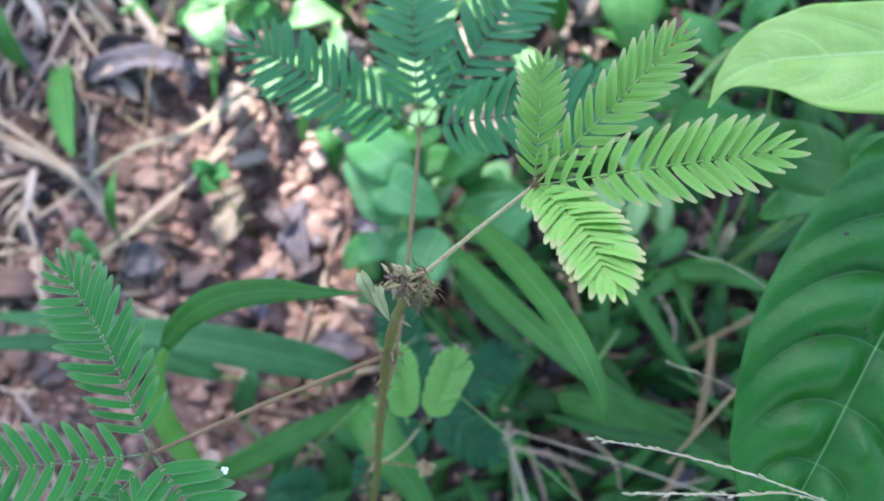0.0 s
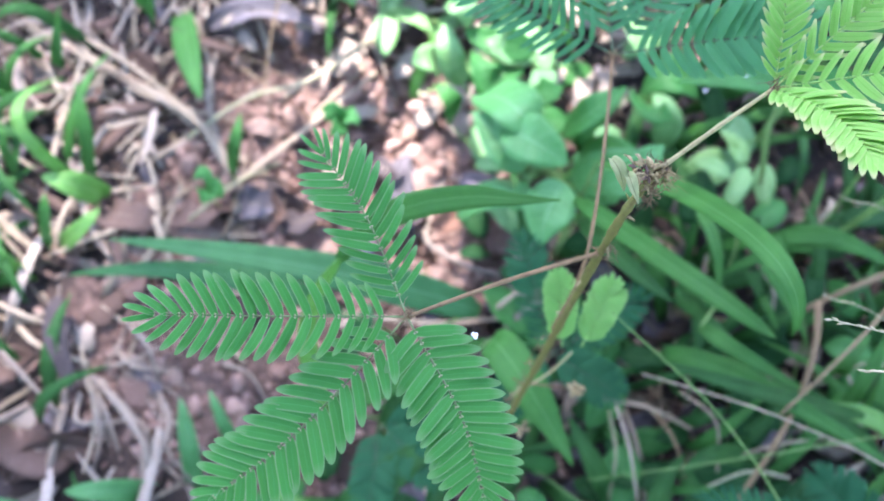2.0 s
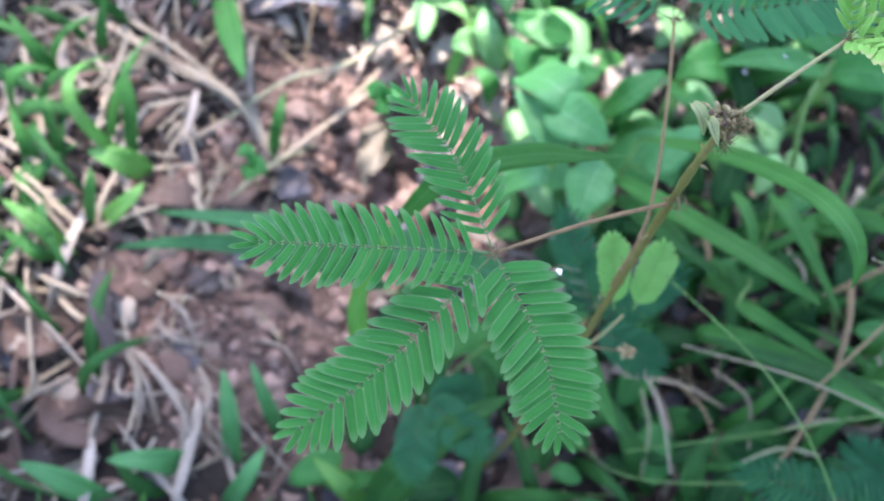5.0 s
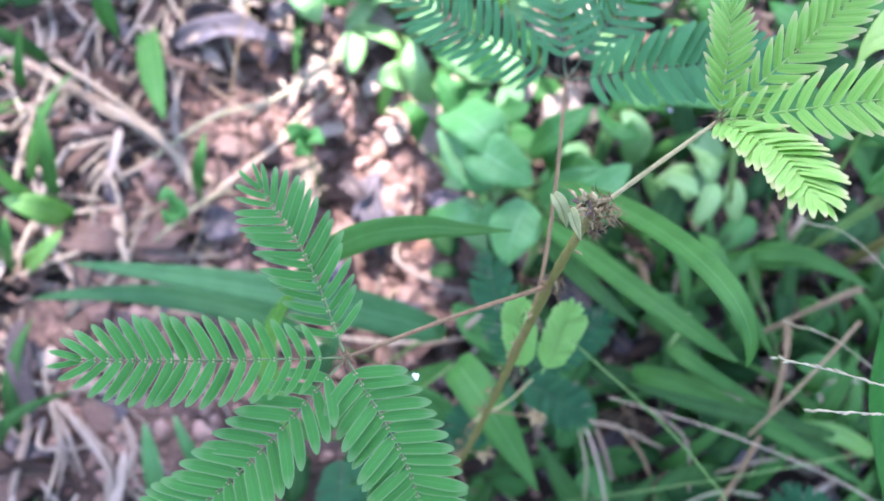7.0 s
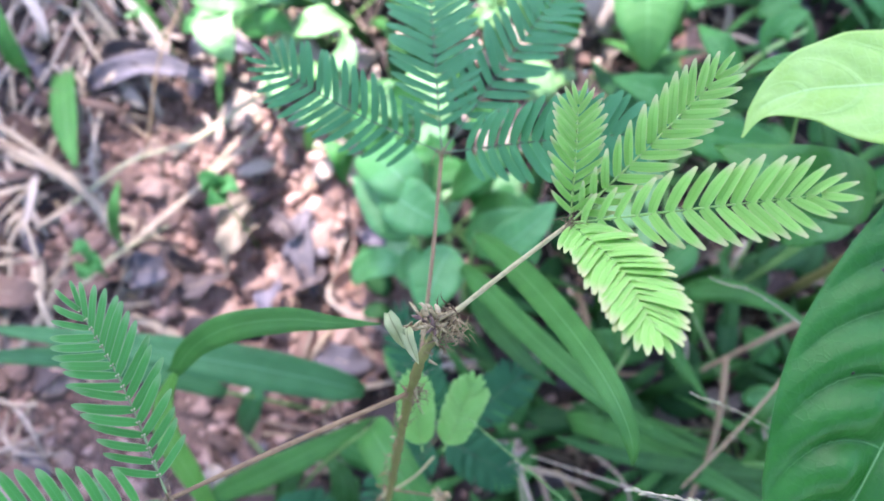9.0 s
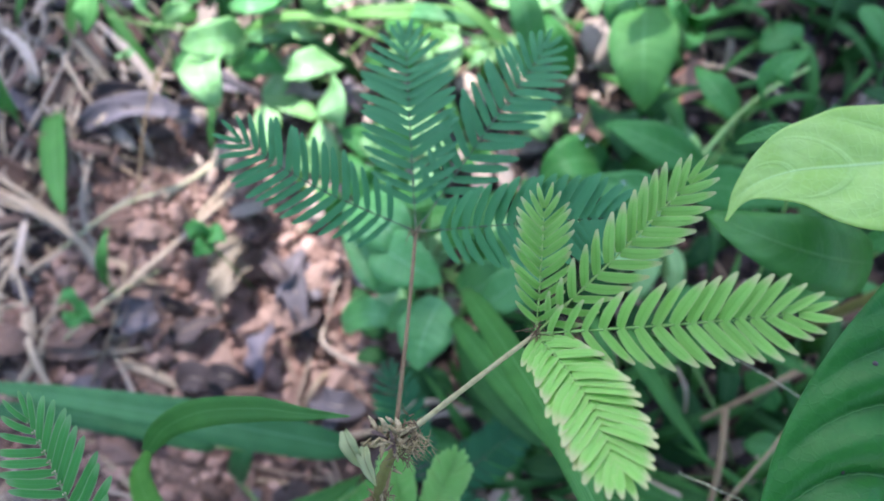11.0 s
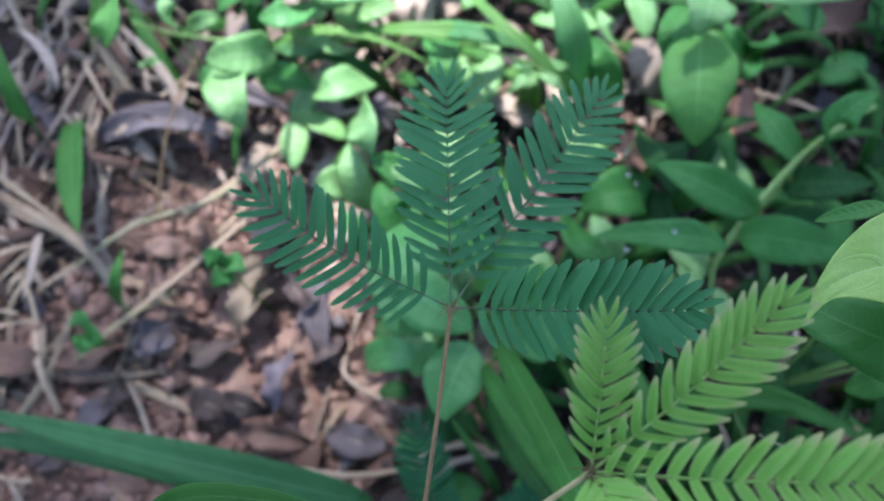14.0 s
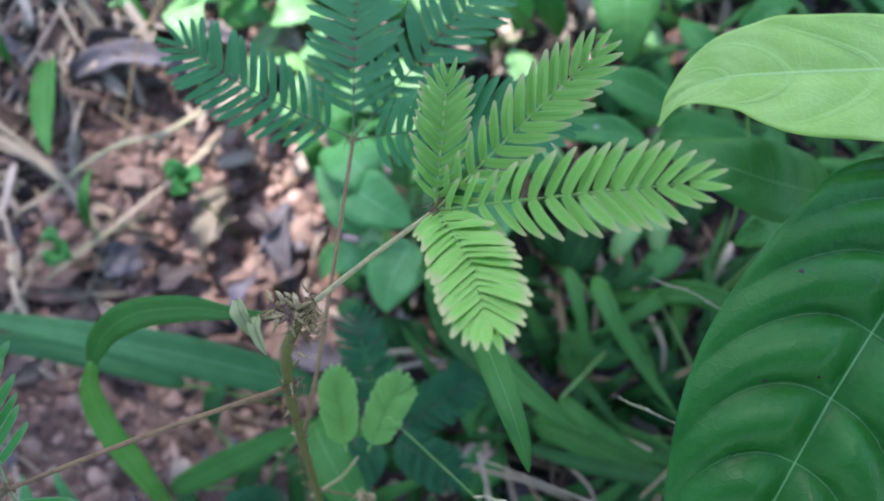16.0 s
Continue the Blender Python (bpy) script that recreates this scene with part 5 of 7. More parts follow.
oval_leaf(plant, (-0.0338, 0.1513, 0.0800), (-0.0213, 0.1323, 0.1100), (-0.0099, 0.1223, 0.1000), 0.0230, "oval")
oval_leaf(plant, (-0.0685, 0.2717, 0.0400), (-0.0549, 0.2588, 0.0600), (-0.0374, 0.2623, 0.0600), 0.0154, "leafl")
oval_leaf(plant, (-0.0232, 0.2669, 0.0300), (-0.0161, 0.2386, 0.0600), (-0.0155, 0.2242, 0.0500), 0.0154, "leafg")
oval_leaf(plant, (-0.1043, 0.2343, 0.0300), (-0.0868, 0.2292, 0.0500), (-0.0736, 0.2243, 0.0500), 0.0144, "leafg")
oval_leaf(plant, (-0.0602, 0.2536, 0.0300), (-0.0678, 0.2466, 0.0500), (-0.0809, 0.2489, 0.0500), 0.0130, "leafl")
stalk(plant, "stem", [(-0.0527, 0.2506, 0.0500), (-0.1006, 0.2464, 0.0500), (-0.1377, 0.2487, 0.0500), (-0.1572, 0.2488, 0.0600)], 0.00102, "stem")
plant = thing("oval_leaved_weed", "small weed with one pale green oval leaf", "weed", (-0.1366, 0.2431), "small weeds")
oval_leaf(plant, (-0.1443, 0.2374, 0.1100), (-0.1359, 0.2154, 0.1300), (-0.1397, 0.2062, 0.1200), 0.0144, "leafv")
oval_leaf(plant, (-0.1345, 0.2450, 0.0600), (-0.1333, 0.2438, 0.0800), (-0.1366, 0.2508, 0.0800), 0.0102, "leafl")
oval_leaf(plant, (-0.1310, 0.2468, 0.0600), (-0.1179, 0.2405, 0.0800), (-0.1107, 0.2421, 0.0800), 0.0082, "leafl")
plant = thing("grass_plant", "green grass plant with narrow blades among dry straw", "grass", (0.1430, 0.0390), "grass plants")
blade(plant, (0.0520, 0.0400, 0.0600), (0.0810, 0.0270, 0.0850), (0.1430, -0.0050, 0.0800), 0.0106, "g")
blade(plant, (0.1030, 0.0950, 0.0600), (0.1190, 0.0900, 0.0850), (0.1500, 0.0780, 0.0800), 0.0097, "g")
blade(plant, (0.1340, 0.0090, 0.0200), (0.1390, 0.0340, 0.0600), (0.1470, 0.0550, 0.0700), 0.0089, "g")
blade(plant, (0.1090, -0.0080, 0.0200), (0.1220, 0.0140, 0.0500), (0.1310, 0.0330, 0.0600), 0.0075, "g")
blade(plant, (0.1640, 0.0120, 0.0400), (0.1350, 0.0200, 0.0600), (0.1130, 0.0200, 0.0600), 0.0083, "gl")
blade(plant, (0.0720, 0.0030, 0.0200), (0.0820, 0.0120, 0.0500), (0.1020, 0.0320, 0.0600), 0.0065, "g")
plant = thing("grass_plant", "green grass plant with drooping blades over dark soil", "grass", (0.0950, 0.0860), "grass plants")
blade(plant, (0.0730, 0.0930, 0.1000), (0.0780, 0.0710, 0.1150), (0.1040, 0.0430, 0.0900), 0.0070, "g")
blade(plant, (0.0630, 0.1010, 0.0800), (0.0670, 0.0820, 0.0900), (0.0700, 0.0650, 0.0800), 0.0059, "g")
blade(plant, (0.0600, 0.0480, 0.0900), (0.0750, 0.0350, 0.1000), (0.1030, 0.0250, 0.0850), 0.0067, "g")
blade(plant, (0.1070, 0.0960, 0.0700), (0.0910, 0.0840, 0.0800), (0.0740, 0.0760, 0.0700), 0.0065, "g")
plant = thing("grass_plant", "sunlit yellow-green grass plant with ribbon-like blades", "grass", (-0.0450, 0.2740), "grass plants")
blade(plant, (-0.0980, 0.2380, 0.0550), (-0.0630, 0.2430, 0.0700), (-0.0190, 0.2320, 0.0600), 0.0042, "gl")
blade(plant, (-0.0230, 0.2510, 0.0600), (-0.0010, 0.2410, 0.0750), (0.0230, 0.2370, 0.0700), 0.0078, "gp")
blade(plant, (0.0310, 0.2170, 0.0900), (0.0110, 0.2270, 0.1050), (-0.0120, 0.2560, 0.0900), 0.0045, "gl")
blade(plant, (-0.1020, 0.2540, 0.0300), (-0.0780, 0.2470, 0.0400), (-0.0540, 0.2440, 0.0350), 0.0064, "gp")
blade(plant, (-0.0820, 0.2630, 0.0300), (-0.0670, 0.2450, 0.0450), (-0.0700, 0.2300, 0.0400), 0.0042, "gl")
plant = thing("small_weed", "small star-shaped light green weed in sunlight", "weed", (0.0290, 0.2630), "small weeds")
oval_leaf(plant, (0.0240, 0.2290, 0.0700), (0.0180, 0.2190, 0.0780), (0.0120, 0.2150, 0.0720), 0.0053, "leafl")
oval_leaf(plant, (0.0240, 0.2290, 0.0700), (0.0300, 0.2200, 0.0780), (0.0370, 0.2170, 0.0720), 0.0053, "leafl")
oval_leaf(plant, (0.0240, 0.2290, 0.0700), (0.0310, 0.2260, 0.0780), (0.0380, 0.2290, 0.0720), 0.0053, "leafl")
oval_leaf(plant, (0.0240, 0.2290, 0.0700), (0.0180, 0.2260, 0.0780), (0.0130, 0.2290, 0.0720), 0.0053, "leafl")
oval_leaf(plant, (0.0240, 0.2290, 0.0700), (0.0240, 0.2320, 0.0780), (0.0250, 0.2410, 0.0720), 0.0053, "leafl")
plant = thing("round_leaved_weed", "sunlit weed with oval leaves over litter, paled by painted sun", "weed", (-0.0990, 0.2860), "small weeds")
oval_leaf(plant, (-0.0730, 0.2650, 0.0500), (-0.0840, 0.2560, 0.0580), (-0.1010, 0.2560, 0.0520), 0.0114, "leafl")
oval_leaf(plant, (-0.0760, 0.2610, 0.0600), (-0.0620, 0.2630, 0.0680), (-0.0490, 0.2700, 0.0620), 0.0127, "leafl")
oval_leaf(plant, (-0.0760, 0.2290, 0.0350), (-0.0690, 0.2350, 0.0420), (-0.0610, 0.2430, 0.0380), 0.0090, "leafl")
plant = thing("clover_seedling", "small three-leaflet green seedling on bare soil", "seedling", (-0.0963, 0.1330), "seedlings")
oval_leaf(plant, (-0.0963, 0.1330, 0.0800), (-0.0985, 0.1348, 0.0870), (-0.1045, 0.1372, 0.0860), 0.0111, "leafg")
oval_leaf(plant, (-0.0963, 0.1330, 0.0800), (-0.0918, 0.1336, 0.0870), (-0.0869, 0.1307, 0.0860), 0.0091, "leafg")
oval_leaf(plant, (-0.0963, 0.1330, 0.0800), (-0.0956, 0.1285, 0.0870), (-0.0997, 0.1246, 0.0860), 0.0085, "leafg")
plant = thing("clover_seedling", "small three-leaflet green seedling beside a runner", "seedling", (-0.1610, 0.1089), "seedlings")
oval_leaf(plant, (-0.1610, 0.1089, 0.0500), (-0.1606, 0.1121, 0.0580), (-0.1650, 0.1168, 0.0560), 0.0112, "leafg")
oval_leaf(plant, (-0.1610, 0.1089, 0.0500), (-0.1545, 0.1059, 0.0580), (-0.1511, 0.1028, 0.0560), 0.0111, "leafg")
oval_leaf(plant, (-0.1610, 0.1089, 0.0500), (-0.1582, 0.1039, 0.0580), (-0.1607, 0.1000, 0.0560), 0.0091, "leafg")
plant = thing("tiny_seedling", "tiny bright green seedling in dark litter", "seedling", (-0.1589, 0.2421), "seedlings")
oval_leaf(plant, (-0.1589, 0.2421, 0.0300), (-0.1550, 0.2420, 0.0350), (-0.1519, 0.2430, 0.0350), 0.0053, "leafl")
oval_leaf(plant, (-0.1589, 0.2421, 0.0300), (-0.1590, 0.2413, 0.0350), (-0.1610, 0.2383, 0.0350), 0.0048, "leafl")
plant = thing("dark_shrub_seedling", "dark glossy leaf partly folded under a larger leaf", "shrub", (0.1365, 0.1040), "shrubs")
oval_leaf(plant, (0.0920, 0.1200, 0.2320), (0.0810, 0.1160, 0.2380), (0.0750, 0.1150, 0.2340), 0.0038, "leafv")
oval_leaf(plant, (0.1212, 0.0938, 0.2000), (0.0958, 0.0932, 0.2150), (0.0760, 0.1087, 0.2000), 0.0195, "leafm")
oval_leaf(plant, (0.1279, 0.1013, 0.1700), (0.1108, 0.0892, 0.1850), (0.1009, 0.0852, 0.1800), 0.0132, "leafm")
oval_leaf(plant, (0.1605, 0.1169, 0.1600), (0.1393, 0.1072, 0.1800), (0.1299, 0.1068, 0.1700), 0.0103, "leafg")

# ---- litter on the ground ----
LITTER = {
    "straw": ("dry_straw", "dry pale straw stalk lying on the soil", "straw", "straw", 0.8, 0.3),
    "twig": ("twig", "thin brown twig lying on the soil", "twig", "twig", 0.6, 0.5),
    "root": ("exposed_root", "thin pale exposed root on the soil", "root", "root", 0.5, 0.4),
    "runner": ("grass_runner", "long pale green grass runner over the litter", "grass runner", "runner", 0.8, 0.2),
    "reed": ("fallen_reed", "thin reddish brown dry stem over the soil", "stem", "reed", 0.7, 0.2),
}
MAT["runner"] = rough_material("pale_runner", ((0.26, 0.27, 0.14), (0.36, 0.34, 0.22), (0.38, 0.31, 0.22)), 40, 700, 0.7, 0.0003)


def settle(x, y, z):
    return max(z, ground_z(x, y) + 0.0015)


def litter_stalk(kind, points, z, radius):
    name, label, category, key, taper, knots = LITTER[kind]
    s = next_seed()
    line = [np.array((x, y, settle(x, y, z - (0.012 if i in (0, len(points) - 1) else 0.0)))) for i, (x, y) in enumerate(points)]
    ob = thing(name, label, category, points[0], kind + " pieces", z=line[0][2])
    flat = 0.55 if kind == "straw" else 1.0
    radius *= 0.85 if kind == "straw" else 1.0
    part("stalk", tube("stalk", line, radius, key, count=22, sides=8, taper=taper, knots=knots, flat=flat, seed=s), ob)
    if kind == "straw" and radius > 0.0032:
        a, b = line[0], line[-1]
        side = unit(np.cross(b - a, (0, 0, 1))) * radius * 1.4
        part("sheath", tube("sheath", [line[1] + side, line[1] * 0.4 + b * 0.6 + side * 1.6, b + side * 0.6], radius * 0.45, key, count=12, sides=5, taper=0.3, knots=0.5, flat=0.4, seed=s + 1), ob)
    return ob


DEAD = {
    "grey": "curled grey dead leaf on the soil", "dark": "dark rotting dead leaf on the soil, one standing for shade", "violet": "pale violet-grey dead leaf standing in litter",
    "brown": "crumpled brown dead leaf in the litter", "olive": "flat olive-brown dead leaf on gravel", "beige": "dry beige dead leaf in the litter", "rust": "rusty brown dead leaf under weeds",
}


def dead_leaf(points, z, width, key):
    s = next_seed()
    (ax, ay), (bx, by), (cx, cy) = points
    a = np.array((ax, ay, settle(ax, ay, z - 0.004)))
    b = np.array((bx, by, settle(bx, by, z) + 0.006))
    c = np.array((cx, cy, settle(cx, cy, z - 0.004)))
    ob = thing("dead_leaf", DEAD[key], "dead leaf", points[0], "dead leaves", z=a[2])
    up = (0.5 * math.sin(s * 1.3), 0.4 * math.sin(s * 2.3), 1)
    v, f, u = blade_data(a, b, c, width, up=up, a=0.5, b=0.6, fold=0.35 + 0.35 * math.sin(s), rows=20, cols=8, ripple=0.28, thick=0.0004, seed=s, twist=0.9 * math.sin(s * 3.1))
    part("blade", link_mesh("blade", v, f, MAT[key], u), ob)
    part("midrib", tube("midrib", [a - unit(b - a) * 0.006, a, b + np.array((0, 0, 0.0003)), c], 0.0005, "twig", count=16, sides=5, taper=0.4), ob)


litter_stalk("straw", [(-0.2785, 0.2064), (-0.2229, 0.1757), (-0.1763, 0.1513), (-0.1552, 0.1250)], 0.034, 0.00319)
litter_stalk("straw", [(-0.2589, 0.2053), (-0.2101, 0.1761), (-0.1735, 0.1518)], 0.038, 0.00188)
litter_stalk("straw", [(-0.2517, 0.1938), (-0.2027, 0.1617), (-0.1586, 0.1554)], 0.036, 0.00116)
litter_stalk("runner", [(-0.1804, 0.1426), (-0.1499, 0.1604), (-0.1168, 0.1739), (-0.0918, 0.2034)], 0.040, 0.00086)
litter_stalk("runner", [(-0.1784, 0.0978), (-0.1666, 0.1037), (-0.1542, 0.1166), (-0.1341, 0.1345)], 0.034, 0.00070)
litter_stalk("straw", [(-0.1346, 0.1710), (-0.1123, 0.1823), (-0.0866, 0.2107)], 0.034, 0.00235)
litter_stalk("straw", [(-0.1907, 0.0885), (-0.1348, 0.1362), (-0.1106, 0.1603), (-0.0889, 0.1895)], 0.030, 0.00173)
litter_stalk("straw", [(-0.2116, 0.1109), (-0.2049, 0.1267), (-0.1950, 0.1462), (-0.2110, 0.1481)], 0.030, 0.00158)
litter_stalk("straw", [(-0.1947, 0.1172), (-0.1893, 0.0993), (-0.1818, 0.0761)], 0.025, 0.00227)
litter_stalk("twig", [(-0.1730, 0.1965), (-0.1711, 0.1607), (-0.1568, 0.1271)], 0.030, 0.00117)
litter_stalk("straw", [(-0.2927, 0.1460), (-0.2703, 0.1493), (-0.2506, 0.1523)], 0.035, 0.00143)
litter_stalk("straw", [(-0.2827, 0.1079), (-0.2634, 0.0945), (-0.2414, 0.0765)], 0.040, 0.00165)
litter_stalk("straw", [(-0.2831, 0.1011), (-0.2643, 0.0894), (-0.2442, 0.0694)], 0.042, 0.00136)
litter_stalk("straw", [(-0.2776, 0.1060), (-0.2573, 0.0869), (-0.2357, 0.0741)], 0.038, 0.00124)
litter_stalk("straw", [(-0.2840, 0.0915), (-0.2674, 0.0782), (-0.2502, 0.0595)], 0.036, 0.00123)
litter_stalk("straw", [(-0.2813, 0.1040), (-0.2647, 0.0758), (-0.2635, 0.0560)], 0.035, 0.00124)
litter_stalk("straw", [(-0.2662, 0.0558), (-0.2456, 0.0475), (-0.2173, 0.0398)], 0.035, 0.00148)
litter_stalk("straw", [(-0.2697, 0.0484), (-0.2444, 0.0446), (-0.2228, 0.0461)], 0.030, 0.00122)
litter_stalk("straw", [(-0.2594, 0.0519), (-0.2370, 0.0340), (-0.2142, 0.0273)], 0.030, 0.00189)
litter_stalk("straw", [(-0.2230, 0.0143), (-0.2220, -0.0157), (-0.2259, -0.0401)], 0.030, 0.00157)
litter_stalk("straw", [(-0.2239, -0.0104), (-0.2223, -0.0284), (-0.2204, -0.0435)], 0.028, 0.00130)
litter_stalk("straw", [(-0.2401, 0.0142), (-0.2522, 0.0005), (-0.2657, -0.0114)], 0.030, 0.00185)
litter_stalk("root", [(-0.2120, 0.0210), (-0.1970, 0.0110), (-0.1790, -0.0100), (-0.1810, -0.0280)], 0.032, 0.00200)
litter_stalk("root", [(-0.1800, 0.0160), (-0.1690, 0.0030), (-0.1680, -0.0110), (-0.1590, -0.0240)], 0.032, 0.00133)
litter_stalk("root", [(-0.2110, 0.0180), (-0.1990, 0.0040), (-0.1930, -0.0130)], 0.032, 0.00146)
litter_stalk("root", [(-0.2090, 0.0250), (-0.1930, 0.0280), (-0.1790, 0.0380)], 0.032, 0.00107)
litter_stalk("root", [(-0.2030, 0.0360), (-0.1890, 0.0260), (-0.1700, 0.0260)], 0.032, 0.00121)
litter_stalk("root", [(-0.2220, 0.0090), (-0.2200, -0.0130), (-0.2260, -0.0410)], 0.032, 0.00198)
litter_stalk("root", [(-0.2210, -0.0210), (-0.2210, -0.0340), (-0.2170, -0.0470)], 0.032, 0.00156)
litter_stalk("root", [(-0.2150, 0.0190), (-0.2040, 0.0080), (-0.2000, -0.0090), (-0.2040, -0.0250)], 0.032, 0.00120)
litter_stalk("root", [(-0.2160, 0.0130), (-0.2120, 0.0000), (-0.2010, -0.0010), (-0.1890, 0.0020)], 0.032, 0.00133)
litter_stalk("root", [(-0.1860, 0.0020), (-0.1780, -0.0050), (-0.1770, -0.0230)], 0.032, 0.00105)
litter_stalk("root", [(-0.2390, 0.0060), (-0.2520, -0.0050), (-0.2620, -0.0110)], 0.032, 0.00158)
litter_stalk("root", [(-0.1980, 0.0470), (-0.1850, 0.0370), (-0.1800, 0.0210)], 0.032, 0.00122)
litter_stalk("straw", [(0.0650, 0.0280), (0.0770, 0.0140), (0.0810, -0.0070)], 0.050, 0.00088)
litter_stalk("straw", [(0.0890, 0.0000), (0.1070, 0.0060), (0.1290, 0.0100)], 0.050, 0.00086)
litter_stalk("straw", [(0.1390, 0.0480), (0.1400, 0.0270), (0.1470, 0.0080)], 0.050, 0.00102)
litter_stalk("reed", [(0.0650, 0.0660), (0.0840, 0.0620), (0.1050, 0.0650)], 0.040, 0.00106)
litter_stalk("straw", [(0.1060, 0.0930), (0.1090, 0.0770), (0.1100, 0.0610)], 0.040, 0.00108)
litter_stalk("runner", [(0.1280, 0.0340), (0.1440, 0.0430), (0.1620, 0.0450)], 0.050, 0.00089)
litter_stalk("runner", [(0.0740, -0.0150), (0.0910, -0.0070), (0.1130, -0.0080)], 0.050, 0.00073)
litter_stalk("root", [(-0.2132, 0.0215), (-0.2053, 0.0044), (-0.1975, -0.0109)], 0.025, 0.00107)
litter_stalk("root", [(-0.2079, 0.0205), (-0.1907, 0.0054), (-0.1833, -0.0042), (-0.1819, -0.0280)], 0.025, 0.00133)
litter_stalk("root", [(-0.1821, 0.0173), (-0.1727, 0.0004), (-0.1740, -0.0148), (-0.1634, -0.0256)], 0.022, 0.00107)
litter_stalk("root", [(-0.2047, 0.0262), (-0.1917, 0.0299), (-0.1723, 0.0285)], 0.025, 0.00068)
litter_stalk("root", [(-0.1990, 0.0157), (-0.1912, 0.0271), (-0.1848, 0.0387)], 0.025, 0.00068)
litter_stalk("root", [(-0.2074, 0.0260), (-0.2006, 0.0348), (-0.1996, 0.0461)], 0.025, 0.00082)
litter_stalk("root", [(-0.2028, 0.0217), (-0.1836, 0.0217), (-0.1625, 0.0081)], 0.020, 0.00082)
litter_stalk("straw", [(-0.1729, 0.0691), (-0.1588, 0.0495), (-0.1426, 0.0333)], 0.010, 0.00199)
litter_stalk("twig", [(-0.0550, 0.1184), (-0.0561, 0.1015), (-0.0326, 0.0887), (-0.0117, 0.0860)], 0.006, 0.00155)
litter_stalk("twig", [(-0.0495, 0.1375), (-0.0524, 0.1242), (-0.0546, 0.1112)], 0.012, 0.00104)
litter_stalk("straw", [(-0.0554, 0.0902), (-0.0604, 0.0811), (-0.0684, 0.0692)], 0.004, 0.00180)
litter_stalk("straw", [(-0.1556, 0.0928), (-0.1392, 0.0872), (-0.1261, 0.0808)], 0.004, 0.00338)
litter_stalk("straw", [(-0.1972, 0.1159), (-0.1882, 0.0953), (-0.1808, 0.0764)], 0.030, 0.00222)
litter_stalk("straw", [(-0.2126, 0.1263), (-0.2063, 0.1345), (-0.2012, 0.1451)], 0.030, 0.00177)
litter_stalk("straw", [(-0.1620, 0.1416), (-0.1486, 0.1348), (-0.1343, 0.1263)], 0.015, 0.00287)
litter_stalk("straw", [(-0.1530, 0.1765), (-0.1342, 0.1904), (-0.1162, 0.2058)], 0.000, 0.00195)
litter_stalk("straw", [(-0.1370, 0.1538), (-0.1174, 0.1742), (-0.0965, 0.1993)], 0.004, 0.00191)
litter_stalk("straw", [(-0.2060, 0.2563), (-0.1981, 0.2361), (-0.1940, 0.2190)], 0.030, 0.00188)
litter_stalk("straw", [(-0.1914, 0.2534), (-0.1773, 0.2378), (-0.1654, 0.2216)], 0.028, 0.00270)
litter_stalk("straw", [(-0.2050, 0.2534), (-0.1959, 0.2657), (-0.1675, 0.2609)], 0.030, 0.00136)
litter_stalk("straw", [(-0.1721, 0.2942), (-0.1593, 0.2824), (-0.1471, 0.2738)], 0.030, 0.00165)
litter_stalk("straw", [(-0.1943, 0.2191), (-0.1863, 0.2109), (-0.1737, 0.1993)], 0.026, 0.00187)
litter_stalk("straw", [(-0.2274, 0.2392), (-0.2207, 0.2322), (-0.2123, 0.2153)], 0.030, 0.00349)
litter_stalk("twig", [(-0.1972, 0.2168), (-0.1773, 0.1924), (-0.1723, 0.1681)], 0.028, 0.00131)
litter_stalk("twig", [(-0.1787, 0.1841), (-0.1710, 0.1681), (-0.1705, 0.1470)], 0.028, 0.00103)
litter_stalk("reed", [(-0.1325, 0.2467), (-0.1376, 0.2054), (-0.1426, 0.1636)], 0.050, 0.00063)
litter_stalk("twig", [(-0.0958, 0.2100), (-0.0646, 0.2257), (-0.0299, 0.2345)], 0.020, 0.00162)
litter_stalk("twig", [(-0.1040, 0.2212), (-0.0916, 0.2073), (-0.0784, 0.1823)], 0.012, 0.00136)
litter_stalk("twig", [(-0.0975, 0.2150), (-0.0855, 0.2040), (-0.0689, 0.2019)], 0.014, 0.00095)
litter_stalk("twig", [(-0.1075, 0.2059), (-0.0917, 0.2123), (-0.0761, 0.2217)], 0.014, 0.00095)
litter_stalk("twig", [(-0.0483, 0.2648), (-0.0469, 0.2863), (-0.0396, 0.3053)], 0.020, 0.00196)
litter_stalk("straw", [(0.0047, 0.2627), (0.0027, 0.2415), (0.0062, 0.2210)], 0.010, 0.00167)
litter_stalk("straw", [(0.1272, 0.2463), (0.1539, 0.2328), (0.1803, 0.2204)], 0.030, 0.00144)
litter_stalk("straw", [(0.1428, 0.2645), (0.1469, 0.2545), (0.1453, 0.2429)], 0.025, 0.00268)
litter_stalk("straw", [(-0.0707, 0.2750), (-0.0594, 0.2724), (-0.0485, 0.2744)], 0.025, 0.00248)
litter_stalk("twig", [(-0.2139, 0.1713), (-0.1932, 0.1595), (-0.1770, 0.1485)], 0.036, 0.00165)
litter_stalk("reed", [(0.1160, 0.0650), (0.1090, 0.0450), (0.1020, 0.0240), (0.0900, 0.0020), (0.0790, -0.0190)], 0.085, 0.00154)
litter_stalk("reed", [(0.1350, 0.0600), (0.1170, 0.0440), (0.1010, 0.0280), (0.0880, 0.0130)], 0.110, 0.00077)
litter_stalk("straw", [(0.0300, 0.0290), (0.0370, 0.0040), (0.0440, -0.0210)], 0.055, 0.00100)
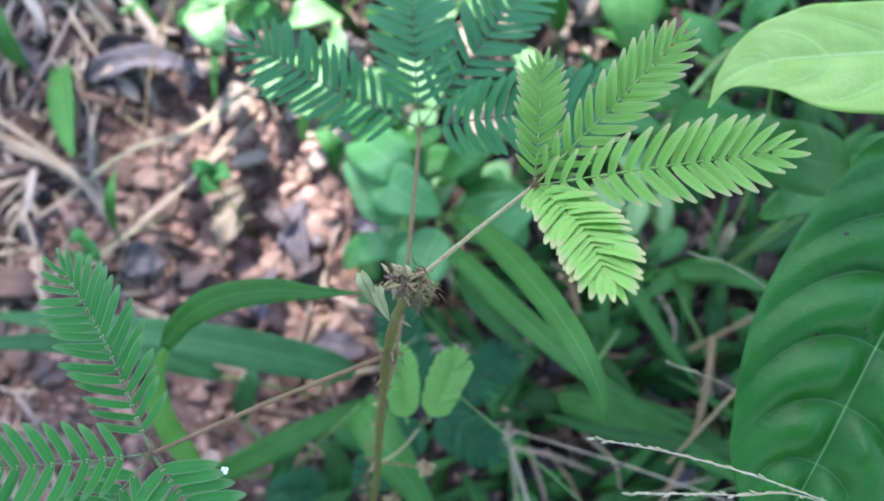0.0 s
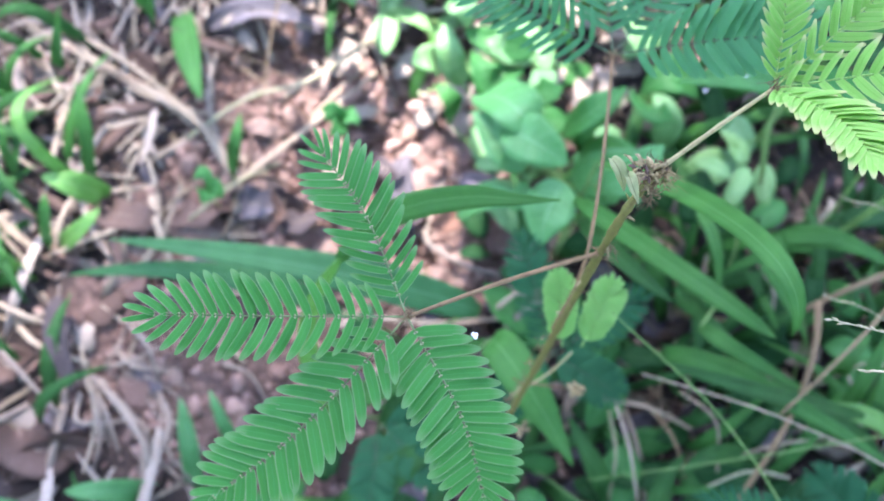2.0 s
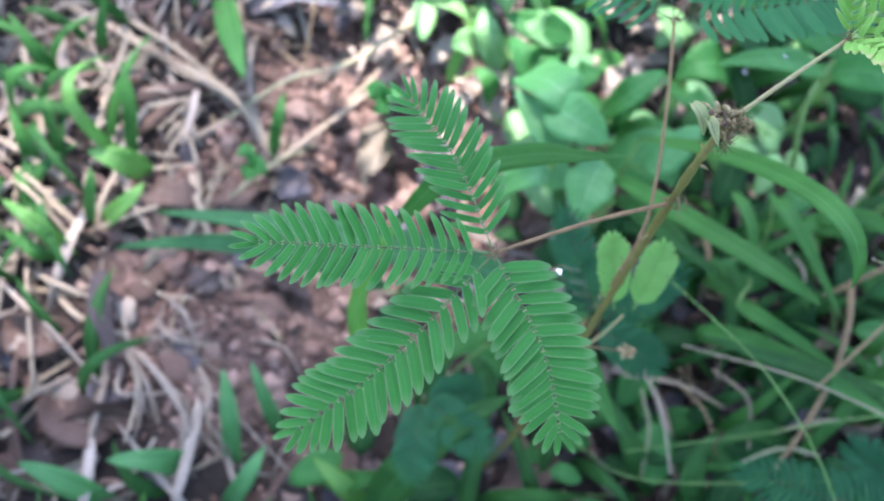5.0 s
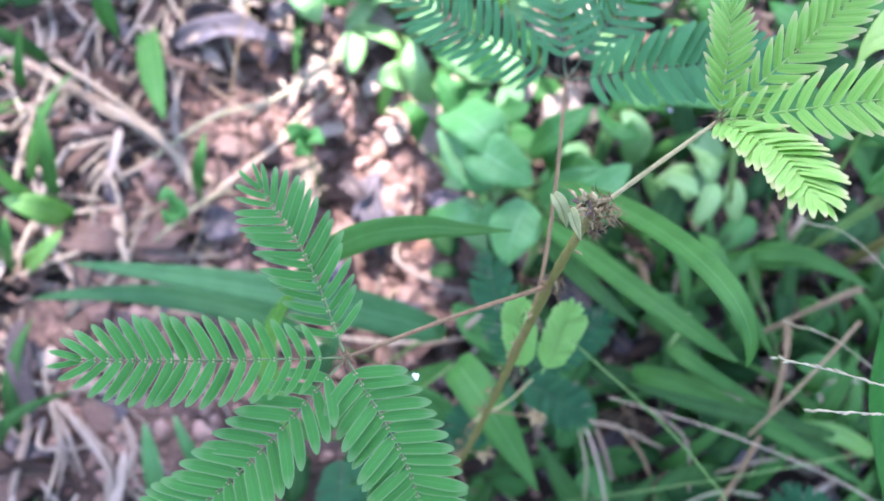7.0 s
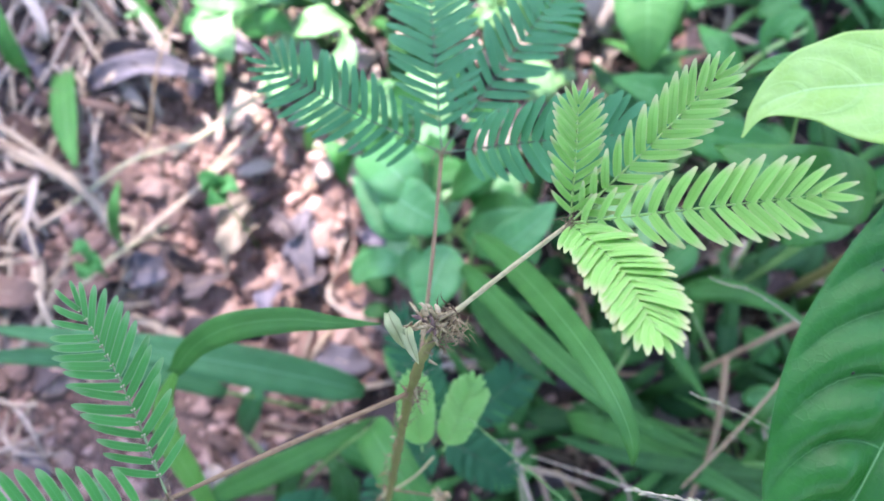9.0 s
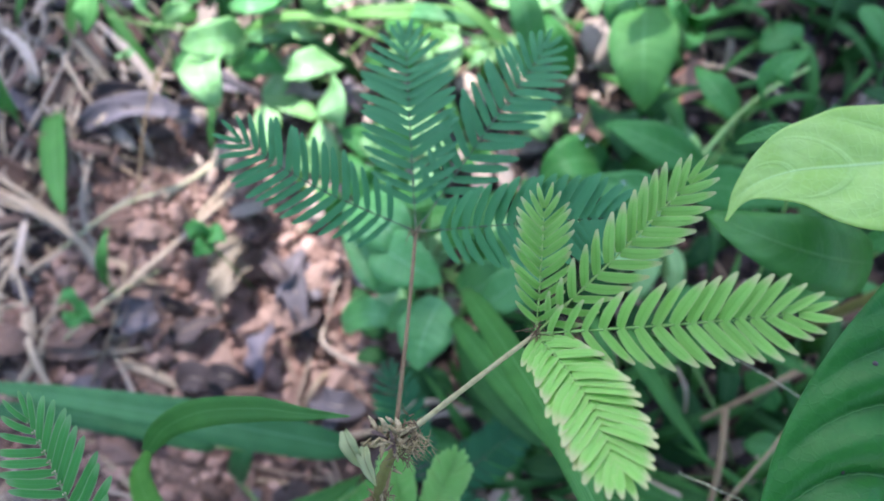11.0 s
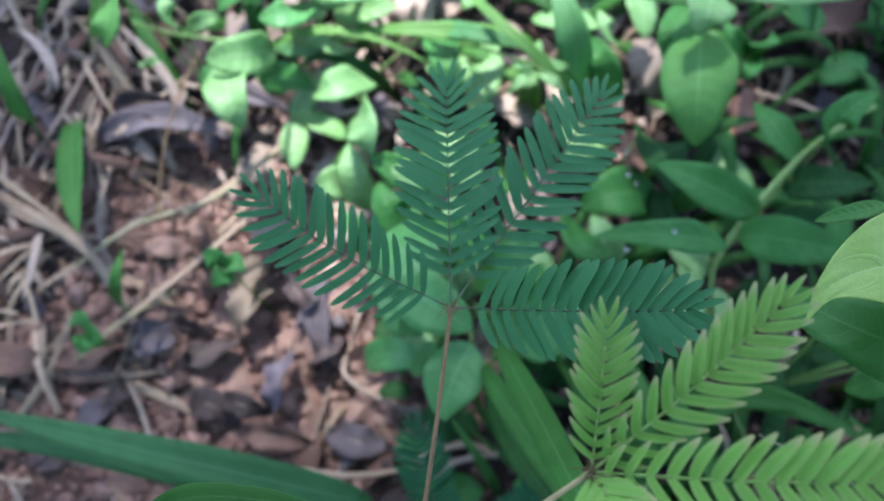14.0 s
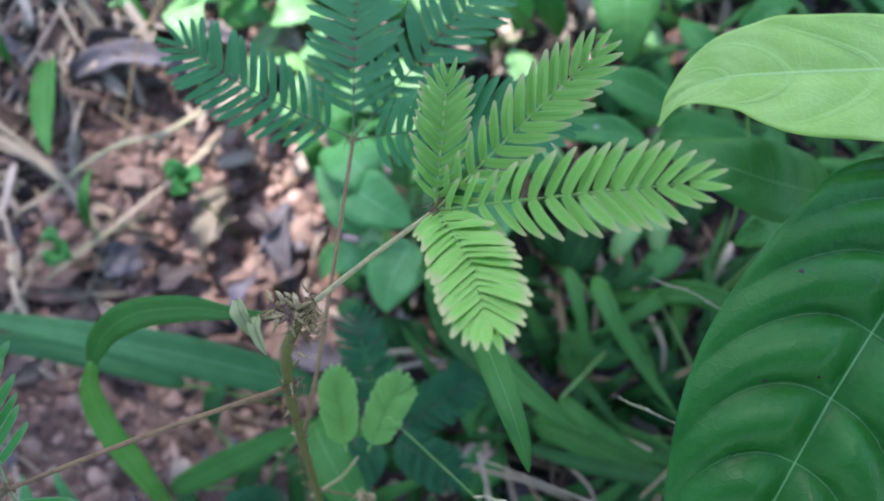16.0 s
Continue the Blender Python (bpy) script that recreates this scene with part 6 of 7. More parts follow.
litter_stalk("reed", [(0.0490, 0.0210), (0.0580, 0.0060), (0.0660, -0.0110)], 0.050, 0.00088)
litter_stalk("reed", [(0.0640, 0.1050), (0.0660, 0.0880), (0.0680, 0.0700)], 0.030, 0.00194)
litter_stalk("straw", [(0.0890, 0.1120), (0.0910, 0.1010), (0.0920, 0.0900)], 0.030, 0.00139)
litter_stalk("reed", [(0.1550, 0.0840), (0.1320, 0.0730), (0.1100, 0.0620)], 0.070, 0.00150)
litter_stalk("runner", [(0.0340, 0.0180), (0.0350, -0.0020), (0.0340, -0.0220)], 0.040, 0.00077)
litter_stalk("reed", [(0.0700, 0.0500), (0.0920, 0.0500), (0.1150, 0.0530)], 0.010, 0.00168)
litter_stalk("twig", [(-0.0170, 0.0520), (-0.0070, 0.0620), (0.0030, 0.0660), (0.0150, 0.0690)], 0.040, 0.00179)
litter_stalk("straw", [(-0.0210, 0.0620), (-0.0110, 0.0680), (0.0020, 0.0720)], 0.050, 0.00176)
litter_stalk("straw", [(0.0300, 0.0480), (0.0330, 0.0340), (0.0350, 0.0200)], 0.030, 0.00244)
litter_stalk("twig", [(0.0780, 0.0570), (0.0960, 0.0560), (0.1180, 0.0520)], 0.020, 0.00175)
litter_stalk("straw", [(0.0860, 0.0380), (0.0970, 0.0320), (0.1100, 0.0260)], 0.060, 0.00178)
litter_stalk("straw", [(0.1230, -0.0150), (0.1420, -0.0040), (0.1690, 0.0100)], 0.030, 0.00180)
litter_stalk("twig", [(0.1350, 0.0190), (0.1520, 0.0300), (0.1710, 0.0390)], 0.030, 0.00157)
litter_stalk("straw", [(0.0399, 0.0325), (0.0478, 0.0064), (0.0558, -0.0220)], 0.020, 0.00189)
litter_stalk("straw", [(0.0939, 0.1338), (0.0943, 0.1153), (0.0955, 0.0958)], 0.020, 0.00202)
litter_stalk("straw", [(0.0754, 0.1247), (0.0926, 0.1167), (0.1112, 0.1120)], 0.020, 0.00173)
litter_stalk("straw", [(0.1098, 0.0248), (0.1247, 0.0176), (0.1488, 0.0084)], 0.015, 0.00247)
litter_stalk("straw", [(0.1381, 0.0131), (0.1488, 0.0084), (0.1631, 0.0175)], 0.015, 0.00219)
litter_stalk("straw", [(0.0717, 0.0598), (0.0770, 0.0344), (0.0739, 0.0146)], 0.010, 0.00197)
litter_stalk("straw", [(0.0517, 0.0076), (0.0544, -0.0084), (0.0517, -0.0298)], 0.010, 0.00219)
litter_stalk("straw", [(0.0979, 0.0794), (0.1149, 0.0717), (0.1346, 0.0643)], 0.010, 0.00144)
litter_stalk("straw", [(0.0836, 0.1204), (0.0746, 0.1074), (0.0657, 0.0945)], 0.012, 0.00131)
litter_stalk("straw", [(0.0832, 0.1290), (0.0831, 0.1076), (0.0806, 0.0815)], 0.030, 0.00180)
litter_stalk("straw", [(0.0595, 0.1145), (0.0637, 0.0931), (0.0678, 0.0671)], 0.020, 0.00209)
litter_stalk("straw", [(0.0753, 0.1219), (0.0937, 0.1103), (0.1144, 0.1029)], 0.020, 0.00264)
litter_stalk("straw", [(0.1328, 0.1096), (0.1381, 0.1201), (0.1434, 0.1282)], 0.040, 0.00201)
litter_stalk("straw", [(0.0235, 0.0230), (0.0469, 0.0184), (0.0700, 0.0109)], 0.050, 0.00139)
litter_stalk("straw", [(-0.0201, 0.0689), (-0.0047, 0.0734), (0.0136, 0.0702)], 0.020, 0.00208)
litter_stalk("straw", [(-0.1663, 0.0670), (-0.1317, 0.0632), (-0.0898, 0.0584)], 0.030, 0.00115)
litter_stalk("straw", [(-0.0968, 0.0614), (-0.0492, 0.0566), (-0.0073, 0.0649)], 0.020, 0.00158)
litter_stalk("straw", [(0.0034, 0.0683), (0.0168, 0.0684), (0.0249, 0.0712)], 0.015, 0.00161)
dead_leaf([(-0.0310, 0.2880), (-0.0290, 0.2760), (-0.0340, 0.2640)], 0.030, 0.0145, "beige")
dead_leaf([(-0.0730, 0.2730), (-0.0620, 0.2730), (-0.0500, 0.2710)], 0.025, 0.0073, "beige")
dead_leaf([(-0.0710, 0.1520), (-0.0720, 0.1310), (-0.0640, 0.1040)], 0.004, 0.0132, "grey")
dead_leaf([(-0.0910, 0.1440), (-0.0810, 0.1390), (-0.0710, 0.1250)], 0.004, 0.0094, "dark")
dead_leaf([(-0.1330, 0.2260), (-0.1150, 0.2290), (-0.0910, 0.2260)], 0.020, 0.0136, "grey")
dead_leaf([(-0.2430, -0.0290), (-0.2220, -0.0130), (-0.1970, -0.0150)], 0.012, 0.0142, "brown")
dead_leaf([(0.0730, 0.0150), (0.0870, 0.0180), (0.1030, 0.0080)], 0.008, 0.0165, "dark")
# dark blade added for the shaded hollow beneath the curled grey leaf
dead_leaf([(-0.1810, 0.1970), (-0.1600, 0.2090), (-0.1350, 0.2090)], 0.012, 0.0122, "dark")
dead_leaf([(-0.1850, 0.0930), (-0.1730, 0.0950), (-0.1560, 0.0950)], 0.020, 0.0102, "brown")
dead_leaf([(-0.1660, 0.1100), (-0.1570, 0.1090), (-0.1470, 0.1060)], 0.006, 0.0101, "dark")
dead_leaf([(-0.1808, 0.2041), (-0.1501, 0.2140), (-0.1184, 0.2097)], 0.026, 0.0135, "grey")
dead_leaf([(-0.1761, 0.2156), (-0.1580, 0.2221), (-0.1358, 0.2174)], 0.026, 0.0123, "dark")
dead_leaf([(-0.0882, 0.0820), (-0.0845, 0.0974), (-0.0816, 0.1129)], 0.008, 0.0144, "violet")
dead_leaf([(-0.1139, 0.0884), (-0.1019, 0.0852), (-0.0886, 0.0821)], 0.006, 0.0113, "dark")
dead_leaf([(-0.2279, 0.0571), (-0.2213, 0.0357), (-0.2136, 0.0123)], 0.040, 0.0106, "dark")
dead_leaf([(-0.2200, 0.0998), (-0.2034, 0.0980), (-0.1864, 0.0977)], 0.030, 0.0169, "brown")
dead_leaf([(-0.1561, 0.1125), (-0.1459, 0.1132), (-0.1345, 0.1172)], 0.012, 0.0165, "grey")
dead_leaf([(-0.1084, 0.1181), (-0.1036, 0.1313), (-0.0954, 0.1416)], 0.006, 0.0132, "olive")
dead_leaf([(-0.1099, 0.1309), (-0.1065, 0.1446), (-0.0995, 0.1560)], 0.002, 0.0140, "olive")
dead_leaf([(-0.0763, 0.1221), (-0.0690, 0.1305), (-0.0663, 0.1469)], 0.000, 0.0214, "grey")
dead_leaf([(-0.1873, 0.1012), (-0.1698, 0.1046), (-0.1543, 0.1130)], 0.020, 0.0178, "brown")
dead_leaf([(-0.1550, 0.1257), (-0.1383, 0.1211), (-0.1217, 0.1167)], 0.004, 0.0133, "dark")
dead_leaf([(-0.0354, 0.2664), (-0.0294, 0.2816), (-0.0253, 0.3062)], 0.030, 0.0219, "beige")
dead_leaf([(0.0427, 0.3052), (0.0541, 0.2994), (0.0681, 0.2906)], 0.015, 0.0226, "brown")
dead_leaf([(0.1417, 0.2940), (0.1630, 0.2827), (0.1915, 0.2719)], 0.020, 0.0412, "brown")
dead_leaf([(0.1164, 0.2241), (0.1275, 0.2347), (0.1358, 0.2423)], 0.015, 0.0163, "rust")
dead_leaf([(-0.1512, 0.2644), (-0.1408, 0.2495), (-0.1362, 0.2346)], 0.012, 0.0197, "dark")
dead_leaf([(-0.1766, 0.2810), (-0.1600, 0.2848), (-0.1526, 0.2945)], 0.020, 0.0198, "grey")
dead_leaf([(-0.0557, 0.2390), (-0.0467, 0.2304), (-0.0404, 0.2190)], 0.010, 0.0138, "grey")
dead_leaf([(-0.2443, -0.0024), (-0.2285, -0.0148), (-0.2083, -0.0053)], 0.015, 0.0245, "brown")
dead_leaf([(-0.2767, 0.0333), (-0.2582, 0.0234), (-0.2369, 0.0277)], 0.020, 0.0220, "brown")
dead_leaf([(-0.0294, -0.0301), (-0.0162, -0.0239), (-0.0030, -0.0124)], 0.010, 0.0217, "brown")
dead_leaf([(0.1033, 0.0227), (0.1144, 0.0179), (0.1287, 0.0245)], 0.006, 0.0225, "grey")
dead_leaf([(0.0700, 0.0665), (0.0930, 0.0622), (0.1159, 0.0579)], 0.006, 0.0230, "dark")
dead_leaf([(0.0218, 0.0290), (0.0300, 0.0324), (0.0382, 0.0329)], 0.020, 0.0165, "beige")
dead_leaf([(-0.0418, 0.1356), (-0.0276, 0.1303), (-0.0166, 0.1307)], 0.012, 0.0110, "violet")
dead_leaf([(-0.1077, 0.1299), (-0.1027, 0.1359), (-0.0959, 0.1540)], 0.004, 0.0158, "olive")
dead_leaf([(0.1168, 0.2235), (0.1253, 0.2299), (0.1340, 0.2395)], 0.020, 0.0169, "rust")
dead_leaf([(-0.0552, 0.1100), (-0.0383, 0.1129), (-0.0241, 0.1129)], 0.008, 0.0142, "rust")
dead_leaf([(0.0873, 0.0648), (0.1039, 0.0648), (0.1256, 0.0593)], 0.006, 0.0249, "dark")
dead_leaf([(-0.1349, 0.1059), (-0.1219, 0.1092), (-0.1094, 0.1178)], 0.000, 0.0133, "dark")
dead_leaf([(-0.1470, 0.1210), (-0.1349, 0.1110), (-0.1412, 0.0976)], 0.002, 0.0159, "brown")
dead_leaf([(-0.0738, 0.1090), (-0.0661, 0.1120), (-0.0588, 0.1203)], 0.000, 0.0132, "dark")
dead_leaf([(-0.1047, 0.0739), (-0.0862, 0.0723), (-0.0704, 0.0706)], 0.000, 0.0119, "brown")
dead_leaf([(-0.0607, 0.0787), (-0.0498, 0.0717), (-0.0343, 0.0725)], 0.000, 0.0155, "grey")
dead_leaf([(-0.1622, 0.1198), (-0.1510, 0.1228), (-0.1359, 0.1139)], 0.004, 0.0172, "dark")
dead_leaf([(-0.1325, 0.2074), (-0.1243, 0.2172), (-0.1123, 0.2172)], 0.010, 0.0119, "violet")
dead_leaf([(-0.1292, 0.0811), (-0.1177, 0.0850), (-0.1050, 0.0766)], 0.000, 0.0148, "dark")
litter_stalk("root", [(-0.2003, 0.0271), (-0.1851, 0.0171), (-0.1751, 0.0042)], 0.022, 0.00068)
litter_stalk("root", [(-0.1951, 0.0250), (-0.1846, 0.0285), (-0.1667, 0.0187)], 0.020, 0.00069)
litter_stalk("root", [(-0.2060, 0.0153), (-0.2008, -0.0005), (-0.2036, -0.0165)], 0.024, 0.00080)
litter_stalk("root", [(-0.1903, 0.0116), (-0.1791, -0.0092), (-0.1624, -0.0133)], 0.020, 0.00067)
litter_stalk("root", [(-0.1534, 0.0322), (-0.1388, 0.0275), (-0.1286, 0.0115)], 0.012, 0.00084)

# ---- flowering grass stalks ----
def panicle(label, points, beads, radius, material="stem"):
    ob = thing("flowering_grass", label, "grass", (points[0][0], points[0][1]), "flowering grass stalks")
    line = curve_points([np.array(p) for p in points], 60)
    part("stalk", tube("stalk", points, radius * 0.8, "runner" if beads else material, count=30, sides=6, taper=0.5), ob)
    rng = np.random.default_rng(next_seed())
    for k in range(beads):
        i = 59 - int(k * 34 / max(beads, 1))
        c = line[i]
        t = unit(line[min(i + 1, 59)] - line[i - 1])
        d = unit(t + rng.normal(0, 0.2, 3))
        v, f, u = blade_data(c, c + d * 0.0008, c + d * 0.0017, 0.0005, a=0.5, b=0.5, rows=4, cols=2, fold=0.4)
        part("spikelet", link_mesh("spikelet", v, f, MAT["runner"], u), ob)


panicle("thin grass flower stalk with pale spikelets", [(0.245, -0.040, 0.0), (0.165, -0.020, 0.17), (0.0735, 0.0005, 0.277), (0.0487, 0.0079, 0.283), (0.0300, 0.0115, 0.285)], 26, 0.0003)
panicle("thin grass flower stalk with pale spikelets", [(0.250, -0.050, 0.0), (0.170, -0.030, 0.16), (0.078, -0.001, 0.272), (0.0543, 0.0017, 0.283), (0.0358, 0.0020, 0.285)], 26, 0.0003)
panicle("fine grass flower stalk with whitish tip", [(0.240, -0.010, 0.0), (0.155, 0.006, 0.13), (0.0838, 0.0289, 0.2), (0.0658, 0.0366, 0.2)], 16, 0.00035)
panicle("fine grass flower stalk with whitish tip", [(0.240, 0.020, 0.0), (0.165, 0.036, 0.12), (0.0956, 0.0621, 0.19), (0.0763, 0.0710, 0.19)], 16, 0.00035)
panicle("slender green grass stalk leaning under the mimosa", [(0.140, -0.085, 0.0), (0.085, -0.035, 0.12), (0.0417, 0.0005, 0.18), (0.0051, 0.0308, 0.19)], 0, 0.0005)
panicle("slender green grass stalk crossing low blades", [(0.2100, 0.0240, 0.0), (0.1135, 0.0042, 0.100), (0.065, -0.006, 0.092), (0.0157, -0.0153, 0.080)], 0, 0.0005)
panicle("dry pale grass stalk leaning over green blades", [(0.215, -0.050, 0.0), (0.135, -0.014, 0.11), (0.0760, 0.0072, 0.137), (0.0302, 0.0236, 0.116)], 0, 0.0006, "straw")
panicle("slender green grass stalk near the soil", [(0.2300, -0.0120, 0.0), (0.1307, -0.0188, 0.080), (0.0296, -0.0258, 0.070), (-0.0037, -0.0126, 0.070)], 0, 0.0005)


def rain_drop(place, radius):
    bm = bmesh.new()
    bmesh.ops.create_icosphere(bm, subdivisions=3, radius=radius)
    for v in bm.verts:
        v.co.z *= 0.7
    me = bpy.data.meshes.new("rain_drop")
    bm.to_mesh(me)
    bm.free()
    me.materials.append(MAT["drop"])
    me.polygons.foreach_set("use_smooth", [True] * len(me.polygons))
    ob = new("rain_drop", me)
    ob.location = place
    tagged(ob, "clear water drop resting on a green leaf", "water drop", "water drops")


rain_drop((0.0679, 0.1410, 0.1320), 0.0009)
rain_drop((0.0580, 0.1719, 0.1000), 0.0010)
rain_drop((0.0572, 0.1808, 0.1000), 0.0008)
rain_drop((0.0607, 0.1683, 0.1000), 0.0007)
rain_drop((0.0524, 0.1346, 0.1300), 0.0009)

def fallen_petal():
    ob = thing("fallen_petal", "tiny white petal scrap lying on a leaf", "petal", (-0.0382, 0.0062), z=0.2752)
    p = np.array((-0.0382, 0.0062, 0.2752))
    for k, (dx, dy) in enumerate(((0.0007, 0.0004), (-0.0006, 0.0005), (0.0004, -0.0007))):
        q = p + np.array((dx, dy, 0.0002))
        v, f, u = blade_data(p - np.array((dx, dy, 0)) * 0.4, 0.5 * (p + q) + np.array((0, 0, 0.0003)), q, 0.0008, a=0.5, b=0.5, rows=5, cols=2, fold=0.3, seed=k)
        part("petal", link_mesh("petal", v, f, MAT["white"], u), ob)


MAT["white"] = rough_material("white_petal", ((0.7, 0.72, 0.68), (0.78, 0.8, 0.76), (0.6, 0.62, 0.55)), 400, 2000, 0.6, 0.0001)
fallen_petal()

# ---- undergrowth that cannot be counted ----
def gather(name, label, category, material, count, seed, maker):
    rng = np.random.default_rng(seed)
    verts, faces, uvs = [], [], []
    made = 0
    while made < count:
        got = maker(rng)
        if got is None:
            continue
        v, f, u = got
        faces += [tuple(q + len(verts) for q in face) for face in f]
        verts += v
        uvs += u
        made += 1
    ob = new(name, link_mesh(name, verts, faces, MAT[material], uvs))
    return tagged(ob, label, category, kind="stuff")


def bare(x, y):
    """How bare the soil is: 1 on the gravel patch, 0 in the green."""
    d = ((x + 0.105) / 0.085) ** 2 + ((y - 0.125) / 0.085) ** 2
    e = ((x + 0.15) / 0.07) ** 2 + ((y - 0.03) / 0.05) ** 2
    return max(0.0, min(1.0, 1.6 - min(d, e)))


def green_at(x, y):
    g = 1.0 if x > -0.03 else 0.25
    if y > 0.24:
        g = max(g, 0.8) if x > -0.12 else 0.25
    if x < -0.13:
        g = 0.1
    if x < -0.2 and y < 0.2:
        g = 0.6
    if y < -0.01 and x < -0.1:
        g = 0.7
    if y < -0.03:
        g = max(g, 0.8)
    if -0.235 < x < -0.05 and 0.055 < y < 0.215:
        g = 0.0
    return g * (1 - bare(x, y))


def low_blade(rng):
    x, y = rng.uniform(-0.36, 0.30), rng.uniform(-0.13, 0.40)
    if rng.random() > green_at(x, y) or (-0.1 < x < 0.12 and y > 0.13 and rng.random() < 0.65):
        return None
    a = rng.random() * 6.28
    ln, h = rng.uniform(0.03, 0.07), rng.uniform(0.015, 0.05)
    z = ground_z(x, y)
    d = np.array((math.cos(a), math.sin(a), 0))
    p = np.array((x, y, z))
    return blade_data(p, p + d * ln * 0.45 + (0, 0, h), p + d * ln + (0, 0, h * 0.7), rng.uniform(0.004, 0.009), a=0.3, b=0.75, rows=8, cols=2, seed=int(rng.integers(1e6)))


def low_leaf(rng):
    x, y = rng.uniform(-0.36, 0.30), rng.uniform(-0.13, 0.40)
    if rng.random() > green_at(x, y) or (x < -0.15 and y < 0.2) or (-0.1 < x < 0.12 and y > 0.13 and rng.random() < 0.65):
        return None
    a = rng.random() * 6.28
    ln, h = rng.uniform(0.015, 0.032), rng.uniform(0.012, 0.04)
    p = np.array((x, y, ground_z(x, y) + h))
    d = np.array((math.cos(a), math.sin(a), 0))
    return blade_data(p, p + d * ln * 0.5 + (0, 0, 0.003), p + d * ln, ln * rng.uniform(0.45, 0.65), up=(rng.normal(0, 0.3), rng.normal(0, 0.3), 1), a=0.6, b=0.75, rows=8, cols=4, ripple=0.07, seed=int(rng.integers(1e6)))


def low_straw(rng):
    x, y = rng.uniform(-0.36, 0.30), rng.uniform(-0.13, 0.40)
    if rng.random() < 0.45 * bare(x, y) or (x < -0.1 and y < 0.055 and rng.random() < 0.6):
        return None
    a = rng.random() * 6.28
    ln = rng.uniform(0.012, 0.05)
    pts = []
    for s in (0, 0.5, 1):
        px, py = x + math.cos(a) * ln * s + rng.normal(0, 0.0015), y + math.sin(a) * ln * s + rng.normal(0, 0.0015)
        pts.append(np.array((px, py, ground_z(px, py) + 0.001 + rng.random() * 0.006)))
    return tube_data(pts, rng.uniform(0.0004, 0.0014), count=6, sides=5, flat=0.6, knots=0.4, seed=int(rng.integers(1e6)))


def low_scrap(rng):
    x, y = rng.uniform(-0.36, 0.30), rng.uniform(-0.13, 0.40)
    if rng.random() < 0.75 * bare(x, y):
        return None
    a = rng.random() * 6.28
    ln = rng.uniform(0.008, 0.028)
    p = np.array((x, y, ground_z(x, y) + 0.002))
    d = np.array((math.cos(a), math.sin(a), 0))
    return blade_data(p, p + d * ln * 0.5 + (0, 0, rng.uniform(0, 0.006)), p + d * ln, ln * rng.uniform(0.3, 0.7), up=(rng.normal(0, 0.5), rng.normal(0, 0.5), 1), a=0.5, b=0.5, rows=6, cols=4, ripple=0.3, fold=rng.uniform(-0.4, 0.6), seed=int(rng.integers(1e6)))


gather("undergrowth", "low grass blades with shade darkened into the green", "grass", "gd", 330, 3, low_blade)
gather("undergrowth", "low green grass blades among litter", "grass", "g", 170, 4, low_blade)
# low leaves whose dark colour carries the shade near the soil
gather("undergrowth", "small leaves close to the soil, darkened for shade", "weeds", "leafd", 200, 5, low_leaf)
gather("undergrowth", "small green leaves close to the soil", "weeds", "leafg", 110, 6, low_leaf)


def sunny_leaf(rng):
    x, y = rng.uniform(-0.09, 0.12), rng.uniform(0.125, 0.34)
    if x < -0.03 and y < 0.2:
        return None
    a = rng.random() * 6.28
    ln, h = rng.uniform(0.018, 0.036), rng.uniform(0.012, 0.045)
    p = np.array((x, y, ground_z(x, y) + h))
    d = np.array((math.cos(a), math.sin(a), 0))
    return blade_data(p, p + d * ln * 0.5 + (0, 0, 0.003), p + d * ln, ln * rng.uniform(0.4, 0.62), up=(rng.normal(0, 0.25), 0.2 + rng.normal(0, 0.25), 1), a=0.6, b=0.75, rows=8, cols=4, ripple=0.07, seed=int(rng.integers(1e6)))


# sun-brightened leaves that lift the sunlit area
gather("undergrowth", "low weed leaves in the sun, their green brightened for it", "weeds", "leafl", 50, 31, sunny_leaf)


def side_straw(rng):
    x, y = rng.uniform(-0.36, -0.12), rng.uniform(-0.10, 0.40)
    if rng.random() < 0.9 * bare(x, y) or (y < 0.05 and rng.random() < 0.75):
        return None
    a = rng.normal(2.2, 0.9)
    ln = rng.uniform(0.02, 0.08)
    pts = []
    for s in (0, 0.5, 1):
        px, py = x + math.cos(a) * ln * s + rng.normal(0, 0.003), y + math.sin(a) * ln * s + rng.normal(0, 0.003)
        pts.append(np.array((px, py, ground_z(px, py) + 0.001 + rng.random() * 0.016)))
    return tube_data(pts, rng.uniform(0.0005, 0.0017), count=8, sides=5, flat=0.5, knots=0.4, seed=int(rng.integers(1e6)))


def side_strip(rng):
    x, y = rng.uniform(-0.36, -0.11), rng.uniform(-0.10, 0.40)
    if rng.random() < 0.85 * bare(x, y) or (y < 0.05 and rng.random() < 0.6):
        return None
    a = rng.normal(2.2, 1.2)
    ln = rng.uniform(0.025, 0.075)
    d = np.array((math.cos(a), math.sin(a), 0))
    p = np.array((x, y, ground_z(x, y) + rng.random() * 0.01))
    q = p + d * ln
    q[2] = ground_z(q[0], q[1]) + rng.random() * 0.012
    return blade_data(p, 0.5 * (p + q) + rng.normal(0, 0.004, 3) + (0, 0, 0.004), q, rng.uniform(0.002, 0.0065), up=(rng.normal(0, 0.6), rng.normal(0, 0.6), 1), a=0.25, b=0.5, rows=9, cols=2, fold=rng.uniform(0.1, 0.7), twist=rng.normal(0, 1.2), ripple=0.1, seed=int(rng.integers(1e6)))


gather("straw_litter", "dry pale grass strips beside bare soil", "litter", "beige", 70, 14, side_strip)
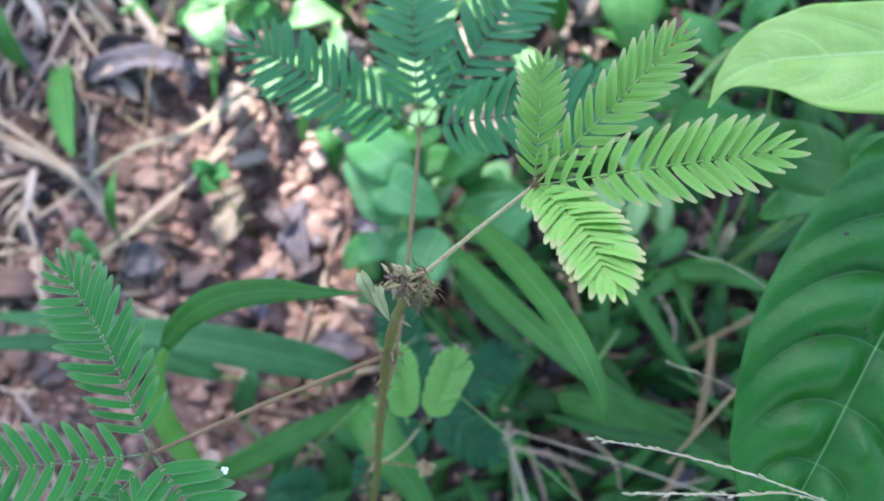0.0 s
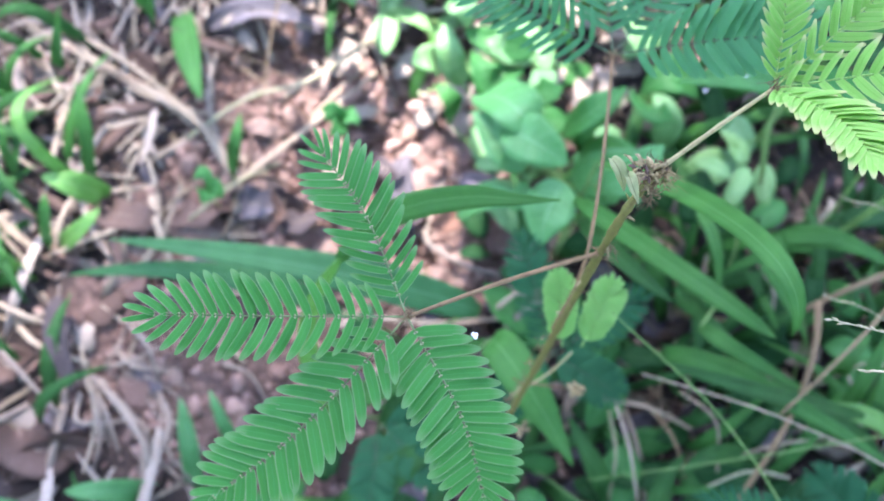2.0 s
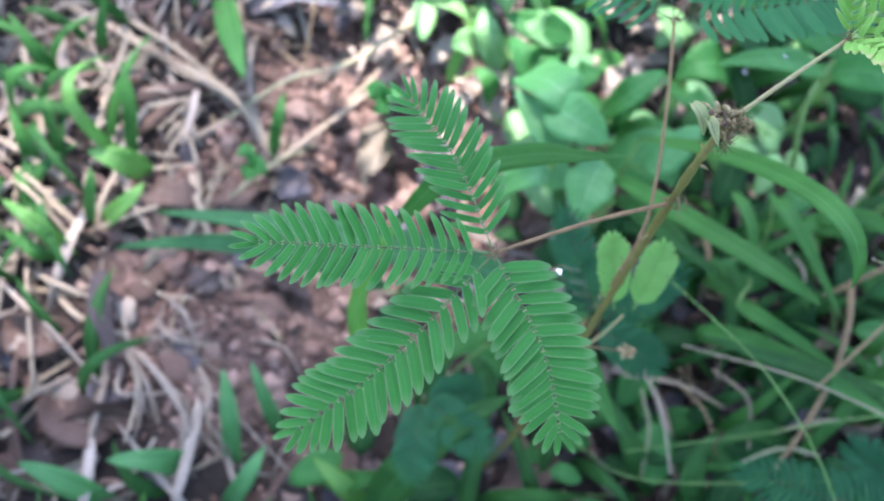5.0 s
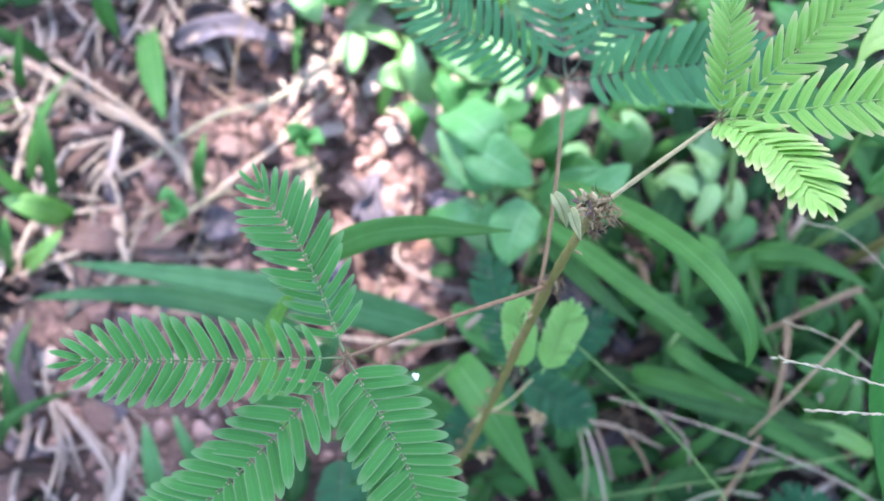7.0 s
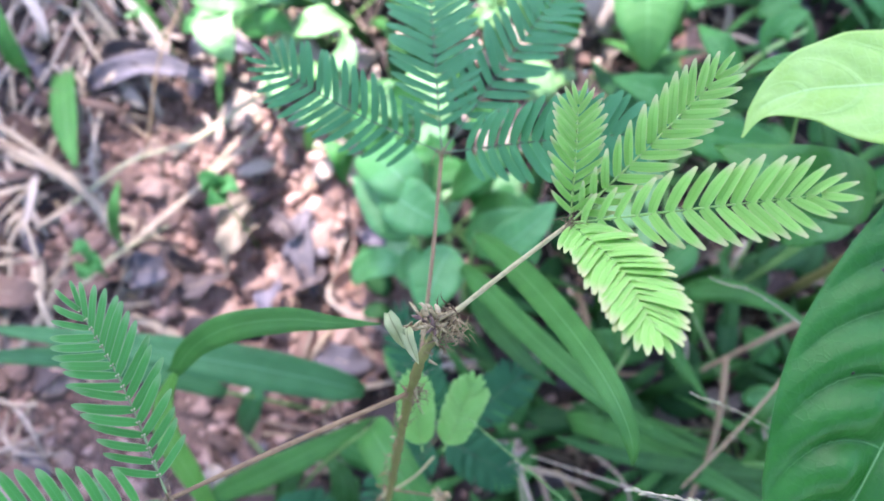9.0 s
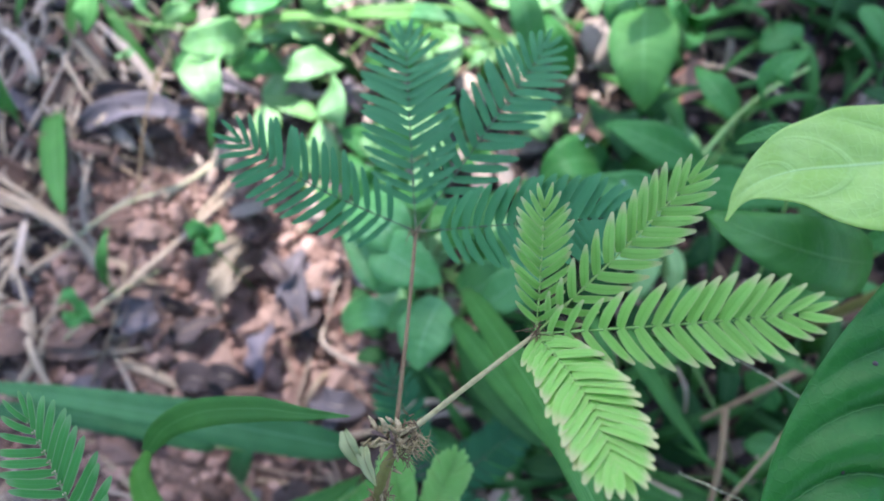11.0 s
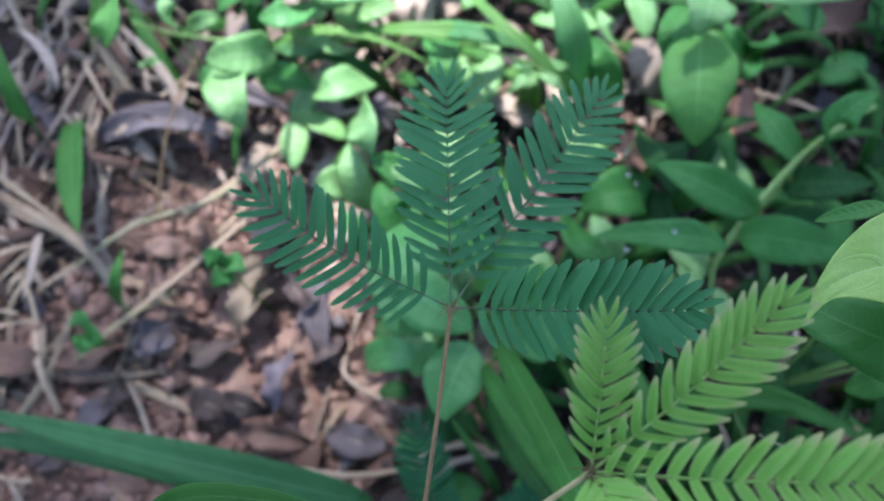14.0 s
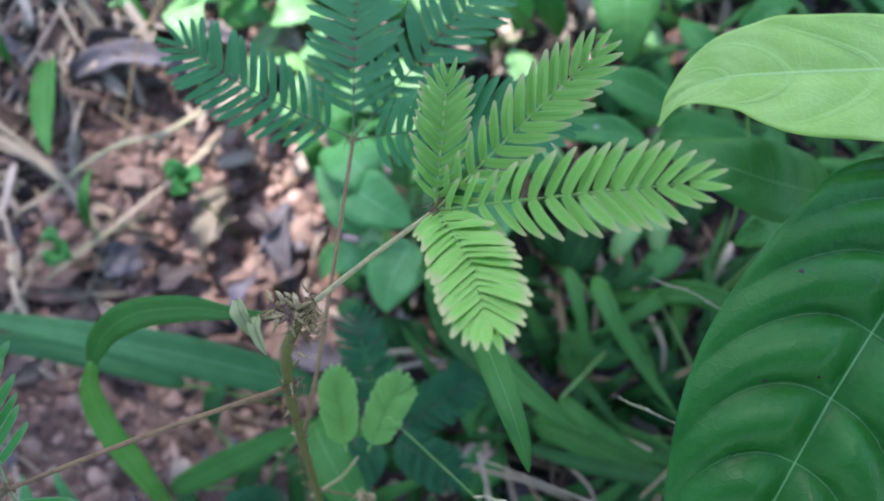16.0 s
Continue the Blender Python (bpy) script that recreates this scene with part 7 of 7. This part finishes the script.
gather("straw_litter", "withered brown grass strips beside bare soil", "litter", "brown", 160, 17, side_strip)
gather("straw_litter", "withered olive grass strips beside bare soil", "litter", "olive", 70, 18, side_strip)
gather("straw_litter", "tangled dry pale straw beside bare soil", "litter", "straw", 110, 19, side_straw)
gather("twig_litter", "tangled brown dry stems beside bare soil", "litter", "twig", 110, 15, side_straw)
gather("straw_litter", "scattered dry straw fragments on soil", "litter", "straw", 360, 7, low_straw)
gather("twig_litter", "scattered dark twig fragments on soil", "litter", "twig", 260, 8, low_straw)
gather("leaf_litter", "scattered grey dead leaf scraps", "litter", "grey", 150, 9, low_scrap)
gather("leaf_litter", "scattered brown dead leaf scraps", "litter", "brown", 300, 10, low_scrap)
gather("leaf_litter", "scattered dark rotting leaf scraps", "litter", "dark", 220, 23, low_scrap)
def sunny_scrap(rng):
    x, y = rng.uniform(-0.13, 0.09), rng.uniform(0.17, 0.34)
    a = rng.random() * 6.28
    ln = rng.uniform(0.010, 0.030)
    p = np.array((x, y, ground_z(x, y) + rng.uniform(0.004, 0.02)))
    d = np.array((math.cos(a), math.sin(a), rng.normal(0, 0.2)))
    return blade_data(p, p + d * ln * 0.5 + (0, 0, 0.003), p + d * ln, ln * rng.uniform(0.25, 0.6), up=(rng.normal(0, 0.4), rng.normal(0, 0.4), 1), a=0.5, b=0.5, rows=6, cols=4, ripple=0.3, fold=rng.uniform(-0.3, 0.6), seed=int(rng.integers(1e6)))


gather("leaf_litter", "sunlit pale dead leaf scraps among weeds", "litter", "beige", 110, 33, sunny_scrap)
gather("leaf_litter", "scattered beige dead leaf scraps", "litter", "beige", 130, 16, low_scrap)


# ---- gravel ----
def stone_mesh(seed, flat):
    rng = np.random.default_rng(seed)
    bm = bmesh.new()
    bmesh.ops.create_icosphere(bm, subdivisions=2, radius=1.0)
    shift = Vector(rng.random(3) * 50)
    for v in bm.verts:
        k = 1 + 0.5 * noise.noise(v.co * 1.3 + shift) + 0.45 * noise.noise(v.co * 3.3 + shift)
        v.co = Vector((v.co.x * k, v.co.y * k * (0.65 + 0.2 * math.sin(seed)), v.co.z * k * flat))
    me = bpy.data.meshes.new("stone")
    bm.to_mesh(me)
    bm.free()
    me.materials.append(MAT["stone"])
    return me


STONES = [stone_mesh(k, 0.5 + 0.08 * (k % 5)) for k in range(9)]
rng = np.random.default_rng(21)
made = 0
while made < 300:
    x, y = rng.uniform(-0.22, -0.01), rng.uniform(-0.02, 0.24)
    if rng.random() > bare(x, y) ** 1.5 * (1.0 if y > 0.065 else 0.22):
        continue
    size = min(0.0105, 0.0034 + rng.exponential(0.0026))
    ob = new("stone", STONES[rng.integers(9)])
    ob.parent = ground
    ob.location = (x, y, ground_z(x, y) + size * 0.05)
    ob.rotation_euler = (rng.normal(0, 0.4), rng.normal(0, 0.4), rng.random() * 6.28)
    ob.scale = (size, size, size)
    made += 1


def grit(rng):
    x, y = rng.uniform(-0.34, 0.22), rng.uniform(-0.10, 0.36)
    if rng.random() > 0.12 + bare(x, y) * (1.0 if y > 0.065 else 0.4):
        return None
    size = min(0.0055, 0.0008 + rng.exponential(0.0012))
    me = STONES[rng.integers(9)]
    turn = Euler((rng.normal(0, 0.4), rng.normal(0, 0.4), rng.random() * 6.28)).to_matrix()
    c = Vector((x, y, ground_z(x, y) + size * 0.2))
    v = [c + turn @ (q.co * size) for q in me.vertices]
    return v, [tuple(p.vertices) for p in me.polygons], [(0.5, 0.5)] * len(v)


gather("grit", "fine pinkish laterite grit over bare soil", "gravel", "grit", 4500, 12, grit)
